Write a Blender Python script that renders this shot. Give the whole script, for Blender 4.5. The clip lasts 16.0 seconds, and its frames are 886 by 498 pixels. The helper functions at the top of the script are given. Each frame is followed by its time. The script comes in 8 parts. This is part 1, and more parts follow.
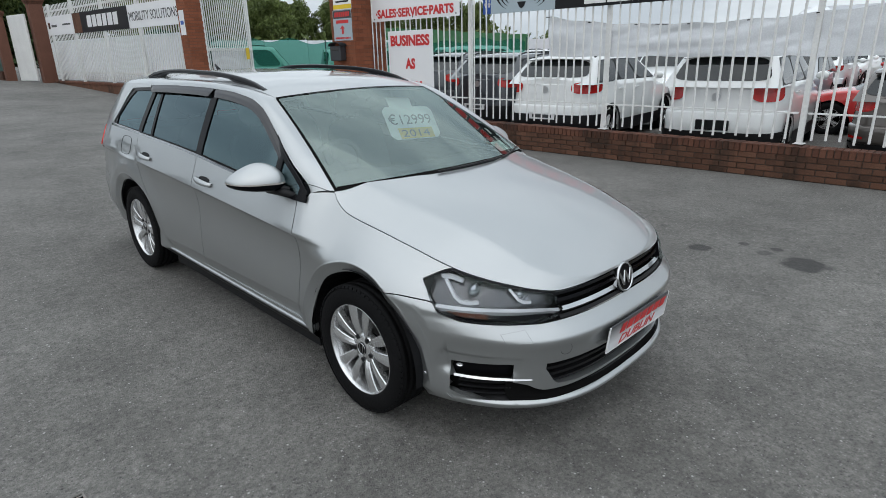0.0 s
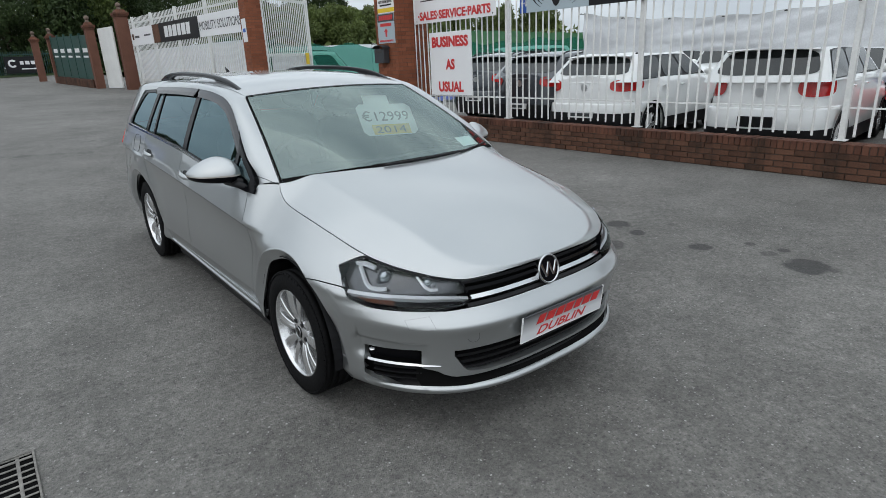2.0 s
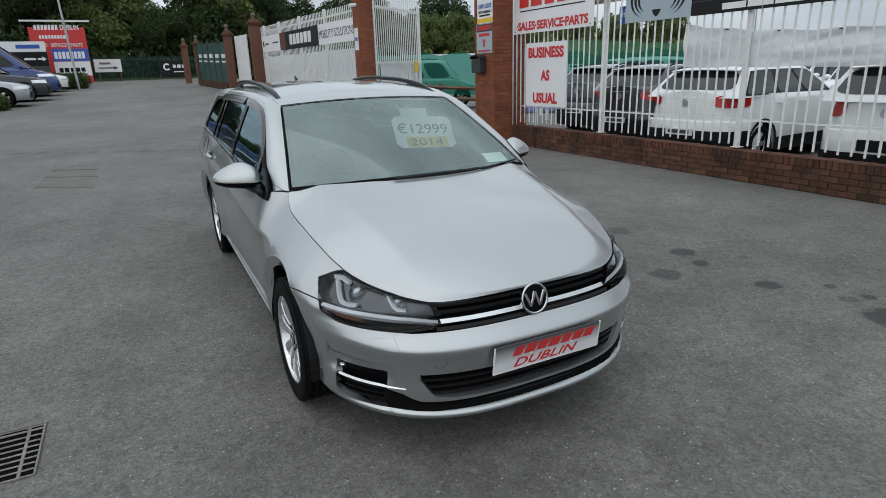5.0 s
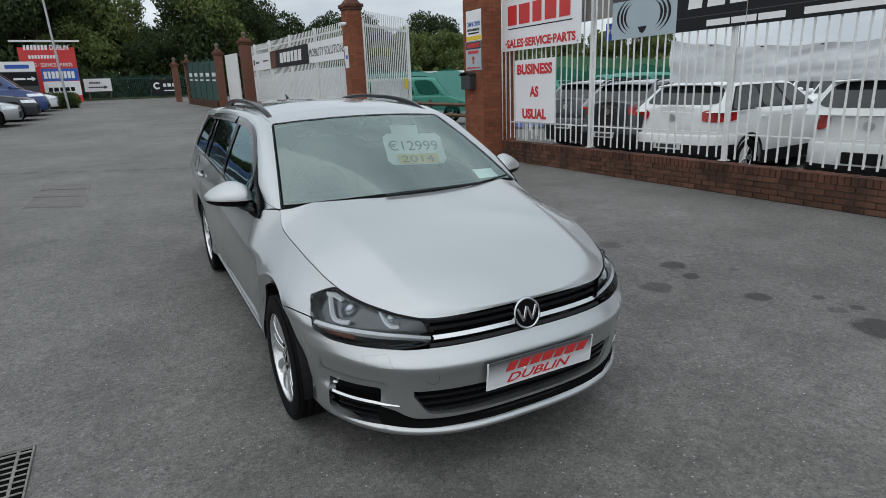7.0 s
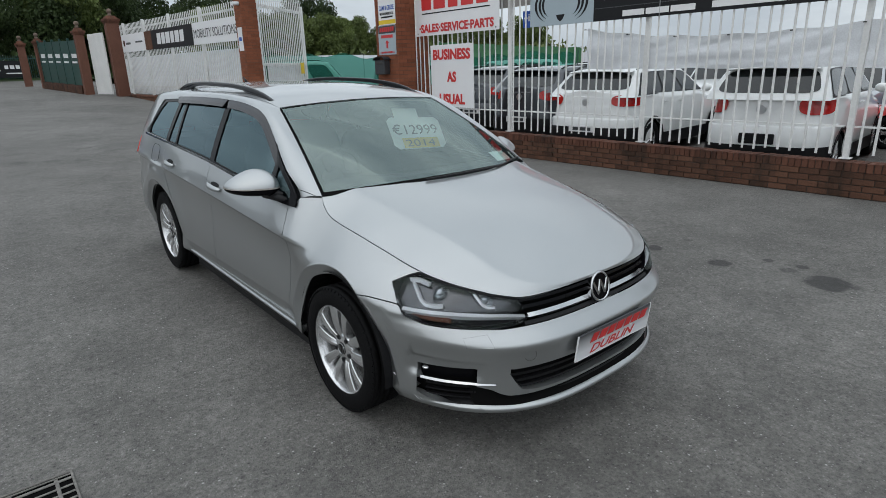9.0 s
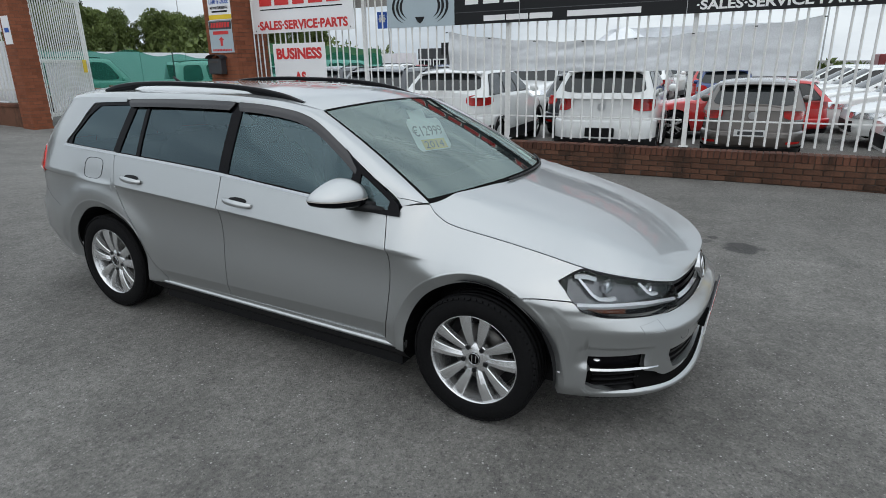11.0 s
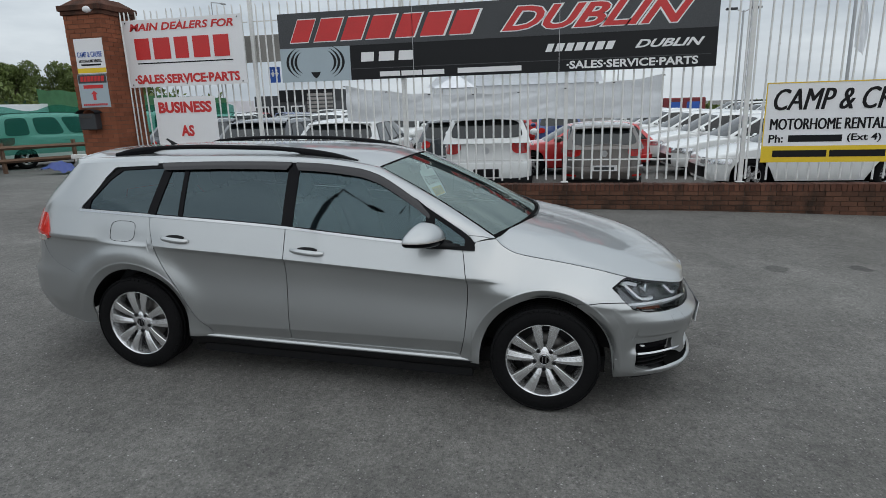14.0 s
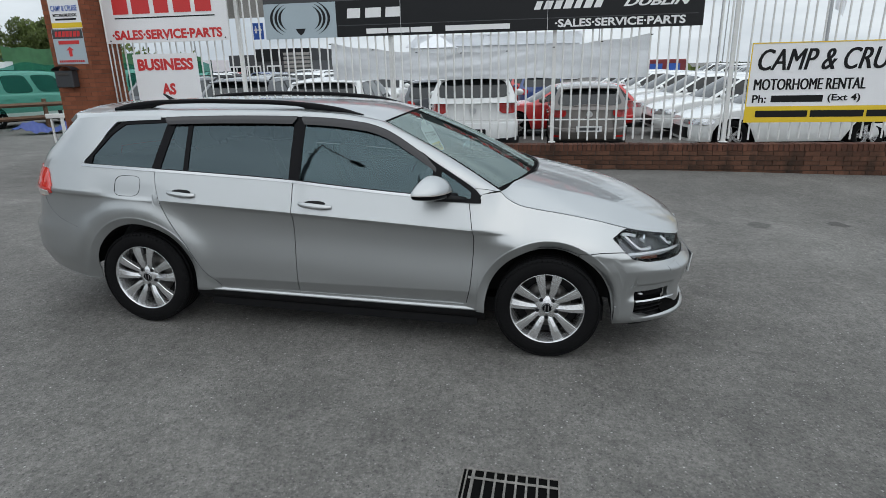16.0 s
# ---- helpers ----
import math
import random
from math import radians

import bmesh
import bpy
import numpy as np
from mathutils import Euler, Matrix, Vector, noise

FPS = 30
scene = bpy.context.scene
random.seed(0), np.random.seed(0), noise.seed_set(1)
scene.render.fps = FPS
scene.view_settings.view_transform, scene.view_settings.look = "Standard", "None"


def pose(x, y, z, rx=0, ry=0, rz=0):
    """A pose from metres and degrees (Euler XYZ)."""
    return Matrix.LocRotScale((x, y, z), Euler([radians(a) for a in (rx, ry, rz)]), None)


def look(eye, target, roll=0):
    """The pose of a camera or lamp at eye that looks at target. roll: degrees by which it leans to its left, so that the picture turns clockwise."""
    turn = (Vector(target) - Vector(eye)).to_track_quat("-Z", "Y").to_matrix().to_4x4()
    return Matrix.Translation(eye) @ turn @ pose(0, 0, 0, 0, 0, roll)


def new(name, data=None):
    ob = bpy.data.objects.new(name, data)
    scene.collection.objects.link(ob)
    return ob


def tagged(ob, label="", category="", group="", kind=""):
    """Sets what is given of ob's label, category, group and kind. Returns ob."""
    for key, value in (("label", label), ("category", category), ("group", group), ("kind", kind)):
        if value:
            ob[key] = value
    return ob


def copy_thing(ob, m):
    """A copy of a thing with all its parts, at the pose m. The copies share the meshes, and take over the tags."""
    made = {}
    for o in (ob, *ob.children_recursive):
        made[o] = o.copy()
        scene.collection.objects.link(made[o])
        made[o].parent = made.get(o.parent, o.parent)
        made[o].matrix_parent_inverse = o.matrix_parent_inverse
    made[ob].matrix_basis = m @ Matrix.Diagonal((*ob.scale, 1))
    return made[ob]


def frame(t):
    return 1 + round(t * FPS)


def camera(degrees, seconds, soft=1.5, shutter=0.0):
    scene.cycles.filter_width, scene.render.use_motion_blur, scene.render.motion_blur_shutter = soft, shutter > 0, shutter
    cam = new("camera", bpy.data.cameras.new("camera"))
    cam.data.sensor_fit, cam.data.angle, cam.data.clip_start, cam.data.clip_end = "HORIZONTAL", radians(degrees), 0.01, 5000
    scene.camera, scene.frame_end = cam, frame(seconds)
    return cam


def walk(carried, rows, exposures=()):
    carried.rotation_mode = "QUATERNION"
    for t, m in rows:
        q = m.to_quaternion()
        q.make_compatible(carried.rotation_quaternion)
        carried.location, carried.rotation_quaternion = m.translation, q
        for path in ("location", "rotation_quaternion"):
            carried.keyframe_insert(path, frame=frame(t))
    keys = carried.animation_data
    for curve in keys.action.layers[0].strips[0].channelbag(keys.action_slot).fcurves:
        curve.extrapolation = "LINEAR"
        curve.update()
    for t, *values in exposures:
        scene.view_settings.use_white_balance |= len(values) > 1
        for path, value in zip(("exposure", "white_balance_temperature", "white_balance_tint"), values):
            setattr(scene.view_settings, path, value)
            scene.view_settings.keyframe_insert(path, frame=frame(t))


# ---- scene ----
cam = camera(73.9, 16.0, 0.78)
PATH = [
    (0, (-0.009, 0.133, 1.605), (1.349, 1.457, 0.97), -1.4),
    (0.5, (-0.089, 0.082, 1.593), (1.265, 1.413, 0.963), -1.6),
    (1, (-0.014, -0.08, 1.586), (1.338, 1.252, 0.957), -1.8),
    (1.5, (0.157, -0.288, 1.591), (1.444, 1.11, 0.967), -2.6),
    (2, (0.404, -0.375, 1.556), (1.589, 1.112, 0.935), -2.7),
    (2.5, (0.649, -0.43, 1.569), (1.747, 1.124, 0.951), -2.5),
    (3, (0.818, -0.524, 1.562), (1.805, 1.104, 0.949), -2.5),
    (3.5, (0.895, -0.568, 1.569), (1.829, 1.092, 0.96), -1.9),
    (4, (0.905, -0.585, 1.565), (1.8, 1.096, 0.956), -1.7),
    (6.5, (0.901, -0.619, 1.569), (1.787, 1.092, 1.033), -2.1),
    (7, (0.899, -0.616, 1.572), (1.816, 1.08, 1.039), -2.2),
    (7.5, (0.861, -0.589, 1.578), (1.801, 1.091, 1.036), -2.2),
    (8, (0.642, -0.541, 1.57), (1.691, 1.065, 1.004), -1.6),
    (8.5, (0.395, -0.438, 1.582), (1.56, 1.08, 1.001), -1.7),
    (9, (0.201, -0.159, 1.583), (1.434, 1.302, 0.994), -1.7),
    (9.5, (-0.057, 0.095, 1.61), (1.311, 1.427, 1.014), -1.2),
    (10, (-0.359, 0.355, 1.625), (1.168, 1.496, 1.021), -1.0),
    (10.2, (-0.456, 0.48, 1.607), (1.105, 1.573, 1.003), -1.0),
    (12.3, (-1.078, 1.918, 1.64), (0.748, 2.474, 1.043), -1.0),
    (12.5, (-1.149, 1.991, 1.647), (0.693, 2.497, 1.054), -1.1),
    (13, (-1.35, 2.115, 1.683), (0.513, 2.568, 1.113), -1.4),
    (13.5, (-1.522, 2.056, 1.702), (0.363, 2.483, 1.186), -1.7),
    (14, (-1.68, 2.003, 1.745), (0.218, 2.411, 1.267), -1.7),
    (14.5, (-1.765, 2.045, 1.758), (0.139, 2.436, 1.288), -1.6),
    (15, (-1.802, 2.112, 1.749), (0.083, 2.489, 1.196), -1.5),
    (15.5, (-1.833, 2.145, 1.727), (0.048, 2.499, 1.147), -1.4),
    (16, (-1.817, 2.143, 1.71), (0.062, 2.477, 1.112), -1.4),
]
walk(cam, [(t, look(eye, target, roll)) for t, eye, target, roll in PATH],
     [(0, 0.0), (2.4, 0.0), (3.1, -0.14), (4.0, -0.17), (9.0, -0.2), (10.0, -0.06), (12.5, -0.05), (13.0, -0.04), (13.5, -0.06), (14.0, -0.33), (14.6, -0.32), (15.2, -0.16), (16.0, -0.08)])

# ---- sky and sun: bright overcast ----
world = bpy.data.worlds.new("overcast_sky")
scene.world = world
world.use_nodes = True
wn, wl = world.node_tree.nodes, world.node_tree.links
bg = wn["Background"]
sky = wn.new("ShaderNodeTexSky")
sky.sky_type, sky.sun_disc = "NISHITA", False
sky.sun_elevation, sky.sun_rotation = radians(54), radians(242)
sky.air_density, sky.dust_density, sky.ozone_density = 1.0, 4.0, 1.0
coord = wn.new("ShaderNodeTexCoord")
stretch = wn.new("ShaderNodeMapping")
stretch.inputs["Scale"].default_value = (2.0, 2.0, 7.0)
cloud = wn.new("ShaderNodeTexNoise")
cloud.inputs["Scale"].default_value, cloud.inputs["Detail"].default_value, cloud.inputs["Roughness"].default_value = 1.6, 6.0, 0.55
ramp = wn.new("ShaderNodeValToRGB")
ramp.color_ramp.elements[0].position, ramp.color_ramp.elements[0].color = 0.33, (4.9, 5.55, 6.2, 1)
ramp.color_ramp.elements[1].position, ramp.color_ramp.elements[1].color = 0.68, (8.0, 8.7, 9.2, 1)
rise = wn.new("ShaderNodeSeparateXYZ")
lift = wn.new("ShaderNodeMapRange")
lift.inputs["From Min"].default_value, lift.inputs["From Max"].default_value = 0.05, 0.9
lift.inputs["To Min"].default_value, lift.inputs["To Max"].default_value = 0.95, 1.46
scale = wn.new("ShaderNodeVectorMath")
scale.operation = "SCALE"
blend = wn.new("ShaderNodeMix")
blend.data_type = "RGBA"
blend.inputs["Factor"].default_value = 0.9
wl.new(coord.outputs["Generated"], stretch.inputs["Vector"])
wl.new(stretch.outputs["Vector"], cloud.inputs["Vector"])
wl.new(cloud.outputs["Fac"], ramp.inputs["Fac"])
wl.new(coord.outputs["Generated"], rise.inputs["Vector"])
wl.new(rise.outputs["Z"], lift.inputs["Value"])
wl.new(ramp.outputs["Color"], scale.inputs[0])
wl.new(lift.outputs["Result"], scale.inputs["Scale"])
wl.new(sky.outputs["Color"], blend.inputs["A"])
wl.new(scale.outputs["Vector"], blend.inputs["B"])
wl.new(blend.outputs["Result"], bg.inputs["Color"])
bg.inputs["Strength"].default_value = 0.122
sun = new("sun", bpy.data.lights.new("sun", "SUN"))
sun.data.energy, sun.data.angle, sun.data.color = 0.85, radians(120), (1.0, 0.98, 0.96)
sun.matrix_world = look((0, 0, 26), (17, 9, 0))


# ---- materials ----
def mat(name, color, rough=0.6, metal=0.0, vary=0.0, size=3.0, bump=0.0, fine=60.0, coat=0.0, spec=0.5, tint=None, by_object=0.0, by_island=False, streaks=0.0):
    """Principled surface with variation at two scales (broad stains, fine grain), grain relief and a shade of its own for each object."""
    m = bpy.data.materials.new(name)
    m.use_nodes = True
    n, l = m.node_tree.nodes, m.node_tree.links
    b = n["Principled BSDF"]
    b.inputs["Base Color"].default_value = (*color, 1)
    b.inputs["Roughness"].default_value, b.inputs["Metallic"].default_value = rough, metal
    b.inputs["Coat Weight"].default_value, b.inputs["Coat Roughness"].default_value = coat, 0.03
    b.inputs["Specular IOR Level"].default_value = spec
    if vary or by_object:
        c = n.new("ShaderNodeTexCoord")
        broad, grain = n.new("ShaderNodeTexNoise"), n.new("ShaderNodeTexNoise")
        broad.inputs["Scale"].default_value, broad.inputs["Detail"].default_value = size, 5
        grain.inputs["Scale"].default_value, grain.inputs["Detail"].default_value = fine, 3
        l.new(c.outputs["Object"], broad.inputs["Vector"])
        l.new(c.outputs["Object"], grain.inputs["Vector"])
        add = n.new("ShaderNodeMath")
        add.operation = "ADD"
        l.new(broad.outputs["Fac"], add.inputs[0])
        l.new(grain.outputs["Fac"], add.inputs[1])
        last = add.outputs[0]
        if by_object:
            info, own = n.new("ShaderNodeObjectInfo"), n.new("ShaderNodeMath")
            own.operation = "MULTIPLY_ADD"
            own.inputs[1].default_value = by_object
            if by_island:
                info = n.new("ShaderNodeNewGeometry")
            l.new(info.outputs["Random Per Island" if by_island else "Random"], own.inputs[0])
            l.new(last, own.inputs[2])
            last = own.outputs[0]
        r = n.new("ShaderNodeMapRange")
        r.inputs["From Min"].default_value, r.inputs["From Max"].default_value = 0.6, 1.4 + by_object
        l.new(last, r.inputs["Value"])
        mix = n.new("ShaderNodeMix")
        mix.data_type = "RGBA"
        dark = [v * (1 - vary) for v in color]
        light = tint if tint else [min(1, v * (1 + vary)) for v in color]
        mix.inputs["A"].default_value, mix.inputs["B"].default_value = (*dark, 1), (*light, 1)
        l.new(r.outputs["Result"], mix.inputs["Factor"])
        shade = mix.outputs["Result"]
        if streaks:
            # weather stains that run down across the pieces
            where, tall, blot, tone, wash = n.new("ShaderNodeNewGeometry"), n.new("ShaderNodeMapping"), n.new("ShaderNodeTexNoise"), n.new("ShaderNodeMapRange"), n.new("ShaderNodeMix")
            tall.inputs["Scale"].default_value = (1.0, 1.0, 0.35)
            blot.inputs["Scale"].default_value, blot.inputs["Detail"].default_value, blot.inputs["Roughness"].default_value = 2.6, 6, 0.7
            tone.inputs["From Min"].default_value, tone.inputs["From Max"].default_value, tone.inputs["To Max"].default_value = 0.48, 0.66, streaks
            wash.data_type = "RGBA"
            wash.inputs["B"].default_value = (0.016, 0.016, 0.013, 1)
            l.new(where.outputs["Position"], tall.inputs["Vector"])
            l.new(tall.outputs["Vector"], blot.inputs["Vector"])
            l.new(blot.outputs["Fac"], tone.inputs["Value"])
            l.new(tone.outputs["Result"], wash.inputs["Factor"])
            l.new(shade, wash.inputs["A"])
            shade = wash.outputs["Result"]
        l.new(shade, b.inputs["Base Color"])
        if bump:
            bp = n.new("ShaderNodeBump")
            bp.inputs["Strength"].default_value, bp.inputs["Distance"].default_value = bump, 0.01
            l.new(grain.outputs["Fac"], bp.inputs["Height"])
            l.new(bp.outputs["Normal"], b.inputs["Normal"])
    return m


def glass(name, tint, clear, rough=0.02, ior=2.0, sheen=(0.88, 0.98, 0.97)):
    """Thin tinted pane: clear glass seen through, gloss on top."""
    m = bpy.data.materials.new(name)
    m.use_nodes = True
    n, l = m.node_tree.nodes, m.node_tree.links
    n.remove(n["Principled BSDF"])
    t, g, mx, fr = n.new("ShaderNodeBsdfTransparent"), n.new("ShaderNodeBsdfGlossy"), n.new("ShaderNodeMixShader"), n.new("ShaderNodeFresnel")
    t.inputs["Color"].default_value = (*[v * clear for v in tint], 1)
    g.inputs["Roughness"].default_value = rough
    fr.inputs["IOR"].default_value = ior
    g.inputs["Color"].default_value = (*sheen, 1)
    l.new(fr.outputs["Fac"], mx.inputs["Fac"])
    l.new(t.outputs["BSDF"], mx.inputs[1])
    l.new(g.outputs["BSDF"], mx.inputs[2])
    l.new(mx.outputs["Shader"], n["Material Output"].inputs["Surface"])
    return m


def asphalt():
    """Worn tarmac: grey binder, light stone chips, broad pale and dark areas, oil stains."""
    m = bpy.data.materials.new("worn_asphalt")
    m.use_nodes = True
    n, l = m.node_tree.nodes, m.node_tree.links
    b = n["Principled BSDF"]
    b.inputs["Roughness"].default_value = 0.78
    b.inputs["Specular IOR Level"].default_value = 0.45
    c = n.new("ShaderNodeTexCoord")

    def noise_of(scale_, detail, rough=0.6):
        t = n.new("ShaderNodeTexNoise")
        t.inputs["Scale"].default_value, t.inputs["Detail"].default_value, t.inputs["Roughness"].default_value = scale_, detail, rough
        l.new(c.outputs["Object"], t.inputs["Vector"])
        return t.outputs["Fac"]

    def ramp_of(value, stops):
        r = n.new("ShaderNodeValToRGB")
        r.color_ramp.elements.remove(r.color_ramp.elements[1])
        for k, (p, v) in enumerate(stops):
            e = r.color_ramp.elements[0] if k == 0 else r.color_ramp.elements.new(p)
            e.position, e.color = p, (*v, 1) if isinstance(v, tuple) else (v, v, v, 1)
        l.new(value, r.inputs["Fac"])
        return r.outputs["Color"]

    def mixed(kind, fac, a, bb):
        x = n.new("ShaderNodeMix")
        x.data_type, x.blend_type = "RGBA", kind
        for value, socket in ((fac, "Factor"), (a, "A"), (bb, "B")):
            if isinstance(value, (int, float)):
                x.inputs[socket].default_value = value
            elif isinstance(value, tuple):
                x.inputs[socket].default_value = (*value, 1)
            else:
                l.new(value, x.inputs[socket])
        return x.outputs["Result"]

    base = ramp_of(noise_of(0.35, 6), [(0.33, (0.108, 0.104, 0.096)), (0.5, (0.139, 0.134, 0.1245)), (0.68, (0.173, 0.168, 0.156))])
    grain = ramp_of(noise_of(62, 4, 0.7), [(0.30, 0.5), (0.45, 0.92), (0.56, 1.07), (0.70, 1.5)])
    base = mixed("MULTIPLY", 1.0, base, grain)
    for size, lo, hi in ((2.2, 0.82, 1.12), (16, 0.82, 1.18), (36, 0.84, 1.16)):
        base = mixed("MULTIPLY", 1.0, base, ramp_of(noise_of(size, 4), [(0.3, lo), (0.66, hi)]))
    # stone chips of two sizes, some pale, some dark
    for size, reach, amount, rare, tone in ((34, 0.22, 0.65, 0.78, (0.55, 0.54, 0.52)), (58, 0.30, 0.6, 0.66, (0.33, 0.325, 0.31)), (44, 0.26, 0.7, 0.70, (0.03, 0.03, 0.03)), (80, 0.36, 0.55, 0.62, (0.06, 0.06, 0.06))):
        chips = n.new("ShaderNodeTexVoronoi")
        chips.inputs["Scale"].default_value = size
        l.new(c.outputs["Object"], chips.inputs["Vector"])
        dots = ramp_of(chips.outputs["Distance"], [(reach * 0.5, 1.0), (reach, 0.0)])
        some = ramp_of(chips.outputs["Color"], [(rare, 0.0), (rare + 0.03, amount)])
        base = mixed("MIX", mixed("MULTIPLY", 1.0, dots, some), base, tone)
    # oil stains, each a soft uneven round
    wob = n.new("ShaderNodeTexNoise")
    wob.inputs["Scale"].default_value, wob.inputs["Detail"].default_value = 6.0, 4
    l.new(c.outputs["Object"], wob.inputs["Vector"])
    seam = [(0.31 + 0.42 * k + 0.05 * (k % 2), 11.94 - 0.2 * k, 0.13, 0.3) for k in range(-3, 5)]
    for x, y, r, s in [(4.94, 2.70, 0.11, 0.75), (4.83, 2.42, 0.075, 0.75), (4.40, 2.40, 0.115, 0.6), (4.84, 1.87, 0.09, 0.75), (5.19, 1.62, 0.045, 0.7), (5.06, 1.42, 0.07, 0.5),
                       (5.21, 1.37, 0.05, 0.7), (4.98, 1.10, 0.15, 0.75), (5.26, 2.35, 0.05, 0.4), (4.95, 3.47, 0.12, 0.5), (4.96, 0.33, 0.15, 0.22), (4.90, -0.20, 0.12, 0.5),
                       (5.06, -1.05, 0.11, 0.6), (-1.2, 6.5, 0.5, 0.25), (3.0, 12.4, 0.6, 0.25)] + seam:
        d = n.new("ShaderNodeVectorMath")
        d.operation = "DISTANCE"
        flat = n.new("ShaderNodeVectorMath")
        flat.operation = "MULTIPLY"
        flat.inputs[1].default_value = (1, 1, 0)
        l.new(c.outputs["Object"], flat.inputs[0])
        l.new(flat.outputs[0], d.inputs[0])
        d.inputs[1].default_value = (x, y, 0)
        w = n.new("ShaderNodeMath")
        w.operation = "MULTIPLY_ADD"
        w.inputs[1].default_value = r * 1.4
        l.new(wob.outputs["Fac"], w.inputs[0])
        l.new(d.outputs["Value"], w.inputs[2])
        mr = n.new("ShaderNodeMapRange")
        mr.inputs["From Min"].default_value, mr.inputs["From Max"].default_value = r * 1.55, r * 1.85
        mr.inputs["To Min"].default_value, mr.inputs["To Max"].default_value = s, 0.0
        l.new(w.outputs[0], mr.inputs["Value"])
        base = mixed("MIX", mr.outputs["Result"], base, (0.022, 0.022, 0.022))
    l.new(base, b.inputs["Base Color"])
    bp = n.new("ShaderNodeBump")
    bp.inputs["Strength"].default_value, bp.inputs["Distance"].default_value = 0.8, 0.012
    l.new(noise_of(120, 3, 0.65), bp.inputs["Height"])
    l.new(bp.outputs["Normal"], b.inputs["Normal"])
    return m


def brick_clay(name, color, by_object, by_island=False, vary=0.5, tint=None, streaks=0.0):
    return mat(name, color, 0.9, 0, vary, 2.5, 0.6, 90, spec=0.2, by_object=by_object, by_island=by_island, tint=tint, streaks=streaks)


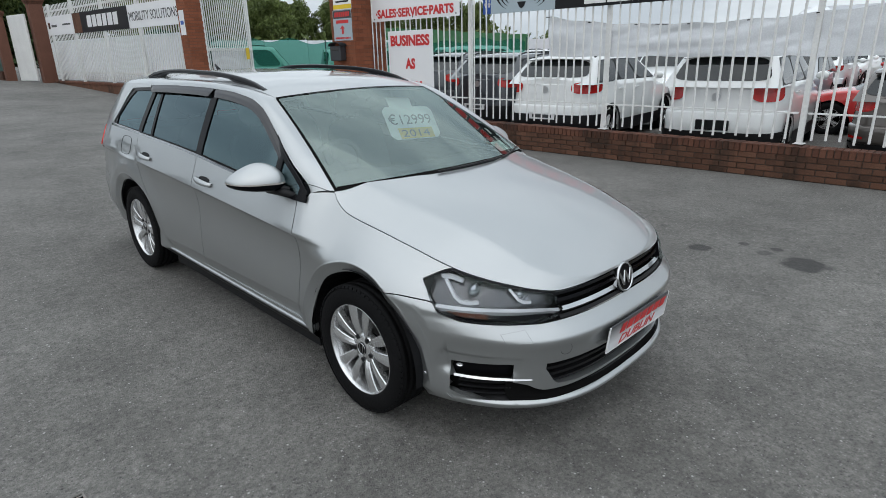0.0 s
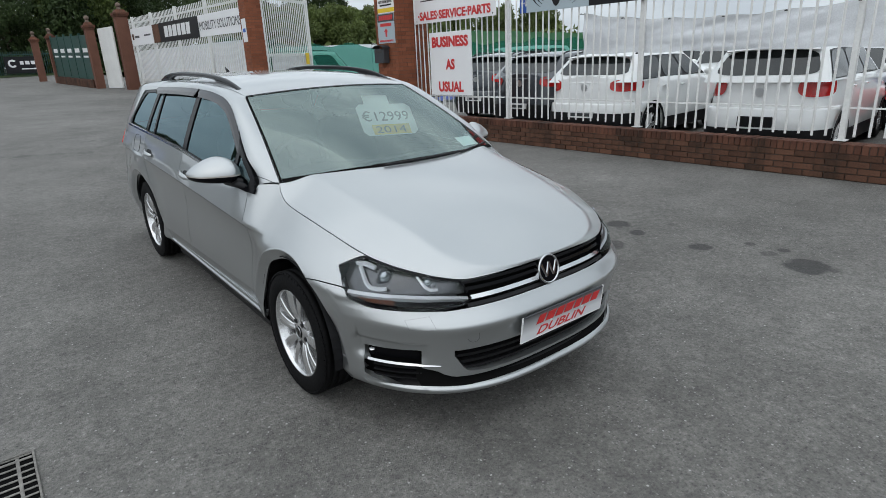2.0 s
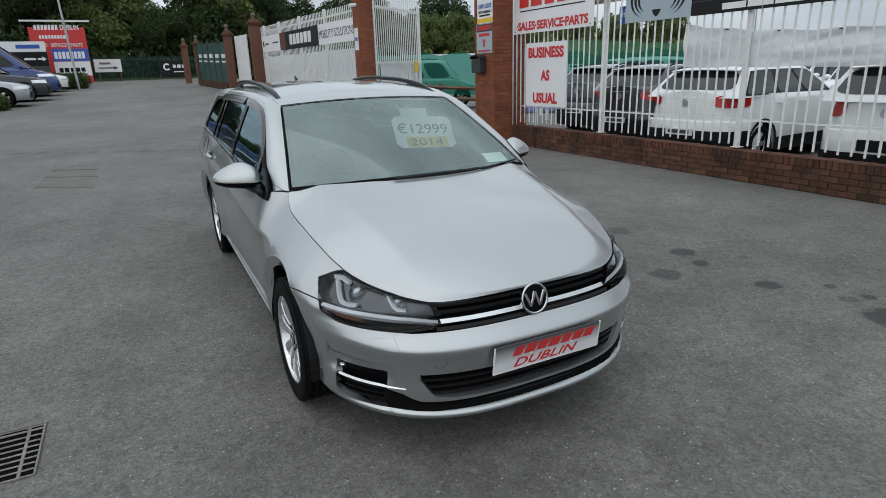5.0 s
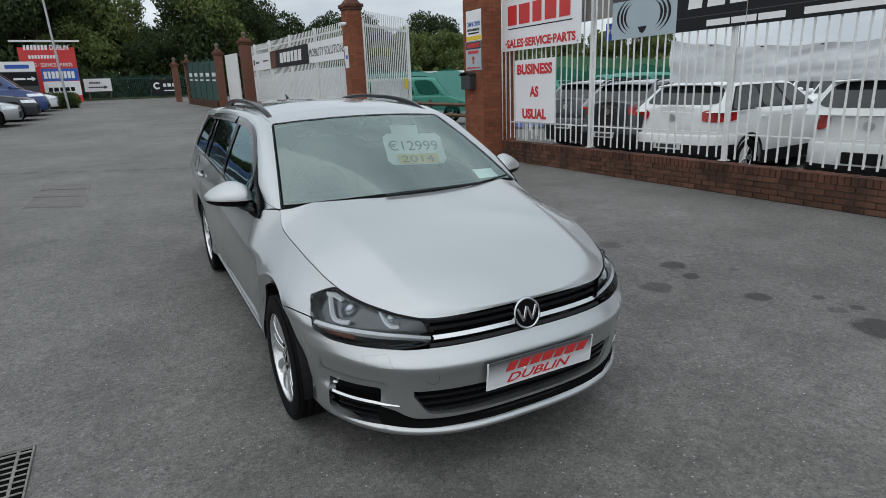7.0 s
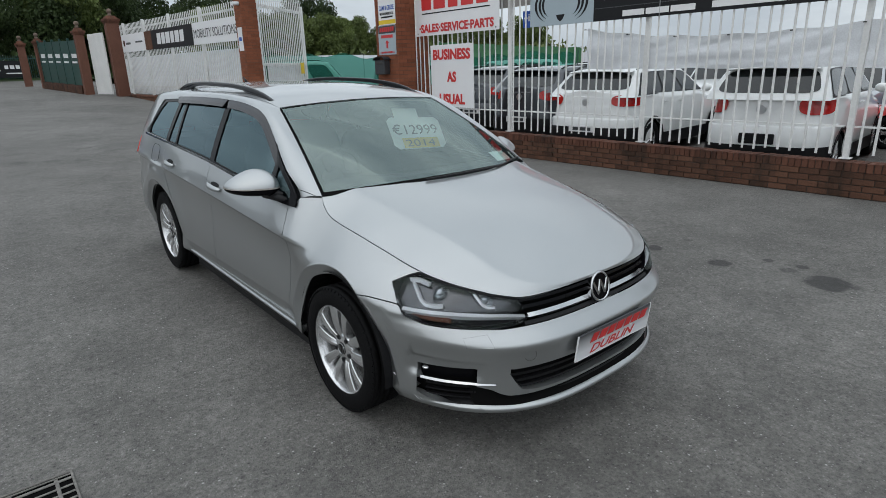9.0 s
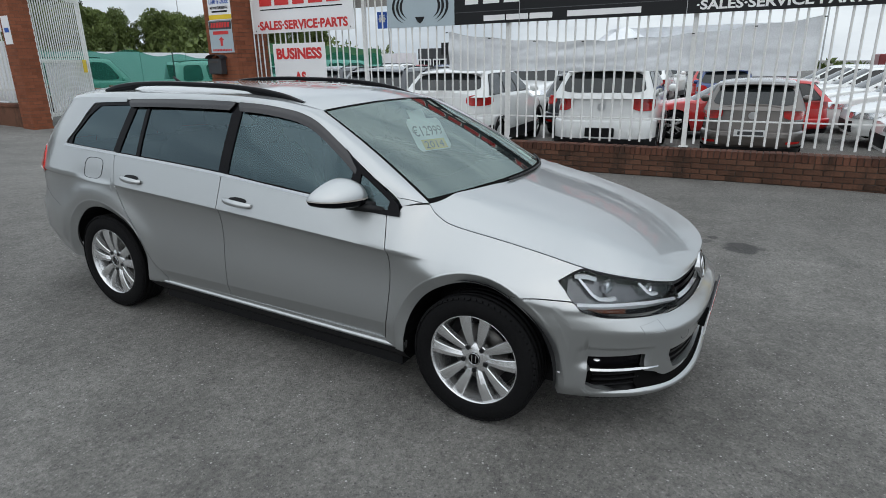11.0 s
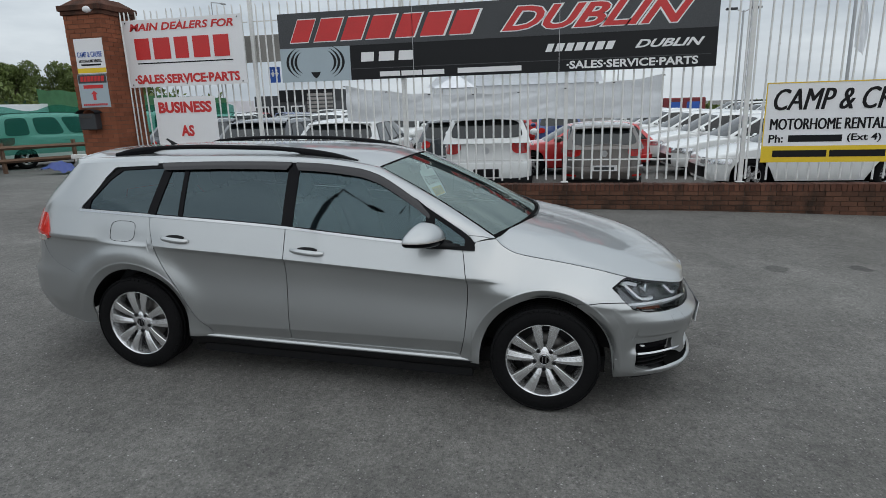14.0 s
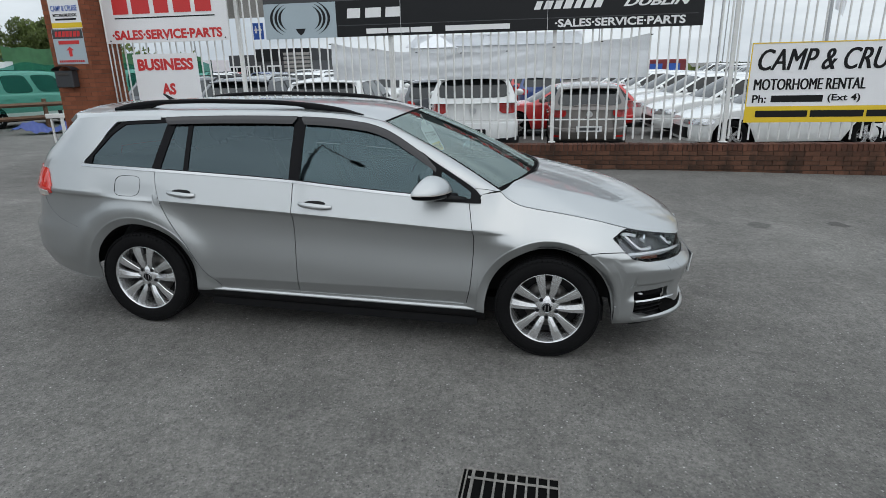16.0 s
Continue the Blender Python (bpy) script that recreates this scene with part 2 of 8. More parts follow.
M = dict(
    asphalt=asphalt(),
    brick=brick_clay("red_brown_brick", (0.088, 0.046, 0.033), 0.6, False, 0.6, (0.172, 0.084, 0.054), 0.75),
    brick_joined=brick_clay("red_brown_brickwork", (0.088, 0.046, 0.033), 0.6, True, 0.6, (0.172, 0.084, 0.054), 0.75),
    brick_cap=brick_clay("dark_red_brick", (0.10, 0.045, 0.034), 0.6, False, 0.6, (0.18, 0.08, 0.052), 0.7),
    brick_cap_joined=brick_clay("dark_red_coping", (0.10, 0.045, 0.034), 0.6, True, 0.6, (0.18, 0.08, 0.052), 0.7),
    pillar_brick=brick_clay("orange_red_brick", (0.22, 0.078, 0.042), 0.6, True, 0.4),
    brick_far=brick_clay("dull_brown_brick", (0.13, 0.062, 0.044), 0.6, True, 0.4),
    green_screen=mat("green_screening_net", (0.045, 0.14, 0.06), 0.8, 0, 0.3, 3.0, 0.3, 80),
    mortar=mat("grey_mortar", (0.062, 0.05, 0.042), 0.95, 0, 0.3, 4, 0.5),
    white_steel=mat("white_painted_steel", (0.68, 0.68, 0.665), 0.45, 0, 0.12, 2.0, 0.05, 30),
    board_white=mat("white_sign_panel", (0.76, 0.76, 0.77), 0.4, 0, 0.06, 1.5),
    board_black=mat("black_sign_panel", (0.010, 0.0105, 0.012), 0.4, 0, 0.15, 1.5, spec=0.25),
    board_grey=mat("grey_sign_panel", (0.06, 0.063, 0.067), 0.4, 0, 0.35, 0.6, spec=0.3),
    board_blue_grey=mat("pale_blue_grey_panel", (0.36, 0.43, 0.47), 0.35, 0, 0.06, 1.5),
    brick_red=mat("dark_red_paint", (0.16, 0.015, 0.018), 0.35, 0, 0.15),
    red=mat("red_vinyl", (0.55, 0.03, 0.03), 0.4, 0, 0.1),
    white=mat("white_vinyl", (0.75, 0.75, 0.75), 0.4, 0, 0.04),
    black=mat("black_vinyl", (0.008, 0.008, 0.009), 0.45, 0, 0.1, spec=0.2),
    yellow=mat("yellow_vinyl", (0.72, 0.5, 0.02), 0.4, 0, 0.06),
    blue=mat("blue_vinyl", (0.02, 0.09, 0.4), 0.4, 0, 0.1),
    sheet=mat("white_plastic_sheet", (0.74, 0.76, 0.785), 0.42, 0, 0.12, 1.6),
    trim_black_tie=mat("black_nylon", (0.012, 0.012, 0.013), 0.5, 0, 0.1),
    net=None,
    leaf=mat("green_leaves", (0.075, 0.115, 0.032), 0.6, 0, 0.55, 0.5, 0, 3, spec=0.3, tint=(0.17, 0.22, 0.06)),
    leaf_dark=mat("dark_green_leaves", (0.020, 0.040, 0.013), 0.6, 0, 0.55, 0.45, 0, 3, spec=0.2, tint=(0.055, 0.085, 0.027)),
    leaf_hedge=mat("clipped_hedge_leaves", (0.035, 0.062, 0.014), 0.6, 0, 0.5, 0.6, 0, 3, spec=0.25, tint=(0.085, 0.12, 0.03)),
    bark=mat("brown_bark", (0.09, 0.07, 0.05), 0.9, 0, 0.4, 3, 0.6),
    grate_steel=mat("worn_grey_grating", (0.19, 0.18, 0.165), 0.6, 0.3, 0.5, 9, 0.4),
    tarp=mat("faded_blue_tarpaulin", (0.05, 0.075, 0.26), 0.45, 0, 0.35, 3),
    pillar_mortar=mat("red_brown_mortar", (0.135, 0.066, 0.042), 0.95, 0, 0.3, 4, 0.5),
    iron=mat("cast_iron", (0.05, 0.045, 0.042), 0.6, 0.3, 0.4, 8, 0.4),
    shade_black=mat("shade_black", (0.004, 0.004, 0.004), 0.95, 0, 0.2, spec=0.05),
    concrete=mat("grey_concrete", (0.3, 0.29, 0.27), 0.9, 0, 0.25, 2, 0.5),
    finial_stone=mat("weathered_brown_stone", (0.15, 0.11, 0.085), 0.9, 0, 0.35, 4, 0.5),
    wood=mat("weathered_brown_wood", (0.14, 0.08, 0.05), 0.8, 0, 0.35, 4, 0.4),
    dark_plastic=mat("dark_grey_plastic", (0.03, 0.032, 0.036), 0.45, 0, 0.15),
    green_panel=mat("green_painted_sheet", (0.03, 0.16, 0.07), 0.5, 0, 0.2, 1),
    dark_green=mat("dark_green_mesh_panel", (0.012, 0.055, 0.045), 0.5, 0, 0.3, 2),
    galvanised=mat("galvanised_steel", (0.42, 0.43, 0.44), 0.5, 0.6, 0.15, 2),
)
m = bpy.data.materials.new("green_debris_net")
m.use_nodes = True
n_, l_ = m.node_tree.nodes, m.node_tree.links
n_["Principled BSDF"].inputs["Base Color"].default_value = (0.012, 0.17, 0.12, 1)
n_["Principled BSDF"].inputs["Roughness"].default_value = 0.8
tr_, mx_ = n_.new("ShaderNodeBsdfTransparent"), n_.new("ShaderNodeMixShader")
tr_.inputs["Color"].default_value = (0.30, 0.64, 0.55, 1)
mx_.inputs["Fac"].default_value = 0.46
l_.new(tr_.outputs["BSDF"], mx_.inputs[1])
l_.new(n_["Principled BSDF"].outputs["BSDF"], mx_.inputs[2])
l_.new(mx_.outputs["Shader"], n_["Material Output"].inputs["Surface"])
M["net"] = m


# ---- mesh helpers ----
def put_mesh(name, bm, material, smooth=False):
    me = bpy.data.meshes.new(name)
    bm.to_mesh(me)
    bm.free()
    for p in me.polygons:
        p.use_smooth = smooth
    for x in material if isinstance(material, (list, tuple)) else [material]:
        me.materials.append(x)
    return new(name, me)


def part(name, bm, material, parent, label="", smooth=False):
    """One mesh object under a thing or a part, its coordinates those of the parent."""
    ob = put_mesh(name, bm, material, smooth)
    ob.parent = parent
    return tagged(ob, label)


def thing(name, at=(0, 0, 0), turn=0, label="", category="", group="", kind="", m=None):
    ob = new(name)
    ob.matrix_basis = m if m else pose(*at, 0, 0, turn)
    return tagged(ob, label, category, group, kind)


def box(bm, x0, x1, y0, y1, z0, z1, bevel=0.0):
    made = bmesh.ops.create_cube(bm, size=1, matrix=Matrix.LocRotScale(((x0 + x1) / 2, (y0 + y1) / 2, (z0 + z1) / 2), None, (x1 - x0, y1 - y0, z1 - z0)))
    if bevel:
        edges = list({e for v in made["verts"] for e in v.link_edges})
        bmesh.ops.bevel(bm, geom=edges, offset=bevel, segments=1, affect="EDGES")
    return bm


def boxes(*rows, bevel=0.0):
    bm = bmesh.new()
    for r in rows:
        box(bm, *r, bevel=bevel)
    return bm


def tube(bm, a, b, r0, r1=None, sides=8, caps=True):
    a, b = Vector(a), Vector(b)
    d = b - a
    m = Matrix.Translation((a + b) / 2) @ d.to_track_quat("Z", "Y").to_matrix().to_4x4()
    bmesh.ops.create_cone(bm, cap_ends=caps, segments=sides, radius1=r0, radius2=r0 if r1 is None else r1, depth=d.length, matrix=m)
    return bm


def sheet(bm, f, us, vs, skip=None):
    """A grid of the points f(u, v); faces for which skip(u, v) holds at their middle are left out."""
    rows = [[bm.verts.new(f(u, v)) for v in vs] for u in us]
    for i in range(len(us) - 1):
        for j in range(len(vs) - 1):
            if skip and skip((us[i] + us[i + 1]) / 2, (vs[j] + vs[j + 1]) / 2):
                continue
            bm.faces.new((rows[i][j], rows[i + 1][j], rows[i + 1][j + 1], rows[i][j + 1]))
    return rows


def spread(a, b, n):
    return [a + (b - a) * i / n for i in range(n + 1)]


def plate(points, depth):
    """A flat shape from its outline (x, z) with its face at y = 0 and its back at y = depth."""
    bm = bmesh.new()
    f = bm.faces.new([bm.verts.new((x, 0, z)) for x, z in points])
    bmesh.ops.recalc_face_normals(bm, faces=[f])
    ret = bmesh.ops.extrude_face_region(bm, geom=[f])
    bmesh.ops.translate(bm, verts=[v for v in ret["geom"] if isinstance(v, bmesh.types.BMVert)], vec=(0, depth, 0))
    bmesh.ops.recalc_face_normals(bm, faces=bm.faces[:])
    return bm


def words(text, height, width=None, shear=0.0, bold=0.0, thick=0.002):
    """Lettering in the built-in font as a mesh: reads along +x, up along +z, faces -y; its middle at the origin."""
    cu = bpy.data.curves.new("words", "FONT")
    cu.body, cu.size, cu.shear, cu.offset, cu.extrude = text, 1.0, shear, bold, 0.001
    cu.align_x, cu.align_y = "CENTER", "CENTER"
    cu.resolution_u = 3
    ob = bpy.data.objects.new("words", cu)
    scene.collection.objects.link(ob)
    bpy.context.view_layer.update()
    me = bpy.data.meshes.new_from_object(ob)
    bpy.data.objects.remove(ob)
    bm = bmesh.new()
    bm.from_mesh(me)
    bpy.data.meshes.remove(me)
    xs, ys = [v.co.x for v in bm.verts], [v.co.y for v in bm.verts]
    cx, cy = (min(xs) + max(xs)) / 2, (min(ys) + max(ys)) / 2
    sy = height / (max(ys) - min(ys))
    sx = width / (max(xs) - min(xs)) if width else sy
    for v in bm.verts:
        x, y, z = v.co
        v.co = ((x - cx) * sx, -thick if z > 0 else 0.0, (y - cy) * sy)
    return bm


def shift(bm, x=0.0, y=0.0, z=0.0):
    bmesh.ops.translate(bm, verts=bm.verts[:], vec=(x, y, z))
    return bm


def smooth_step(a, b, x):
    t = min(1, max(0, (x - a) / (b - a)))
    return t * t * (3 - 2 * t)


def along(keys, x):
    """Smooth curve through (x, y) keys, without overshoot."""
    if x <= keys[0][0]:
        return keys[0][1]
    if x >= keys[-1][0]:
        return keys[-1][1]
    n = len(keys)
    s = [(keys[i + 1][1] - keys[i][1]) / (keys[i + 1][0] - keys[i][0]) for i in range(n - 1)]
    t = [s[0]] + [0 if s[i - 1] * s[i] <= 0 else 2 * s[i - 1] * s[i] / (s[i - 1] + s[i]) for i in range(1, n - 1)] + [s[-1]]
    for i in range(n - 1):
        if x <= keys[i + 1][0]:
            h = keys[i + 1][0] - keys[i][0]
            p = (x - keys[i][0]) / h
            return ((1 + 2 * p) * (1 - p) ** 2 * keys[i][1] + p * (1 - p) ** 2 * h * t[i]
                    + p * p * (3 - 2 * p) * keys[i + 1][1] + p * p * (p - 1) * h * t[i + 1])


def ground_z(x, y):
    """The yard climbs away from the fence corner; along the fence it lies almost level."""
    yard = 0.032 * (min(y, 70) - 2.1) if y > -40 else -1.35
    edge = along([(-60, -1.0), (-12, -0.25), (-3, -0.075), (1, 0.0), (9.6, 0.0), (18.7, 0.33), (30, 0.88), (70, 2.17)], y)
    lot = along([(-60, -1.0), (-12, -0.3), (-3, -0.14), (1, -0.19), (4, -0.14), (9.6, -0.06), (30, 0.1), (70, 0.6)], y)
    z = yard + (edge - yard) * smooth_step(3.0, 7.5, x)
    return z + (lot - z) * smooth_step(8.2, 14.0 - 4.2 * smooth_step(10, 7, y), x)

# ---- ground ----
def build_ground():
    bm = bmesh.new()
    xs = sorted(set(spread(-12, 30, 84) + [-400, -200, -100, -60, -40, -25, -18, 40, 55, 80, 120, 200, 400]))
    ys = sorted(set(spread(-14, 56, 100) + [-400, -200, -100, -60, -40, -25, 62, 70, 100, 160, 250, 400]))
    sheet(bm, lambda x, y: (x, y, ground_z(x, y)), xs, ys)
    bmesh.ops.recalc_face_normals(bm, faces=bm.faces[:])
    ob = put_mesh("ground", bm, M["asphalt"], True)
    tagged(ob, "worn grey asphalt yard with oil stains and stone chips", "ground", kind="structure")


build_ground()

# ---- boundary wall and palisade fence ----
FENCE_X, WALL_TOP = 8.27, 0.42


def build_wall():
    wall = thing("wall_fence", label="low red-brown brick wall with a brick-on-edge coping", category="wall", kind="structure")
    part("mortar_core", boxes((8.15, 8.36, -12, 9.9, -0.6, 0.30), (8.150, 8.35, -12, 9.9, 0.29, 0.394)), M["mortar"], wall)
    return wall


wall_fence = build_wall()


def build_fence():
    fence = thing("palisade_fence", label="white-painted steel palisade fence standing on a brick wall", category="fence", kind="structure")
    posts = [7.45 - 2.7 * k for k in range(7)]
    for y in posts:
        bm = boxes((FENCE_X + 0.025, FENCE_X + 0.085, y - 0.03, y + 0.03, WALL_TOP, 3.62), (FENCE_X + 0.0, FENCE_X + 0.12, y - 0.06, y + 0.06, WALL_TOP, WALL_TOP + 0.01))
        part("post", bm, M["white_steel"], fence)
    ends = [9.9] + posts
    for a, b in zip(ends, ends[1:]):
        for z in (0.79, 3.22):
            part("rail", boxes((FENCE_X + 0.012, FENCE_X + 0.018, b + 0.052, a - 0.052, z - 0.006, z + 0.012), (FENCE_X + 0.018, FENCE_X + 0.05, b + 0.052, a - 0.052, z + 0.006, z + 0.012)), M["white_steel"], fence)
    me = None
    y = 9.8
    k = 0
    rng = random.Random(4)
    while y > -8.7:
        near = min(abs(y - p) for p in posts)
        if near > 0.05:
            if me is None:
                bm = bmesh.new()
                prof = [(-0.0155, 0.0), (-0.006, -0.014), (0.006, -0.014), (0.0155, 0.0), (0.012, 0.003), (0.0045, -0.010), (-0.0045, -0.010), (-0.012, 0.003)]
                low = [bm.verts.new((q, p, 0.47)) for p, q in prof]
                top = [bm.verts.new((q, p, 3.46 + 0.09 * (1 - abs(p) / 0.0155))) for p, q in prof]
                for i in range(8):
                    bm.faces.new((low[i], low[(i + 1) % 8], top[(i + 1) % 8], top[i]))
                bmesh.ops.recalc_face_normals(bm, faces=bm.faces[:])
                ob = part("pale", bm, M["white_steel"], fence)
                me = ob.data
            else:
                ob = new("pale", me)
                ob.parent = fence
            ob.matrix_basis = pose(FENCE_X, y, rng.uniform(-0.015, 0.015), rng.uniform(-0.5, 0.5), 0, rng.uniform(-8, 8))
        y -= 0.146
        k += 1


build_fence()


def brick_pillar(name, x0, x1, y0, y1, z0, z1, ball, fine):
    """Brick gate pillar with a corbelled cap; fine ones have every brick as geometry."""
    ob = thing(name, label="orange-red brick gate pillar with a stepped cap", category="pillar", kind="structure")
    part("core", boxes((x0 + 0.006, x1 - 0.006, y0 + 0.006, y1 - 0.006, z0 - 0.4, z1 - 0.2)), M["pillar_mortar"] if fine else M["brick_far"], ob)
    cap = boxes((x0 - 0.03, x1 + 0.03, y0 - 0.03, y1 + 0.03, z1 - 0.2, z1 - 0.13), (x0 - 0.06, x1 + 0.06, y0 - 0.06, y1 + 0.06, z1 - 0.13, z1 - 0.04), bevel=0.006)
    cx, cy = (x0 + x1) / 2, (y0 + y1) / 2
    bmesh.ops.create_cone(cap, cap_ends=True, segments=4, radius1=(x1 - x0) * 0.72, radius2=(x1 - x0) * 0.45, depth=0.12, matrix=pose(cx, cy, z1 + 0.02, 0, 0, 45))
    part("cap", cap, M["brick_cap"], ob)
    if ball:
        bm = bmesh.new()
        bmesh.ops.create_uvsphere(bm, u_segments=14, v_segments=8, radius=0.10, matrix=pose(cx, cy, z1 + 0.26))
        tube(bm, (cx, cy, z1 + 0.05), (cx, cy, z1 + 0.2), 0.1, 0.05, 12)
        part("finial", bm, M["finial_stone"], ob, "round brown stone finial", True)
    if fine:
        bm = bmesh.new()
        z, course = z0 - 0.1, 0
        rng = random.Random(7)
        while z < z1 - 0.26:
            for face in range(4):
                a0, a1 = ((x0, x1), (y0, y1), (x0, x1), (y0, y1))[face]
                p = a0 - (0.112 if course % 2 else 0)
                while p < a1 - 0.01:
                    q0, q1 = max(p, a0), min(p + 0.215, a1)
                    if q1 - q0 > 0.03:
                        d = rng.uniform(-0.002, 0.002)
                        if face == 0:
                            box(bm, q0, q1, y0 - d, y0 + 0.02, z, z + 0.065)
                        elif face == 1:
                            box(bm, x0 - d, x0 + 0.02, q0, q1, z, z + 0.065)
                        elif face == 2:
                            box(bm, q0, q1, y1 - 0.02, y1 + d, z, z + 0.065)
                    p += 0.225
            z += 0.075
            course += 1
        pr = part("brickwork", bm, M["pillar_brick"], ob)
        tagged(pr, kind="stuff")
    return ob


brick_pillar("pillar_gate_near", 7.68, 8.5, 9.92, 10.66, 0.0, 3.62, False, True)
brick_pillar("pillar_gate_far", 7.32, 7.78, 16.55, 17.0, 0.25, 4.0, True, True)
brick_pillar("pillar_door", 6.48, 6.96, 28.0, 28.45, 0.8, 3.9, True, False)
brick_pillar("pillar_green_near", 5.65, 6.0, 30.0, 30.4, 0.85, 3.55, True, False)
brick_pillar("pillar_green_far", 5.05, 5.4, 37.0, 37.4, 1.05, 3.48, True, False)
brick_pillar("pillar_road", 4.65, 5.0, 40.0, 40.4, 1.1, 3.5, True, False)


# ---- signs on the fence: local x runs to the reader's right, local z up, faces local -y ----
def sign(name, x, y, z, width, height, material, label, thick=0.004, turn=-90):
    ob = thing(name, (x, y, z), turn, label, "sign")
    part("panel", boxes((-width / 2, width / 2, 0, thick, -height / 2, height / 2)), material, ob)
    return ob


def patch(name, ob, x0, x1, z0, z1, material, up=0.003):
    return part(name, boxes((x0, x1, -up, -0.0005, z0, z1)), material, ob)


def lettering(ob, text, x, z, height, width, material, shear=0.0, bold=0.02, up=0.004, name="lettering"):
    return part(name, shift(words(text, height, width, shear, bold, 0.002), x, -up, z), material, ob)


def glyph_row(ob, name, x0, x1, z0, z1, count, material, lean=0.0, up=0.004, gap=0.22, ring=True):
    """A name drawn as a row of plain slanted bars, one for each letter."""
    step = (x1 - x0) / count
    for i in range(count):
        a, b = x0 + step * i, x0 + step * (i + 1 - gap)
        w = (0.0, 0.06, 0.02, 0.1)[(i * 7 + count) % 4] * (b - a) if ring else 0.0
        bars = [(a + w, b - w, z0, z1)]
        bm = bmesh.new()
        for xa, xb, za, zb in bars:
            box(bm, xa, xb, -up - 0.001, -up, za, zb)
        for v in bm.verts:
            v.co.x += lean * (v.co.z - z0)
        part(name, bm, material, ob)


def build_signs():
    # long dealer sign
    s = sign("dealer_sign", 8.235, 3.38, 2.745, 7.06, 1.12, M["board_black"], "long black and grey dealer sign with red italic name", 0.005)
    patch("grey_band", s, -3.53, 3.53, 0.0, 0.56, M["board_grey"])
    patch("emblem_panel", s, -3.53, -2.26, -0.56, -0.003, M["board_blue_grey"])
    glyph_row(s, "name_outline", -3.38, -0.1, 0.075, 0.46, 7, M["white"], 0.45, 0.0045, 0.08)
    glyph_row(s, "name_letter", -3.36, -0.12, 0.09, 0.445, 7, M["red"], 0.45, 0.0065, 0.12)
    lettering(s, "DUBLIN", 1.75, 0.27, 0.385, 2.95, M["white"], 0.45, 0.06, 0.0045, "outline")
    lettering(s, "DUBLIN", 1.75, 0.27, 0.355, 2.88, M["red"], 0.45, 0.025, 0.0065)
    for k in range(1, 3):
        patch("joint", s, -3.53 + 2.37 * k - 0.004, -3.53 + 2.37 * k + 0.004, -0.56, 0.56, M["galvanised"], 0.0075)
    patch("rule", s, -2.24, 3.45, -0.385, -0.375, M["board_grey"])
    glyph_row(s, "maker_letter", -2.1, -1.1, -0.27, -0.12, 3, M["white"], 0.1, 0.005, 0.16)
    glyph_row(s, "web_bar", -1.75, -0.62, -0.52, -0.44, 3, M["white"], 0, 0.005, 0.06, False)
    patch("phone_bar", s, -0.42, 0.62, -0.515, -0.435, M["white"])
    glyph_row(s, "small_name_letter", 0.98, 2.05, -0.25, -0.13, 7, M["white"], 0.4, 0.005, 0.2)
    lettering(s, "DUBLIN", 2.85, -0.19, 0.12, 1.0, M["white"], 0.4, 0.03)
    lettering(s, "\u00b7SALES\u00b7SERVICE\u00b7PARTS", 2.3, -0.46, 0.12, 1.95, M["white"], 0, 0.03)
    # winged emblem as plain arcs
    for sgn in (-1, 1):
        for k in range(3):
            bm = bmesh.new()
            pts = []
            for i in range(15):
                a = radians(-62 + i * 9.2)
                r = 0.25 + 0.055 * k
                pts.append((sgn * (0.17 + (r + 0.05) * math.cos(a) * (0.8 + 0.1 * k)) * 0.88, r * 0.78 * math.sin(a) + 0.03, 0.02 * math.sin(i / 14 * math.pi) + 0.004))
            for (x0, z0, w0), (x1, z1, w1) in zip(pts, pts[1:]):
                bm.faces.new([bm.verts.new((x - 2.895, -0.005 - 0.0002 * k, z - 0.275)) for x, z in ((x0 - w0, z0), (x1 - w1, z1), (x1 + w1, z1), (x0 + w0, z0))])
            part("emblem_arc", bm, M["board_black"], s)
    part("emblem_foot", shift(plate([(-0.09, -0.13), (0.09, -0.13), (0.05, -0.2), (0, -0.235), (-0.05, -0.2)], 0.001), -2.895, -0.0062, -0.275), M["board_black"], s)
    # white dealer board by the pillar
    s = sign("maker_sign", 8.12, 8.7, 2.77, 2.36, 1.15, M["board_white"], "white board with red lettering on a fence", 0.006)
    lettering(s, "MAIN DEALERS FOR", 0.0, 0.45, 0.13, 2.05, M["red"], 0.25, 0.03)
    glyph_row(s, "maker_letter", -0.98, 0.98, -0.1, 0.26, 5, M["red"], 0, 0.005, 0.14)
    patch("rule", s, -0.95, 0.95, -0.175, -0.155, M["black"])
    lettering(s, "\u00b7SALES\u00b7SERVICE\u00b7PARTS", 0.0, -0.44, 0.16, 2.1, M["red"], 0, 0.04)
    for x in (-1.1, 0, 1.1):
        for z in (-0.53, 0.53):
            part("rivet", shift(boxes((-0.012, 0.012, -0.008, 0, -0.012, 0.012), bevel=0.004), x, -0.001, z), M["dark_plastic"], s)
    # opening notice
    s = sign("notice_sign", 8.13, 8.82, 1.415, 1.24, 1.18, M["board_white"], "white notice board with red capital letters", 0.006)
    for k, t in enumerate(("BUSINESS", "AS", "USUAL")):
        lettering(s, t, 0.0, 0.41 - 0.42 * k, 0.2, (1.08, 0.27, 0.75)[k], M["red"], 0, 0.045)
    # motorhome board
    s = sign("rental_sign", 8.235, -2.3, 1.32, 2.82, 1.18, M["board_white"], "white and yellow motorhome rental board on a fence", 0.006)
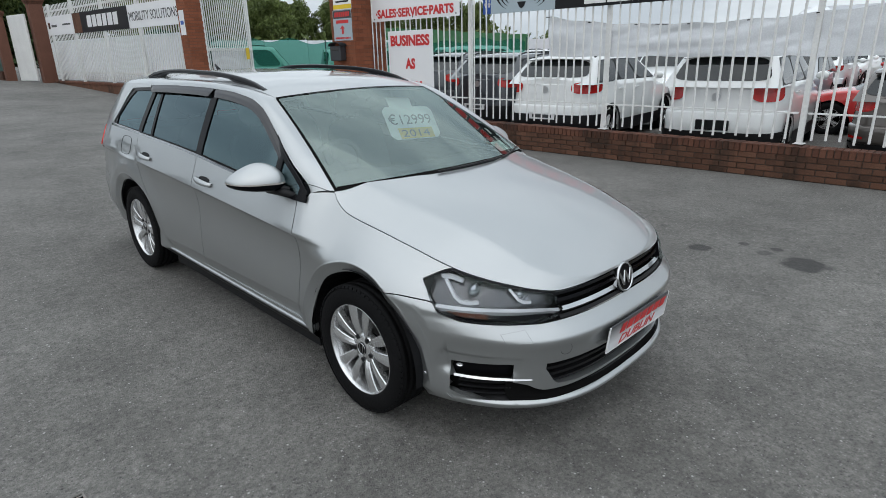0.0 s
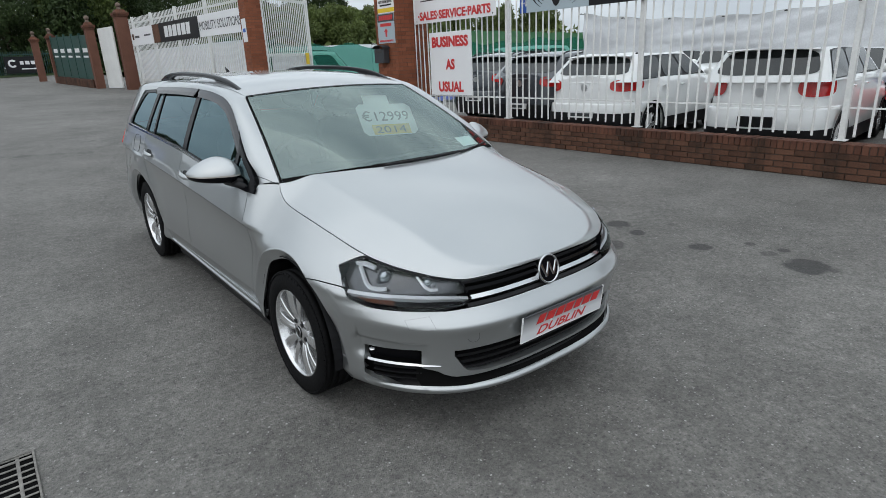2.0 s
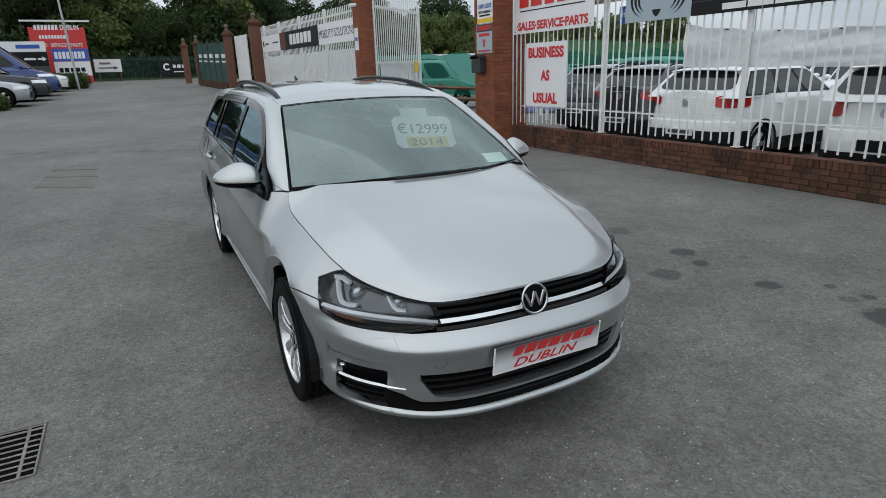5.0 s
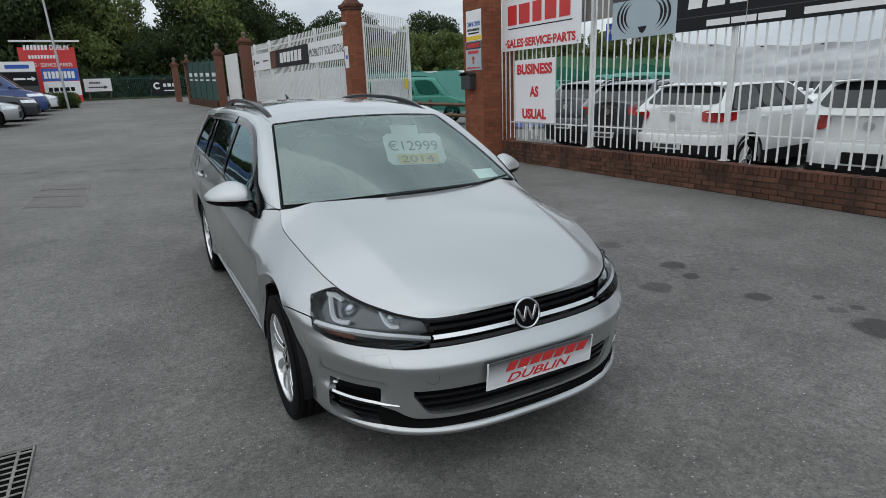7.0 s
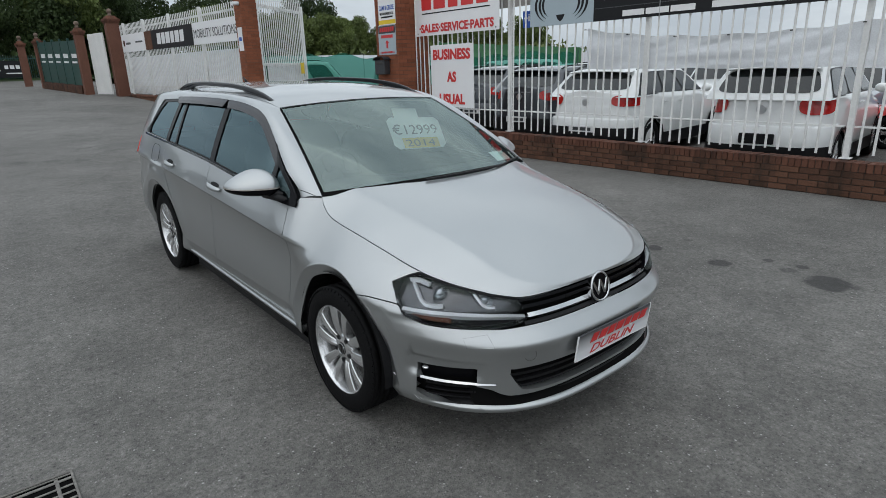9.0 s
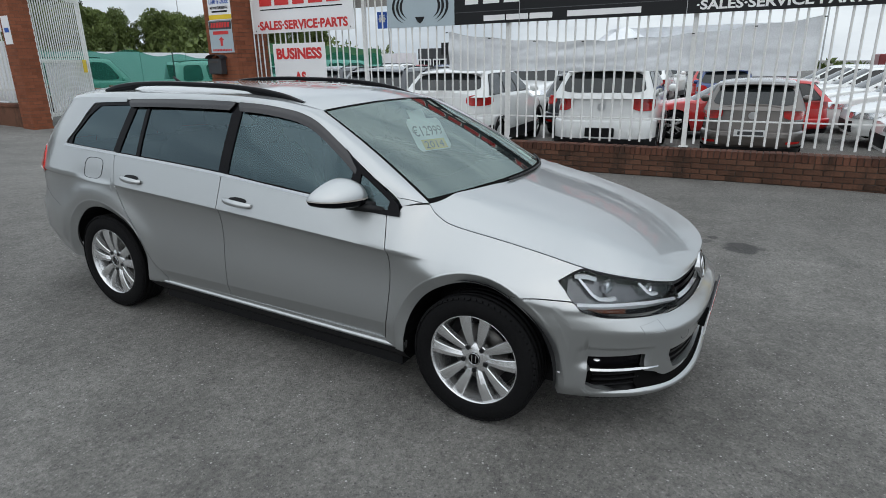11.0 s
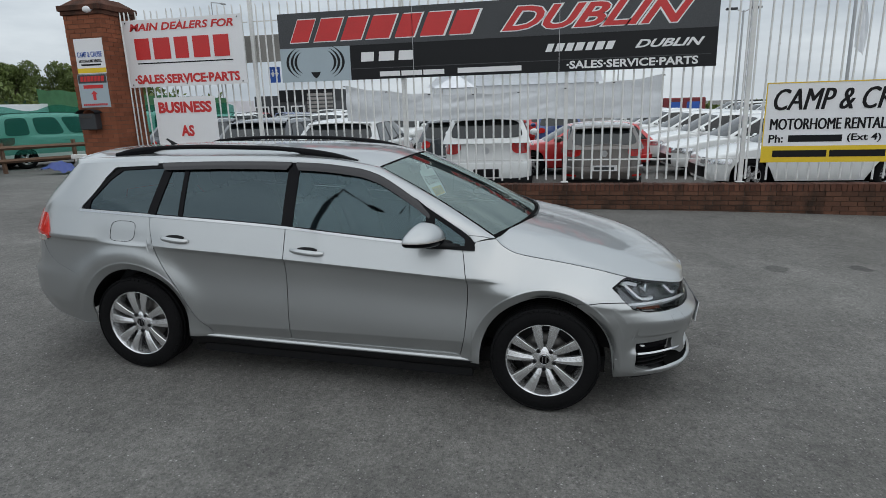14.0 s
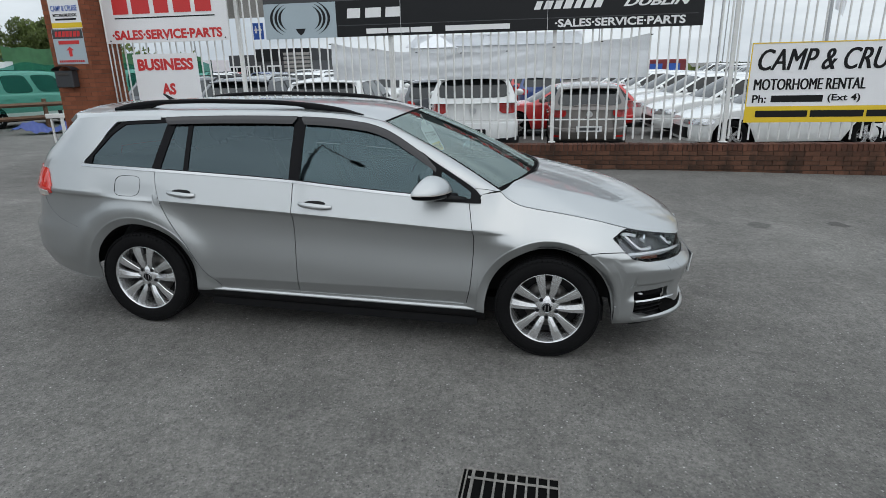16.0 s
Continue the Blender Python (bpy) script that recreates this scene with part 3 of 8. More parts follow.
    patch("yellow_band", s, -1.41, 1.41, -0.59, -0.345, M["yellow"])
    for r in ((-1.41, 1.41, 0.575, 0.59), (-1.41, -1.395, -0.35, 0.58)):
        patch("edge_strip", s, *r, M["yellow"], 0.0045)
    for dx in (-0.008, 0.008):
        lettering(s, "CAMP & CRUISE", -0.2 + dx, 0.34, 0.31, 2.18, M["black"], 0.25, 0.0, 0.004 + dx / 20)
    for dx in (-0.006, 0.006):
        lettering(s, "MOTORHOME RENTAL", -0.54 + dx, -0.02, 0.165, 1.55, M["black"], 0, 0.0, 0.004 + dx / 20)
    lettering(s, "Ph:", -1.22, -0.235, 0.12, 0.2, M["black"], 0, 0.02)
    patch("phone_bar", s, -1.05, -0.32, -0.285, -0.185, M["black"])
    lettering(s, "(Ext 4)", -0.03, -0.235, 0.13, 0.45, M["black"], 0, 0.02)
    glyph_row(s, "web_bar", -1.25, 1.1, -0.51, -0.41, 3, M["black"], 0, 0.005, 0.05, False)
    # pillar boards
    s = sign("rental_board", 7.672, 10.24, 2.735, 0.58, 0.59, M["board_white"], "small white and yellow rental board on a brick pillar")
    patch("yellow_band", s, -0.29, 0.29, -0.28, -0.2, M["yellow"])
    lettering(s, "CAMP & CRUISE", 0, 0.03, 0.09, 0.5, M["blue"], 0, 0.01)
    lettering(s, "MOTORHOME RENTAL", 0, -0.08, 0.05, 0.46, M["black"], 0, 0.02)
    patch("phone_bar", s, -0.2, 0.2, -0.16, -0.13, M["black"])
    s = sign("arrow_board", 7.672, 10.27, 2.15, 0.6, 0.57, M["board_blue_grey"], "grey board with a red arrow on a brick pillar")
    glyph_row(s, "name_letter", -0.25, 0.25, 0.16, 0.25, 7, M["red"], 0.2, 0.005, 0.15)
    patch("dark_band", s, -0.29, 0.29, 0.13, 0.275, M["board_grey"], 0.002)
    patch("word_bar", s, -0.2, 0.2, 0.04, 0.1, M["red"])
    part("arrow", shift(plate([(-0.03, -0.16), (0.03, -0.16), (0.03, -0.06), (0.075, -0.06), (0, 0.0), (-0.075, -0.06), (-0.03, -0.06)], 0.001), 0, -0.004, 0), M["red"], s)
    glyph_row(s, "web_bar", -0.25, 0.25, -0.255, -0.22, 12, M["red"], 0, 0.004, 0.25, False)
    # blue sign behind the fence
    s = sign("toilet_sign", 8.42, 7.14, 2.335, 0.2, 0.27, M["blue"], "small blue sign with two white figures")
    for x in (-0.04, 0.04):
        part("figure", shift(boxes((-0.018, 0.018, -0.003, -0.001, -0.06, 0.02), (-0.012, 0.012, -0.003, -0.001, 0.03, 0.055), (-0.034, 0.034, -0.003, -0.001, -0.02, 0.0)), x, 0, 0.03), M["white"], s)
    # plastic sheet tied behind the pales
    bm = bmesh.new()
    def hang(u, v):
        """Sags between its ties, with long slanting folds and small creases."""
        top = 2.1 - 0.9 * u * (1 - u) * (1.05 - 0.35 * u) - 0.022 * abs(math.sin(u * 7 * math.pi)) ** 2
        low = 1.5 - 0.05 * u - 0.018 * abs(math.sin(u * 6 * math.pi))
        fold = 0.034 * noise.noise((u * 5.0 - v * 1.2, v * 2.2 + u * 2.0, 3.1)) + 0.016 * noise.noise((u * 16, v * 5 - u * 9, 8.4)) + 0.004 * noise.noise((u * 60, v * 12, 1.7))
        return (8.345 + fold, 5.8 - 5.22 * u, top * v + low * (1 - v))
    sheet(bm, hang, spread(0, 1, 150), spread(0, 1, 26))
    ob = put_mesh("plastic_sheet", bm, M["sheet"], True)
    tagged(ob, "sagging white plastic sheet tied to a fence", "sheet")
    for k in range(8):
        u = k / 7
        x, y, z = hang(u, 1)
        tie = put_mesh("cable_tie", boxes((8.25, 8.36, y - 0.004, y + 0.004, z - 0.026, z - 0.018), (8.25, 8.256, y - 0.025, y + 0.008, z - 0.028, z - 0.014)), M["trim_black_tie"])
        tagged(tie, "short black cable tie holding a plastic sheet", "cable tie", "ties of the plastic sheet")
    # mailbox and lamp on the pillar
    box_ = thing("mailbox", (7.58, 10.38, 1.66), 0, "black letterbox on a brick pillar", "mailbox")
    part("body", boxes((-0.06, 0.09, -0.17, 0.17, -0.18, 0.1), bevel=0.012), M["dark_plastic"], box_)
    bm = bmesh.new()
    sheet(bm, lambda u, v: (-0.085 + 0.18 * v, 0.2 * math.cos(math.pi * u), 0.1 + 0.075 * math.sin(math.pi * u)), spread(0, 1, 10), [0, 1])
    bmesh.ops.solidify(bm, geom=bm.faces[:], thickness=0.008)
    part("lid", bm, M["dark_plastic"], box_)
    part("flap", boxes((-0.068, -0.06, -0.11, 0.11, 0.02, 0.06), bevel=0.003), M["iron"], box_)
    lamp = thing("bulkhead_light", (7.65, 10.12, 3.5), 0, "small white bulkhead light on a brick pillar", "light")
    bm = bmesh.new()
    bmesh.ops.create_uvsphere(bm, u_segments=16, v_segments=8, radius=1, matrix=Matrix.Diagonal((0.05, 0.1, 0.06, 1)))
    part("dome", bm, M["board_white"], lamp, smooth=True)
    part("bracket", boxes((0.0, 0.03, -0.05, 0.05, -0.035, 0.035), bevel=0.005), M["dark_plastic"], lamp)
    # conduit pipes down the pillar's side
    for y, x in ((9.88, 8.12), (9.86, 8.2)):
        bm = tube(bmesh.new(), (x, y, 0.42), (x, y, 3.5), 0.013, sides=8)
        ob = put_mesh("conduit_pipe", bm, M["white_steel"], True)
        tagged(ob, "thin white conduit pipe fixed to a brick pillar", "pipe")


build_signs()

# ---- car paints and trims ----
def car_paint(name, color, metal, rough=0.32):
    m = mat(name, color, rough, metal, 0.05, 1.2, 0.0, 400, coat=1.0)
    return m


M.update(
    silver=car_paint("silver_metallic_paint", (0.43, 0.445, 0.449), 0.88, 0.36),
    gap=mat("dark_gap", (0.006, 0.006, 0.006), 0.9, 0, 0.1, spec=0.05),
    seam=mat("grey_shut_line", (0.075, 0.076, 0.078), 0.7, 0, 0.1),
    trim_black=mat("satin_black_trim", (0.009, 0.009, 0.010), 0.45, 0, 0.15, 5, spec=0.2),
    gloss_black=mat("gloss_black_trim", (0.004, 0.004, 0.005), 0.16, 0, 0.1, 5, spec=0.10),
    chrome=mat("chrome", (0.54, 0.55, 0.56), 0.12, 1.0, 0.03, 4),
    satin_chrome=mat("satin_aluminium", (0.68, 0.69, 0.7), 0.28, 1.0, 0.05, 6),
    alloy=mat("silver_alloy", (0.66, 0.665, 0.67), 0.27, 0.85, 0.08, 8),
    rubber=mat("tyre_rubber", (0.007, 0.007, 0.0075), 0.72, 0, 0.3, 6, 0.25, 80, spec=0.09),
    disc=mat("brake_disc_steel", (0.13, 0.125, 0.12), 0.45, 0.9, 0.2, 10),
    visor=mat("dark_smoked_acrylic", (0.022, 0.021, 0.023), 0.12, 0, 0.1, 3, spec=0.5),
    screen_glass=glass("windscreen_glass", (0.85, 1.0, 0.97), 0.98, ior=2.6, sheen=(0.84, 1.0, 0.955)),
    side_glass=glass("tinted_side_glass", (0.70, 0.96, 1.0), 0.62, ior=1.92, sheen=(0.68, 0.93, 1.0)),
    rear_glass=glass("privacy_glass", (0.75, 0.93, 0.98), 0.24, ior=1.80, sheen=(0.70, 0.92, 1.0)),
    lens=glass("clear_lens", (0.97, 0.98, 1.0), 0.96, ior=1.32),
    lamp_dark=mat("headlamp_bezel", (0.115, 0.118, 0.122), 0.25, 0.8, 0.4, 14),
    reflector=mat("lamp_reflector", (0.82, 0.83, 0.85), 0.12, 0.9, 0.06, 9),
    optic=mat("projector_glass", (0.42, 0.45, 0.47), 0.06, 0.8, 0.1, 9),
    lamp_white=mat("white_light_guide", (0.8, 0.82, 0.84), 0.2, 0.2, 0.03, 9),
    amber=mat("amber_lens", (0.095, 0.028, 0.012), 0.2, 0, 0.35, 18),
    indicator=mat("indicator_lens", (0.56, 0.52, 0.48), 0.15, 0.4, 0.3, 20),
    tail_red=mat("red_tail_lens", (0.62, 0.03, 0.022), 0.12, 0, 0.15, 12, coat=0.8),
    far_tail=mat("deep_red_lens", (0.46, 0.014, 0.012), 0.12, 0, 0.3, 14),
    cloth=mat("dark_grey_seat_cloth", (0.035, 0.036, 0.04), 0.85, 0, 0.25, 12, 0.4, 150),
    dash=mat("soft_grey_dashboard", (0.024, 0.026, 0.028), 0.65, 0, 0.15, 12, 0.3, 200),
    paper=mat("white_paper", (0.88, 0.9, 0.9), 0.7, 0, 0.03, 6),
    plate_silver=mat("silver_plate_print", (0.5, 0.51, 0.53), 0.4, 0.2, 0.25, 2.2),
    body_white=car_paint("white_paint", (0.80, 0.81, 0.80), 0.0, 0.3),
    body_red=car_paint("red_paint", (0.5, 0.02, 0.02), 0.0, 0.3),
    body_brown=car_paint("grey_brown_metallic_paint", (0.11, 0.095, 0.085), 0.5),
    body_dark=car_paint("dark_blue_grey_paint", (0.022, 0.027, 0.035), 0.3),
    body_silver=car_paint("pale_silver_paint", (0.5, 0.51, 0.52), 0.7),
    body_blue=car_paint("blue_paint", (0.02, 0.05, 0.18), 0.3),
    far_glass=mat("dark_car_glass", (0.008, 0.011, 0.012), 0.05, 0, 0.3, 2, spec=0.55),
)

# printed plate: dark at the top, bright silver at the foot
m = M["plate_silver"]
n_, l_ = m.node_tree.nodes, m.node_tree.links
where, split, fade = n_.new("ShaderNodeTexCoord"), n_.new("ShaderNodeSeparateXYZ"), n_.new("ShaderNodeValToRGB")
grow = n_.new("ShaderNodeMapRange")
grow.inputs["From Min"].default_value, grow.inputs["From Max"].default_value = -0.062, 0.062
fade.color_ramp.elements[0].position, fade.color_ramp.elements[0].color = 0.30, (0.74, 0.75, 0.77, 1)
fade.color_ramp.elements[1].position, fade.color_ramp.elements[1].color = 0.98, (0.05, 0.052, 0.057, 1)
l_.new(where.outputs["Object"], split.inputs["Vector"])
l_.new(split.outputs["Z"], grow.inputs["Value"])
l_.new(grow.outputs["Result"], fade.inputs["Fac"])
l_.new(fade.outputs["Color"], n_["Principled BSDF"].inputs["Base Color"])

# ---- the estate car: x ahead from the front axle, y left, z up from the ground ----
PLAN_N, X_FRONT, X_REAR, HALF = 2.9, -0.10, -2.85, 0.895
NOSE = [(0.15, 0.07), (0.205, 0.03), (0.222, 0.010), (0.234, 0.004), (0.246, 0.010), (0.258, 0.036), (0.290, 0.038), (0.302, 0.036), (0.40, 0.028), (0.48, 0.013), (0.530, 0.0), (0.540, 0.001), (0.550, 0.010), (0.60, 0.060), (0.625, 0.073), (0.70, 0.084), (0.74, 0.10), (0.80, 0.16)]
TAIL = [(0.2, 0.14), (0.30, 0.06), (0.40, 0.014), (0.47, 0.0), (0.62, 0.0), (0.68, 0.05), (0.9, 0.08), (1.05, 0.13), (1.2, 0.27), (1.37, 0.46), (1.45, 0.54)]
HOOD_Z = [(-0.47, 0.935), (-0.425, 0.941), (-0.41, 0.972), (-0.31, 0.979), (-0.28, 0.953), (-0.25, 0.935), (-0.22, 0.920), (-0.18, 0.9065), (-0.1, 0.892), (0.006, 0.8785), (0.113, 0.8635), (0.219, 0.846), (0.325, 0.8255), (0.432, 0.799), (0.475, 0.786), (0.499, 0.779), (0.62, 0.7515), (0.70, 0.728), (0.754, 0.711), (0.80, 0.716), (0.85, 0.724)]
WING_IN = [(-0.6, 0.060), (-0.5, 0.068), (-0.42, 0.080), (-0.31, 0.1332), (-0.28, 0.1430), (-0.25, 0.1495), (-0.22, 0.1450), (-0.18, 0.1425), (-0.1, 0.1435), (0.0, 0.1472), (0.1, 0.1503), (0.2, 0.1504), (0.3, 0.1455), (0.4, 0.1379), (0.5, 0.128), (0.6, 0.110), (0.7, 0.093)]
WING_START = [(-0.5, 0.70), (-0.24, 0.69), (-0.15, 0.676), (-0.08, 0.676), (0.0, 0.68), (0.2, 0.665), (0.4, 0.64)]
WING_BEND = [(-0.50, 0.04), (-0.15, 0.045), (0.0, 0.04), (0.22, 0.035), (0.42, 0.012)]
BELT = [(-3.1, 1.052), (-2.54, 1.036), (-2.0, 1.020), (-1.6, 1.004), (-1.27, 0.980), (-0.85, 0.954), (-0.45, 0.938)]
WINDOW_TOP = [(-3.02, 1.305), (-2.8, 1.330), (-2.44, 1.353), (-2.03, 1.370), (-1.656, 1.376), (-1.439, 1.373), (-1.156, 1.350), (-1.03, 1.320), (-0.845, 1.229), (-0.684, 1.137), (-0.563, 1.070), (-0.459, 1.002), (-0.425, 0.972), (-0.412, 0.943)]
ROOF_Z = [(-3.3, 1.345), (-2.97, 1.366), (-2.47, 1.395), (-1.69, 1.408), (-1.32, 1.394), (-1.05, 1.352)]
ROOF_Y = [(-3.3, 0.53), (-2.97, 0.56), (-2.47, 0.585), (-1.69, 0.595), (-1.32, 0.585), (-1.05, 0.562)]
ARCH_R, AXLE_R, WHEEL_Z = 0.370, -2.635, 0.315
ARCH_LIPS, REAR_SQUEEZE = ((0.0, 0.421), (AXLE_R, 0.424)), 1.085


def crease(x):
    return 0.752 - 0.054 * x - 0.0045 * x * x


def x_of(u, z=0.5):
    if u <= 1:
        return X_FRONT + (1.0 - along(NOSE, z)) * max(0.0, math.cos(u * math.pi / 2)) ** (2 / PLAN_N)
    if u <= 1 + X_FRONT - X_REAR:
        return X_FRONT - (u - 1)
    w = min(1, u - (1 + X_FRONT - X_REAR))
    return X_REAR - (0.84 - along(TAIL, z)) * max(0.0, math.sin(w * math.pi / 2)) ** (2 / 3.2)


def u_of(x, z=0.5):
    """The station round the car's outline that lies at x."""
    if x > X_FRONT:
        c = min(1, (x - X_FRONT) / (1.0 - along(NOSE, z)))
        return math.acos(c ** (PLAN_N / 2)) / (math.pi / 2)
    if x >= X_REAR:
        return 1 + X_FRONT - x
    s = min(1, (X_REAR - x) / (0.84 - along(TAIL, z)))
    return 1 + X_FRONT - X_REAR + math.asin(s ** (3.2 / 2)) / (math.pi / 2)


def u_at_y(y, z=0.5):
    s = min(1, abs(y) / (HALF - side_in(0.8, z)))
    return math.asin(s ** (PLAN_N / 2)) / (math.pi / 2)


def side_in(x, z):
    """How far the body's side lies inside its greatest half width; a flat lip runs round each wheel arch."""
    for ax, reach in ARCH_LIPS:
        ahead, behind = ax == 0 and x > 0, x < ax < -1
        dz = max(0.0, z - WHEEL_Z) if ahead or behind else z - WHEEL_Z
        r = math.hypot((x - ax) * (REAR_SQUEEZE if behind else 1.0), dz)
        if 0.2 < r < reach + 0.006 and z > (0.22 if ahead or behind else 0.28):
            k = reach / r
            edge = plain_side(ax + (x - ax) * k, z - dz + dz * k)
            w = smooth_step(reach + 0.006, reach - 0.003, r) * (smooth_step(0.24, 0.50, z) if ahead else smooth_step(0.18, 0.24, z) if behind else smooth_step(0.28, 0.46, z))
            return plain_side(x, z) * (1 - w) + (edge - 0.003 + 0.58 * max(0.0, reach - r)) * w
    return plain_side(x, z)


def lip_z(x):
    """Height of the arch lip's outer edge at x, where there is one."""
    for ax, reach in ARCH_LIPS:
        d = (x - ax) * (REAR_SQUEEZE if x < ax < -1 else 1.0)
        if abs(d) < reach - 0.001:
            return WHEEL_Z + math.sqrt(reach ** 2 - d ** 2)
    return None


def plain_side(x, z):
    """The side without arch lips: the doors' crease fades out into the rounded front wing."""
    w = smooth_step(-0.445, -0.20, x)
    return (side_shape(x, z, False) * (1 - w) if w < 1 else 0) + (side_shape(x, z, True) * w if w > 0 else 0)


def side_shape(x, z, wing):
    start = along(WING_START, x) if wing else crease(x)
    # over the rear wheel the crease melts into a rounded haunch
    haunch = 0.008 * math.exp(-((z - start) / 0.075) ** 2) * smooth_step(-2.34, -2.50, x) * smooth_step(-3.0, -2.80, x) if x < -2.3 else 0.0
    if z >= start:
        if x > -0.6:
            d = z - start
            full = max(0.10, along(HOOD_Z, max(x, -0.25)) - start)
            soft = along(WING_BEND, x) if wing else 0.003
            bend = lambda v: v - soft * (1 - math.exp(-v / soft))
            return along(WING_IN, x) * bend(d) / bend(full)
        top = along(BELT, x)
        if z > top:
            v = (z - top) / 0.40
            return 0.066 + 0.181 * v ** 1.12
        return 0.066 * max(0, (z - start) / (top - start)) + haunch
    d = start - z
    if wing:
        low = 0.030 * (smooth_step(-0.06, 0.30, d) - smooth_step(-0.06, 0.30, 0))
    else:
        # a sharp step under the crease, a hollow, then a slow flare towards the sill
        low = 0.013 * smooth_step(0, 0.018, d) * (1 - 0.9 * smooth_step(-2.28, -2.5, x) * smooth_step(-3.0, -2.78, x))
        low += (0.028 * (1 - math.exp(-d / 0.09)) - 0.022 * smooth_step(0.09, 0.38, d)) * (1 - 0.9 * smooth_step(-2.30, -2.62, x))
        low -= 0.022 * smooth_step(0.0, 0.3, d) * smooth_step(-2.85, -3.05, x)
    # crease low on the doors, under which they turn in towards the sill
    fold = 0.378 + 0.02 * (x + 1.3)
    low += 0.32 * max(0.0, fold - max(z, 0.31)) * smooth_step(-0.30, -0.45, x) * smooth_step(-2.22, -2.10, x) + 0.05 * smooth_step(0.29, 0.19, z)
    # the rear bumper turns under along a crease that climbs towards the back
    turn = 0.43 - 0.09 * (x + 3.0)
    low += 0.055 * min(1.0, max(0.0, (turn - z) / 0.14)) * smooth_step(-2.93, -3.02, x)
    for ax in (0.0, AXLE_R):
        r = math.hypot(x - ax, z - WHEEL_Z)
        if ax < -1 and r > 0.2:
            low -= 0.036 * math.exp(-(max(0, r - 0.424) / 0.095) ** 2) * smooth_step(0.36, 0.6, z) * (0.4 + 0.6 * smooth_step(-2.2, -2.5, x))
        low *= 1 - 0.42 * (smooth_step(0.2, 0.0, x) if ax == 0 else 1.0) * math.exp(-((max(0, r - 0.41)) / 0.075) ** 2) if r > 0.2 else 1
    return low + haunch


def nose(u, z):
    """Setback of the front: the lip and the crease under the lamps climb towards the corners."""
    z -= 0.024 * smooth_step(0.30, 0.66, u) * smooth_step(0.46, 0.50, z) * smooth_step(0.64, 0.60, z)
    return along(NOSE, z - 0.010 * smooth_step(0.15, 0.77, u) * smooth_step(0.37, 0.30, z))


def skin(u, z, s=-1, off=0.0):
    """The body's surface: u round the outline, z up, s the side; off: how far proud of it."""
    if u <= 1:
        a = u * math.pi / 2
        c, q = max(0, math.cos(a)) ** (2 / PLAN_N), max(0, math.sin(a)) ** (2 / PLAN_N)
        x = X_FRONT + (1.0 - nose(u, z) + off) * c
        return Vector((x, s * (HALF - side_in(x, z) + off) * q, z))
    if u <= 1 + X_FRONT - X_REAR:
        x = X_FRONT - (u - 1)
        return Vector((x, s * (HALF - side_in(x, z) + off), z))
    w = min(1, u - (1 + X_FRONT - X_REAR)) * math.pi / 2
    c, q = math.sin(w) ** (2 / 3.2), max(0, math.cos(w)) ** (2 / 3.2)
    x = X_REAR - (0.84 - along(TAIL, z) + off) * c
    return Vector((x, s * (HALF - side_in(x, z) + off) * q, z))


def arch_z(x, ax):
    if ax < -1:
        k = (x - ax) / (0.384 if x > ax else 0.340)
        return WHEEL_Z + 0.378 * math.sqrt(1 - k * k) if abs(k) < 1 else None
    d = ARCH_R ** 2 - (x - ax) ** 2
    return WHEEL_Z + math.sqrt(d) if d > 0 else None


def quarter_top(x):
    return along([(-3.3, 1.305), (-3.02, 1.338), (-2.8, 1.353), (-2.487, 1.362)], x)


def columns(bm, stations, breaks, rows, s, off=0.0, skip=None):
    """Surface in columns: at each station the heights run through breaks(u), with that many rows in each stretch; skip(u, stretch) leaves a hole."""
    grid = []
    for u in stations:
        zs = breaks(u)
        line = []
        for k in range(len(zs) - 1):
            line += [(zs[k] + (zs[k + 1] - zs[k]) * i / rows[k], k) for i in range(rows[k])]
        line.append((zs[-1], len(zs) - 2))
        grid.append([(bm.verts.new(skin(u, z, s, off(z, u) if callable(off) else off)), k) for z, k in line])
    for i in range(len(stations) - 1):
        for j in range(len(grid[0]) - 1):
            k = grid[i][j][1]
            if skip and skip((stations[i] + stations[i + 1]) / 2, k):
                continue
            vs = [grid[i][j][0], grid[i + 1][j][0], grid[i + 1][j + 1][0], grid[i][j + 1][0]]
            bm.faces.new(vs if s > 0 else vs[::-1])


def close(bm, depth=0.014):
    """Joins the seams and folds every free edge inwards, so that a panel has thickness and a real gap beside it."""
    bmesh.ops.remove_doubles(bm, verts=bm.verts[:], dist=0.0006)
    bmesh.ops.dissolve_degenerate(bm, dist=0.0002, edges=bm.edges[:])
    bm.normal_update()
    free = [e for e in bm.edges if e.is_boundary]
    inner = {}
    for e in free:
        for v in e.verts:
            if v not in inner:
                inner[v] = (bm.verts.new(v.co), bm.verts.new(v.co - v.normal * depth))
    for e in free:
        a, b = e.verts
        f = e.link_faces[0]
        order = [v for v in f.verts]
        i = order.index(a)
        if order[(i + 1) % len(order)] is b:
            a, b = b, a
        bm.faces.new((inner[a][0], inner[b][0], inner[b][1], inner[a][1]))
    return bm


def car_panel(name, bm, material, parent, label="", depth=0.014):
    ob = part(name, close(bm, depth), material, parent, label, True)
    return ob


def strip(bm, us, z_low, z_high, s, off, rows=2):
    columns(bm, us, lambda u: [z_low(u), z_high(u)], [rows], s, off)


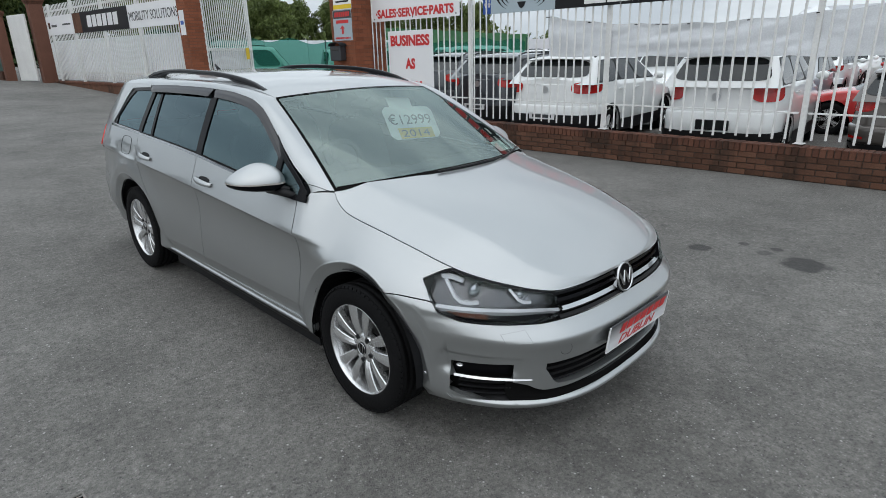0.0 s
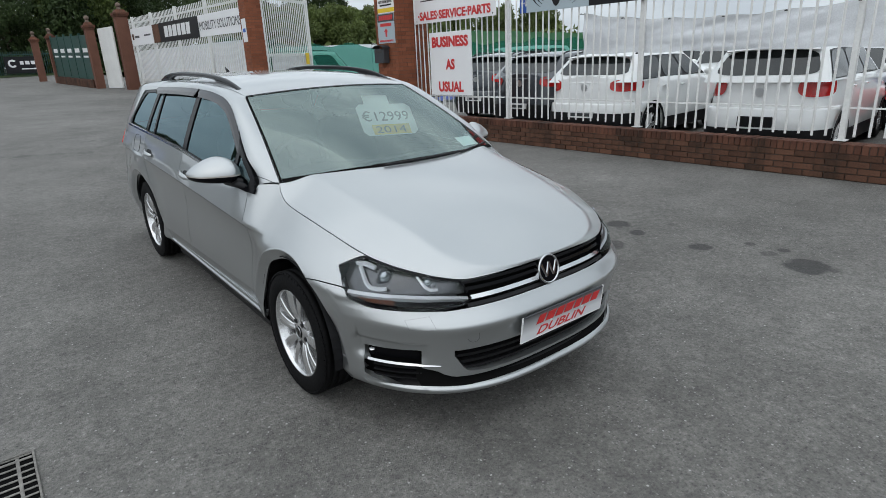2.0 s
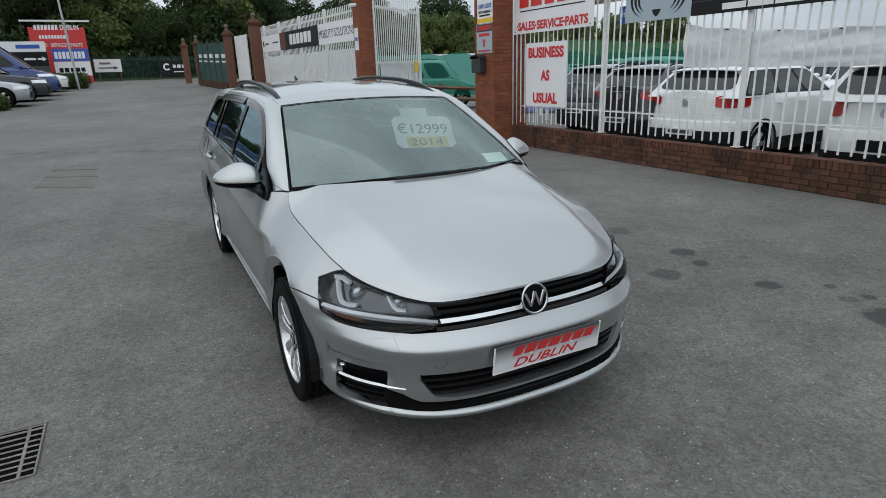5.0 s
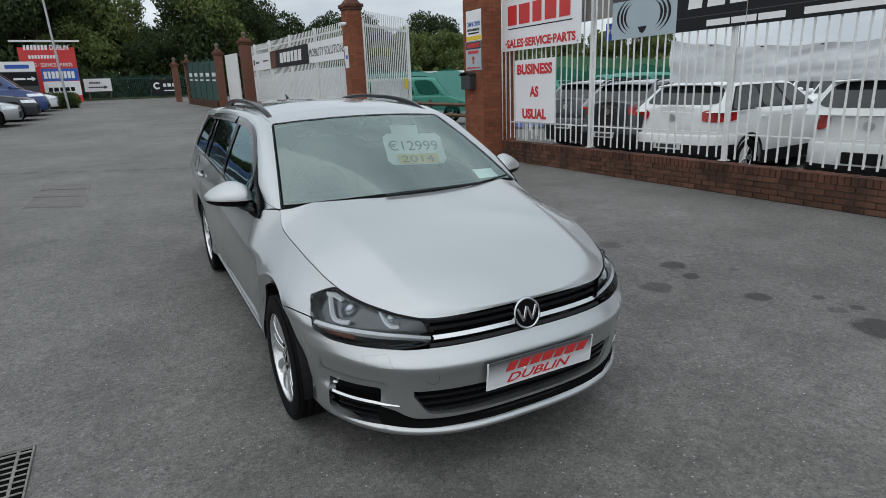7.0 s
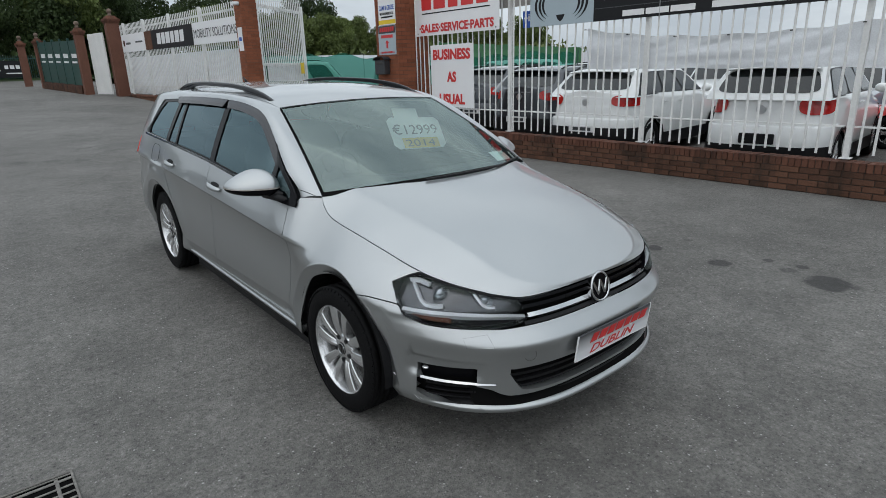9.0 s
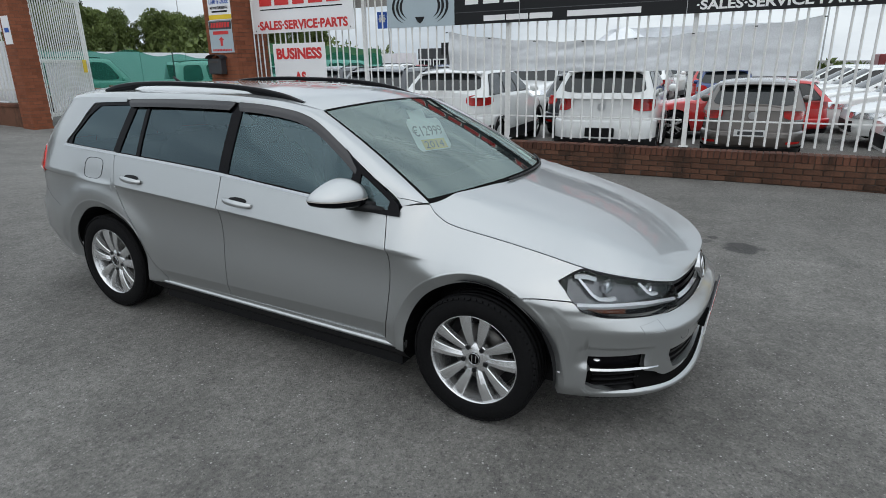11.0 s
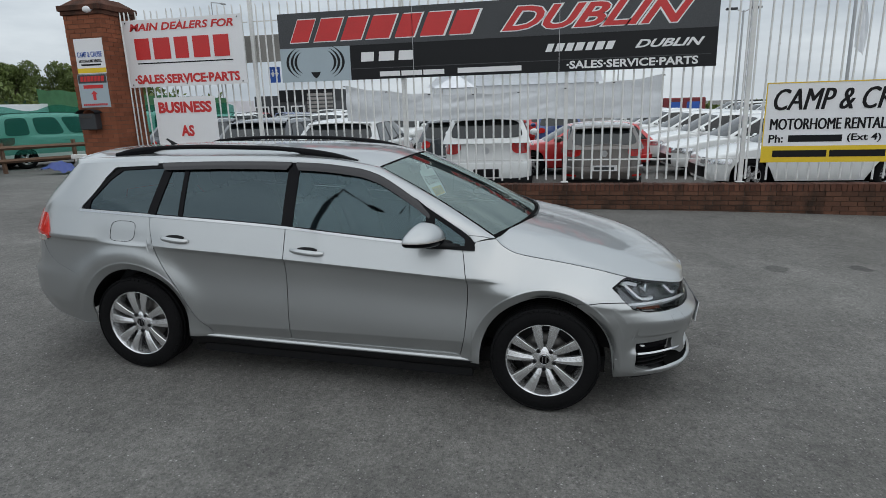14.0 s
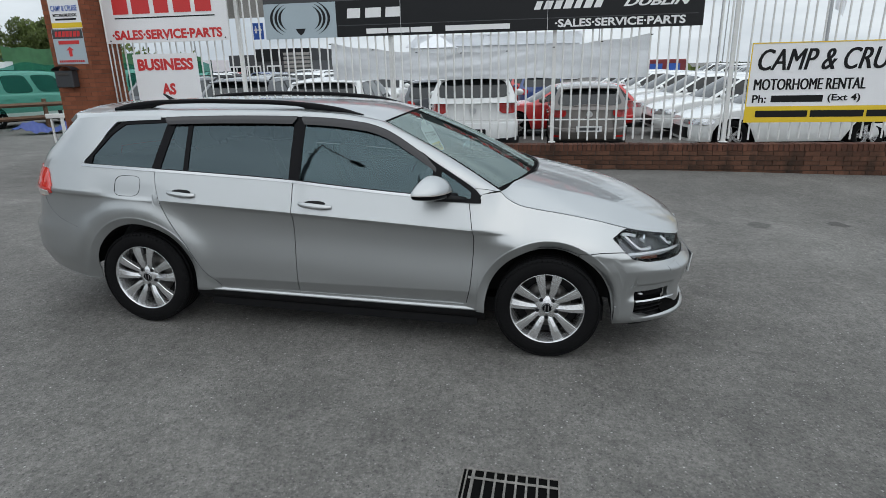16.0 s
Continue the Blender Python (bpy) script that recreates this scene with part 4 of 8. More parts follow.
def wheel_parts(name, hero, x, s):
    w = thing(name, (x, s * 0.772, WHEEL_Z))
    w.parent = hero
    out = s

    def lathe(bm, prof, n=56):
        rings = [[bm.verts.new((r * math.cos(2 * math.pi * i / n), out * y, r * math.sin(2 * math.pi * i / n))) for y, r in prof] for i in range(n)]
        for i in range(n):
            for j in range(len(prof) - 1):
                f = (rings[i][j], rings[i][j + 1], rings[(i + 1) % n][j + 1], rings[(i + 1) % n][j])
                bm.faces.new(f if out > 0 else f[::-1])
        return bm

    tread = []
    for k in range(5):
        a = -0.082 + 0.036 * k
        tread += [(a, 0.3095), (a + 0.026, 0.3105), (a + 0.027, 0.304), (a + 0.035, 0.304)]
    tyre = lathe(bmesh.new(), [(-0.09, 0.212), (-0.104, 0.245), (-0.102, 0.285), (-0.092, 0.302)] + tread + [(0.090, 0.303), (0.097, 0.292), (0.103, 0.275), (0.1045, 0.25), (0.102, 0.232), (0.098, 0.222), (0.091, 0.217)])
    part("tyre", tyre, M["rubber"], w, "black road tyre", True)
    # tread blocks on the shoulder
    bm = bmesh.new()
    for i in range(64):
        m = Matrix.Rotation(2 * math.pi * i / 64, 4, "Y") @ Matrix.Translation((0, out * 0.0935, 0.2990))
        bmesh.ops.create_cube(bm, size=1, matrix=m @ Matrix.Rotation(out * radians(32), 4, "X") @ Matrix.Diagonal((0.022, 0.012, 0.011, 1)))
    part("shoulder_tread", bm, M["rubber"], w)
    rim = lathe(bmesh.new(), [(-0.085, 0.212), (-0.06, 0.199), (0.03, 0.198), (0.06, 0.205), (0.078, 0.2125), (0.087, 0.2155), (0.093, 0.219), (0.0955, 0.2185), (0.0955, 0.2155), (0.091, 0.2125), (0.084, 0.2095), (0.07, 0.206)])
    part("rim", rim, M["alloy"], w, "silver alloy rim", True)
    part("brake_disc", lathe(bmesh.new(), [(0.0, 0.05), (0.005, 0.06), (0.005, 0.14), (-0.01, 0.141), (-0.012, 0.05)], 40), M["disc"], w, "", True)
    # black disc across the barrel stands for the shade behind the spokes
    part("barrel_shade", lathe(bmesh.new(), [(-0.02, 0.005), (-0.02, 0.187)], 40), M["trim_black"], w)
    for i in range(5):
        for side in (-1, 1):
            # broad flat spoke: its edge beside the pair's slot runs closer to the slot towards the hub
            bm = bmesh.new()
            secs = []
            for t in spread(0, 1, 6):
                r = 0.040 + 0.172 * t
                near = 0.003 + 0.019 * t
                far = 0.022 + 0.057 * t ** 0.85
                y = 0.064 + 0.021 * t + 0.010 * math.sin(math.pi * t)
                row = [(near, y - 0.034), (near, y - 0.010), (near + 0.003, y - 0.006), (near * 0.45 + far * 0.55, y), (far - 0.003, y - 0.001), (far, y - 0.005), (far, y - 0.034)]
                secs.append([bm.verts.new((math.sqrt(max(r * r - q * q, 1e-5)), out * yy, side * q)) for q, yy in row])
            for a, b in zip(secs, secs[1:]):
                for j in range(6):
                    bm.faces.new((a[j], a[j + 1], b[j + 1], b[j]))
            bmesh.ops.recalc_face_normals(bm, faces=bm.faces[:])
            bmesh.ops.transform(bm, matrix=Matrix.Rotation(-(2 * math.pi * i / 5 + math.pi / 2), 4, "Y"), verts=bm.verts[:])
            part("spoke", bm, M["alloy"], w, "", False)
        a = 2 * math.pi * i / 5 + math.pi / 2
        bm = bmesh.new()
        bmesh.ops.create_cone(bm, cap_ends=True, segments=10, radius1=0.0125, radius2=0.0115, depth=0.014, matrix=Matrix.Translation((0.059 * math.cos(a), out * 0.068, -0.059 * math.sin(a))) @ Matrix.Rotation(radians(90), 4, "X"))
        part("wheel_bolt", bm, M["trim_black"], w)
    hub = lathe(bmesh.new(), [(0.03, 0.078), (0.058, 0.076), (0.067, 0.07), (0.07, 0.045), (0.074, 0.036), (0.0745, 0.03), (0.076, 0.0005)], 30)
    part("hub", hub, M["alloy"], w, "", True)
    cap = lathe(bmesh.new(), [(0.0765, 0.031), (0.0785, 0.028), (0.079, 0.0005)], 26)
    part("hub_cap", cap, M["gloss_black"], w, "black hub cap with a plain silver emblem", True)
    bm = lathe(bmesh.new(), [(0.0792, 0.030), (0.0805, 0.029), (0.0805, 0.0265), (0.0792, 0.0255)], 26)
    for q in (-0.010, 0.010):
        box(bm, q - 0.0025, q + 0.0025, out * 0.0791 - 0.0006, out * 0.0791 + 0.0006, -0.016, 0.018)
    part("emblem", bm, M["chrome"], w)
    return w


def build_hero():
    base = Matrix(((-0.01176, 0.99993, 0, 2.314), (-0.99942, -0.01176, -0.03187, 2.11), (-0.03187, -0.00037, 0.99949, 0), (0, 0, 0, 1)))
    hero = thing("estate_car", label="silver metallic estate car with black roof rails", category="car", m=base)
    S = M["silver"]

    # front bumper with its grille and fog openings
    def bump_top(u):
        return along([(0, 0.598), (0.32, 0.598), (0.335, 0.600), (0.556, 0.614), (0.60, 0.617), (0.645, 0.631), (0.67, 0.638), (0.708, 0.672), (0.725, 0.675), (0.806, 0.678), (0.885, 0.666), (0.95, 0.655)], u)

    def bump_low(u):
        z = 0.4
        for _ in range(12):
            x = X_FRONT + (1.0 - nose(u, z)) * max(0.0, math.cos(u * math.pi / 2)) ** (2 / PLAN_N)
            z = 0.5 * z + 0.5 * ((arch_z(x, 0) if x < 0.3699 else None) or 0.226)
        if z > 0.26:
            return min(bump_top(u) - 0.004, z)
        return along([(0, 0.222), (0.3, 0.224), (0.53, 0.226), (0.77, 0.226)], u)

    fog0, fog1 = 0.437, 0.664
    gr0, gr1 = 0.258, 0.315

    def hole(u):
        if u < gr1:
            lo = along([(0, 0.301), (0.18, 0.305), (gr0, 0.316), (gr1, 0.40)], u)
            return lo, 0.425
        if u < fog0:
            return 0.40 - 0.138 * smooth_step(gr1, fog0, u), 0.428
        lo = along([(fog0, 0.262), (0.568, 0.266), (0.628, 0.278), (fog1, 0.300)], u)
        hi = along([(fog0, 0.430), (fog1, 0.430)], u)
        return (lo, hi) if u <= fog1 + 0.001 else (max(lo, bump_low(u) + 0.3 * (bump_top(u) - bump_low(u))), bump_low(u) + 0.5 * (bump_top(u) - bump_low(u)))

    def groove(u):
        return along([(0, 0.252), (0.27, 0.253), (0.437, 0.262)], u), along([(0, 0.288), (0.2, 0.289), (0.30, 0.295), (0.345, 0.312), (0.38, 0.334), (0.437, 0.353)], u)

    def bump_breaks(u):
        a, d = bump_low(u), bump_top(u)
        lo, hi = hole(u)
        if lo <= a + 0.01 or hi >= d - 0.01:
            lo, hi = a + (d - a) * 0.3, a + (d - a) * 0.5
        sh = min(d - 0.006, max(hi + 0.03, 0.541 + 0.024 * smooth_step(0.30, 0.66, u)))
        zs = min(max(0.464 + 0.012 * (u - 0.45) / 0.25, hi + 0.008), hi + 0.7 * (sh - hi))
        if u < 0.4371:
            gl, gh = groove(u)
            lo = max(lo, gh + 0.006)
            hi = max(hi, lo + 0.01)
        else:
            gl, gh = a + (lo - a) * 0.4, a + (lo - a) * 0.7
        front = [a, gl, gh, lo, hi, zs - 0.003, zs + 0.003, sh, d]
        w = smooth_step(fog1 + 0.004, fog1 + 0.016, u)
        if w == 0:
            return front
        edge = min(max(lip_z(x_of(u, 0.4)) or 0.315, a + 0.012), a + 0.6 * (d - a))
        flank = [a, edge - 0.004, edge + 0.007] + [edge + 0.007 + (d - edge - 0.007) * k / 6 for k in range(1, 6)] + [d]
        return [p + (q - p) * w for p, q in zip(front, flank)]

    def dish(z, u):
        """The bumper steps in under a short shelf over the fog lamps."""
        side = smooth_step(0.40, 0.46, u) * smooth_step(0.72, 0.67, u)
        zs = 0.464 + 0.012 * (u - 0.45) / 0.25
        return -0.016 * side * smooth_step(zs + 0.003, zs - 0.003, z) * smooth_step(0.36, 0.41, z)

    stations = sorted(set([0.0, 0.4373, gr1, fog0, fog1, gr0, u_of(0.3805, 0.4), u_of(0.371, 0.4)] + spread(0, gr1, 26) + spread(gr1, fog0, 16) + spread(fog0, fog1, 12) + spread(fog1, 0.735, 40) + spread(u_of(0.37, 0.4), u_of(0.168, 0.6), 22)))
    bm = bmesh.new()
    for s in (-1, 1):
        columns(bm, stations, bump_breaks, [5, 3, 3, 8, 4, 1, 7, 8], s, dish, lambda u, k: (k == 3 and (u < gr1 or fog0 < u < fog1)) or (k == 1 and u < 0.437) or (0.437 < u < 0.4373 and 0 < k < 4))
    car_panel("front_bumper", bm, S, hero, "silver front bumper", 0.03)
    # black backing behind the openings, lips and slats
    bm = bmesh.new()
    for s in (-1, 1):
        columns(bm, spread(0, gr1 + 0.02, 20), lambda u: [0.25, 0.45], [4], s, -0.045)
    lower = part("lower_grille", bm, M["gap"], hero, "black lower grille", True)
    for z in (0.328, 0.358, 0.39):
        bm = bmesh.new()
        for s in (-1, 1):
            strip(bm, spread(0, gr1 - 0.01, 24), lambda u: max(hole(u)[0], z - 0.009), lambda u: max(hole(u)[0] + 0.001, z + 0.004), s, -0.016)
        part("slat", close(bm, 0.02), M["trim_black"], lower, "", True)
    bm = bmesh.new()
    for s in (-1, 1):
        strip(bm, spread(0, 0.46, 36), lambda u: groove(u)[0] - 0.01, lambda u: groove(u)[1] + 0.01, s, -0.022, 3)
    part("lip_groove", close(bm, 0.004), M["gap"], hero, "black band along the bumper's lower edge", True)
    # the bumper's undercut edge, its shade put in as a black strip
    bm = bmesh.new()
    for s in (-1, 1):
        strip(bm, spread(0, 0.66, 40), lambda u: 0.198, lambda u: 0.232, s, -0.016)
    part("under_lip", close(bm, 0.06), M["trim_black"], hero, "black strip for the shaded undercut of the bumper", True)
    for s in (-1, 1):
        bm = bmesh.new()
        columns(bm, spread(fog0 - 0.02, fog1 + 0.02, 10), lambda u: [0.24, 0.45], [5], s, -0.05)
        fog = part("fog_lamp_recess", bm, M["gap"], hero, "black fog lamp opening", True)
        bm = bmesh.new()
        strip(bm, spread(fog0 + 0.01, fog1 - 0.01, 10), lambda u: 0.376, lambda u: 0.427, s, -0.03)
        part("fog_cover", bm, M["gloss_black"], fog, "", True)
        for zz in (0.286, 0.312, 0.337):
            bm = bmesh.new()
            strip(bm, spread(fog0, fog1 - 0.03, 10), lambda u: max(zz - 0.004, hole(u)[0]), lambda u: max(zz + 0.003, hole(u)[0] + 0.001), s, -0.022)
            part("slat", close(bm, 0.015), M["trim_black"], fog, "", True)
        bm = bmesh.new()

        def strip_low(u):
            return along([(0.35, 0.355), (0.44, 0.362), (fog1, 0.364)], u)
        strip(bm, spread(0.365, fog1 - 0.012, 26), strip_low, lambda u: strip_low(u) + along([(0.35, 0.002), (0.41, 0.006), (0.47, 0.008)], u), s, lambda z, u: along([(0.36, 0.003), (0.43, 0.005), (0.46, 0.002), (0.65, -0.004)], u) - 0.9 * (z - strip_low(u)))
        part("chrome_strip", close(bm, 0.012), M["chrome"], fog, "bright metal strip", True)
        bm = bmesh.new()
        pos = skin(0.632, 0.416, s, -0.014)
        bmesh.ops.create_uvsphere(bm, u_segments=14, v_segments=8, radius=1, matrix=Matrix.Translation(pos) @ Matrix.Diagonal((0.016, 0.014, 0.006, 1)))
        part("day_light", bm, M["reflector"], fog, "", True)
        # washer flap and towing eye cover as thin raised lids
        bm = bmesh.new()
        w0, w1 = u_at_y(0.60, 0.56), u_at_y(0.685, 0.56)
        strip(bm, spread(w0, w1, 8), lambda u: 0.541 + 0.0 * u, lambda u: 0.588 - 0.010 * (u - w0) / (w1 - w0), s, 0.0008, 4)
        part("washer_flap", close(bm, 0.002), S, hero, "", True)
        bm = bmesh.new()
        for e in range(4):
            c0 = ((w0, 0.541), (w1, 0.541), (w1, 0.578), (w0, 0.588))
            (ua_, za), (ub_, zb) = c0[e], c0[(e + 1) % 4]
            for k in range(8):
                p, q = skin(ua_ + (ub_ - ua_) * k / 8, za + (zb - za) * k / 8, s, 0.0006), skin(ua_ + (ub_ - ua_) * (k + 1) / 8, za + (zb - za) * (k + 1) / 8, s, 0.0006)
                tube(bm, p, q, 0.0005, sides=4, caps=False)
        bmesh.ops.remove_doubles(bm, verts=bm.verts[:], dist=0.0006)
        part("flap_gap", bm, M["seam"], hero)
    p = skin(u_at_y(0.455, 0.5), 0.487, -1, 0.0005)
    nrm = (skin(u_at_y(0.455, 0.5), 0.487, -1, 0.02) - p).normalized()
    bm = bmesh.new()
    ring = [p + (Matrix.Rotation(2 * math.pi * i / 24, 3, nrm) @ (nrm.cross(Vector((0, 0, 1))).normalized() * 0.026)) for i in range(24)]
    for a, b in zip(ring, ring[1:] + ring[:1]):
        tube(bm, a, b, 0.0010, sides=4, caps=False)
    part("tow_cover_gap", bm, M["seam"], hero)

    # hood
    cowl_u = u_of(-0.31, 0.9)

    def hood_edge(u, s):
        x0 = x_of(u, 0.75)
        return skin(u, along(HOOD_Z, x0), s, 0)

    centre_z = [(-0.13, 1.018), (0.07, 0.985), (0.26, 0.938), (0.5, 0.872), (0.65, 0.812), (0.76, 0.757), (0.80, 0.735), (0.83, 0.714)]

    corner = u_at_y(0.45, 0.72) / cowl_u
    crown = np.polyfit([x for x, _ in centre_z], [z for _, z in centre_z], 3)
    rim = sorted(tuple(hood_edge(u, 1)) for u in spread(0, cowl_u, 160))
    rim_x, rim_y, rim_z = [[v[i] for v in rim] for i in range(3)]

    def hood_point(u, q, s):
        """Nearly flat middle panel, a soft crease from the screen's corner to the grille's end, and flanks down to the wings."""
        e = hood_edge(u, s)
        t = u / cowl_u
        if q <= 0:
            return e
        cx = along([(0, hood_edge(0, s).x), (corner, 0.70), (0.55, 0.50), (0.8, 0.12), (0.93, -0.05), (1.0, -0.125)], t)
        x = e.x + (cx - e.x) * (1 - (1 - q) ** 2)
        y = e.y * (1 - q)
        out, edge = max(0.02, float(np.interp(x, rim_x, rim_y))), float(np.interp(x, rim_x, rim_z))
        top = float(np.polyval(crown, x))
        drop = top - edge
        ridge = min(0.58 - 0.13 * (x + 0.2), 0.8 * out)
        camber = min(0.085 * ridge * ridge, 0.45 * drop)
        a = min(abs(y), out)
        if a < ridge:
            z = top - camber * (a / ridge) ** 2
        else:
            w = (a - ridge) / (out - ridge)
            z = top - camber - (drop - camber) * (0.88 * w + 0.12 * w * w)
        near = smooth_step(0.02, 0.0, q)
        return Vector((x, y, z + (e.z - z) * near))

    bm = bmesh.new()
    us = sorted(set(spread(0, u_at_y(0.45, 0.72), 14) + spread(u_at_y(0.45, 0.72), cowl_u, 60)))
    for s in (-1, 1):
        rows = [[bm.verts.new(hood_point(u, q, s)) for q in [0, 0.01, 0.03, 0.06] + spread(0.1, 1, 26)] for u in us]
        for a, b in zip(rows, rows[1:]):
            for j in range(len(a) - 1):
                f = (a[j], b[j], b[j + 1], a[j + 1])
                bm.faces.new(f if s > 0 else f[::-1])
    bmesh.ops.remove_doubles(bm, verts=bm.verts[:], dist=0.0008)
    bm.normal_update()
    part("bonnet", close(shift(bm, 0, 0, 0.0015), 0.018), S, hero, "silver bonnet", True)

    # upper grille: backing, two blades, bright blade, emblem
    g1 = u_at_y(0.435, 0.66)
    bm = bmesh.new()
    for s in (-1, 1):
        strip(bm, spread(0, g1 + 0.03, 20), lambda u: 0.59, lambda u: 0.732, s, -0.05, 3)
    grille = part("upper_grille", bm, M["gap"], hero, "black slatted grille with a bright blade", True)
    for z0, z1, mt, off, reach in ((0.690, 0.702, "gloss_black", -0.012, 0.262), (0.662, 0.676, "gloss_black", -0.010, 0.242), (0.627, 0.640, "chrome", -0.002, 0.222), (0.600, 0.612, "trim_black", -0.006, 0.236)):
        bm = bmesh.new()
        for s in (-1, 1):
            strip(bm, spread(0.0, reach, 22), lambda u: z0, lambda u: z1, s, lambda z, u: off - (z - z0) * (0.9 if mt == 'chrome' else 0.2), 3)
        part("blade", close(bm, 0.025), M[mt], grille, "", True)
    emblem = thing("emblem")
    emblem.parent = hero
    emblem.matrix_basis = Matrix.Translation((skin(0, 0.66, 1, 0.0).x - 0.006, 0, 0.661)) @ Matrix.Rotation(radians(-14), 4, "Y") @ Matrix.Rotation(radians(90), 4, "Y")
    bm = bmesh.new()
    bmesh.ops.create_cone(bm, cap_ends=True, segments=40, radius1=0.062, radius2=0.058, depth=0.03)
    part("emblem_disc", bm, M["gloss_black"], emblem)
    bm = bmesh.new()
    n = 40
    prof = [(0.0675, -0.012), (0.0675, 0.014), (0.065, 0.019), (0.060, 0.019), (0.0575, 0.015)]
    rr = [[bm.verts.new((r * math.cos(2 * math.pi * i / n), r * math.sin(2 * math.pi * i / n), z)) for r, z in prof] for i in range(n)]
    for i in range(n):
        for j in range(4):
            bm.faces.new((rr[i][j], rr[(i + 1) % n][j], rr[(i + 1) % n][j + 1], rr[i][j + 1]))
    part("emblem_ring", bm, M["chrome"], emblem, "", True)
    bm = bmesh.new()
    # plain zigzag strokes; local -x is up on the car
    for ax, ay, bx, by in ((-0.028, -0.048, 0.03, -0.022), (0.03, -0.022, -0.03, 0.0), (-0.03, 0.0, 0.03, 0.022), (0.03, 0.022, -0.028, 0.048)):
        a, b = Vector((ax, ay, 0.017)), Vector((bx, by, 0.017))
        d = (b - a).normalized()
        nn = Vector((-d.y, d.x, 0)) * 0.0065
        bm = bmesh.new()
        lo = [bm.verts.new(v) for v in (a - nn, a + nn, b + nn, b - nn)]
        hi = [bm.verts.new(v + Vector((0, 0, 0.004))) for v in (a - nn * 0.6, a + nn * 0.6, b + nn * 0.6, b - nn * 0.6)]
        bm.faces.new(hi)
        for i in range(4):
            bm.faces.new((lo[i], lo[(i + 1) % 4], hi[(i + 1) % 4], hi[i]))
        bmesh.ops.recalc_face_normals(bm, faces=bm.faces[:])
        part("emblem_stroke", bm, M["chrome"], emblem)

    # number plate with dealer print
    pl = thing("number_plate")
    pl.parent = hero
    pl.matrix_basis = Matrix.Translation((0.910, 0.022, 0.466)) @ Matrix.Rotation(radians(5), 4, "Y") @ Matrix.Rotation(radians(90), 4, "Z")
    part("plate_panel", boxes((-0.27, 0.27, 0, 0.008, -0.062, 0.062), bevel=0.003), M["plate_silver"], pl, "silver dealer plate with red print")
    part("plate_rim", boxes((-0.272, -0.266, -0.001, 0.004, -0.062, 0.062), (0.266, 0.272, -0.001, 0.004, -0.062, 0.062), (-0.266, 0.266, -0.001, 0.004, -0.063, -0.059)), M["white"], pl, "thin white edge")
    part("plate_back", boxes((-0.2, 0.2, 0.009, 0.05, -0.05, 0.05)), M["trim_black"], pl)
    glyph_row(pl, "name_letter", -0.19, 0.235, 0.006, 0.046, 7, M["red"], 0.5, 0.002, 0.12)
    part("lettering", shift(words("DUBLIN", 0.04, 0.33, 0.35, 0.015, 0.0008), -0.01, -0.001, -0.03), M["red"], pl)
    for x in (-0.09, 0.12):
        bm = bmesh.new()
        bmesh.ops.create_cone(bm, cap_ends=True, segments=12, radius1=0.006, radius2=0.005, depth=0.004, matrix=Matrix.Translation((x, -0.002, 0.0)) @ Matrix.Rotation(radians(90), 4, "X"))
        part("plate_screw", bm, M["white"], pl)

    for s in (-1, 1):
        build_side(hero, s, bump_top)
    build_top(hero)
    build_cabin(hero)
    for x in (0.0, AXLE_R):
        for s in (-1, 1):
            wheel_parts("wheel", hero, x, s)
    # wheel housings and underside
    for x in (0.0, AXLE_R):
        for s in (-1, 1):
            bm = bmesh.new()
            last = radians(186 if x > -1 else 170)
            sheet(bm, lambda a, y: (x + 0.382 * math.cos(a), s * y, WHEEL_Z + 0.382 * math.sin(a)), spread(radians(-6), last, 24), [0.5, 0.862])
            sheet(bm, lambda a, r: (x + r * math.cos(a), s * 0.5, WHEEL_Z + r * math.sin(a)), spread(radians(-6), radians(186), 24), [0.0, 0.382])
            part("wheel_housing", bm, M["trim_black"], hero)
    part("underside", boxes((-3.1, 0.35, -0.6, 0.6, 0.16, 0.26), (-2.2, -0.42, -0.8, 0.8, 0.145, 0.27)), M["trim_black"], hero)
    return hero


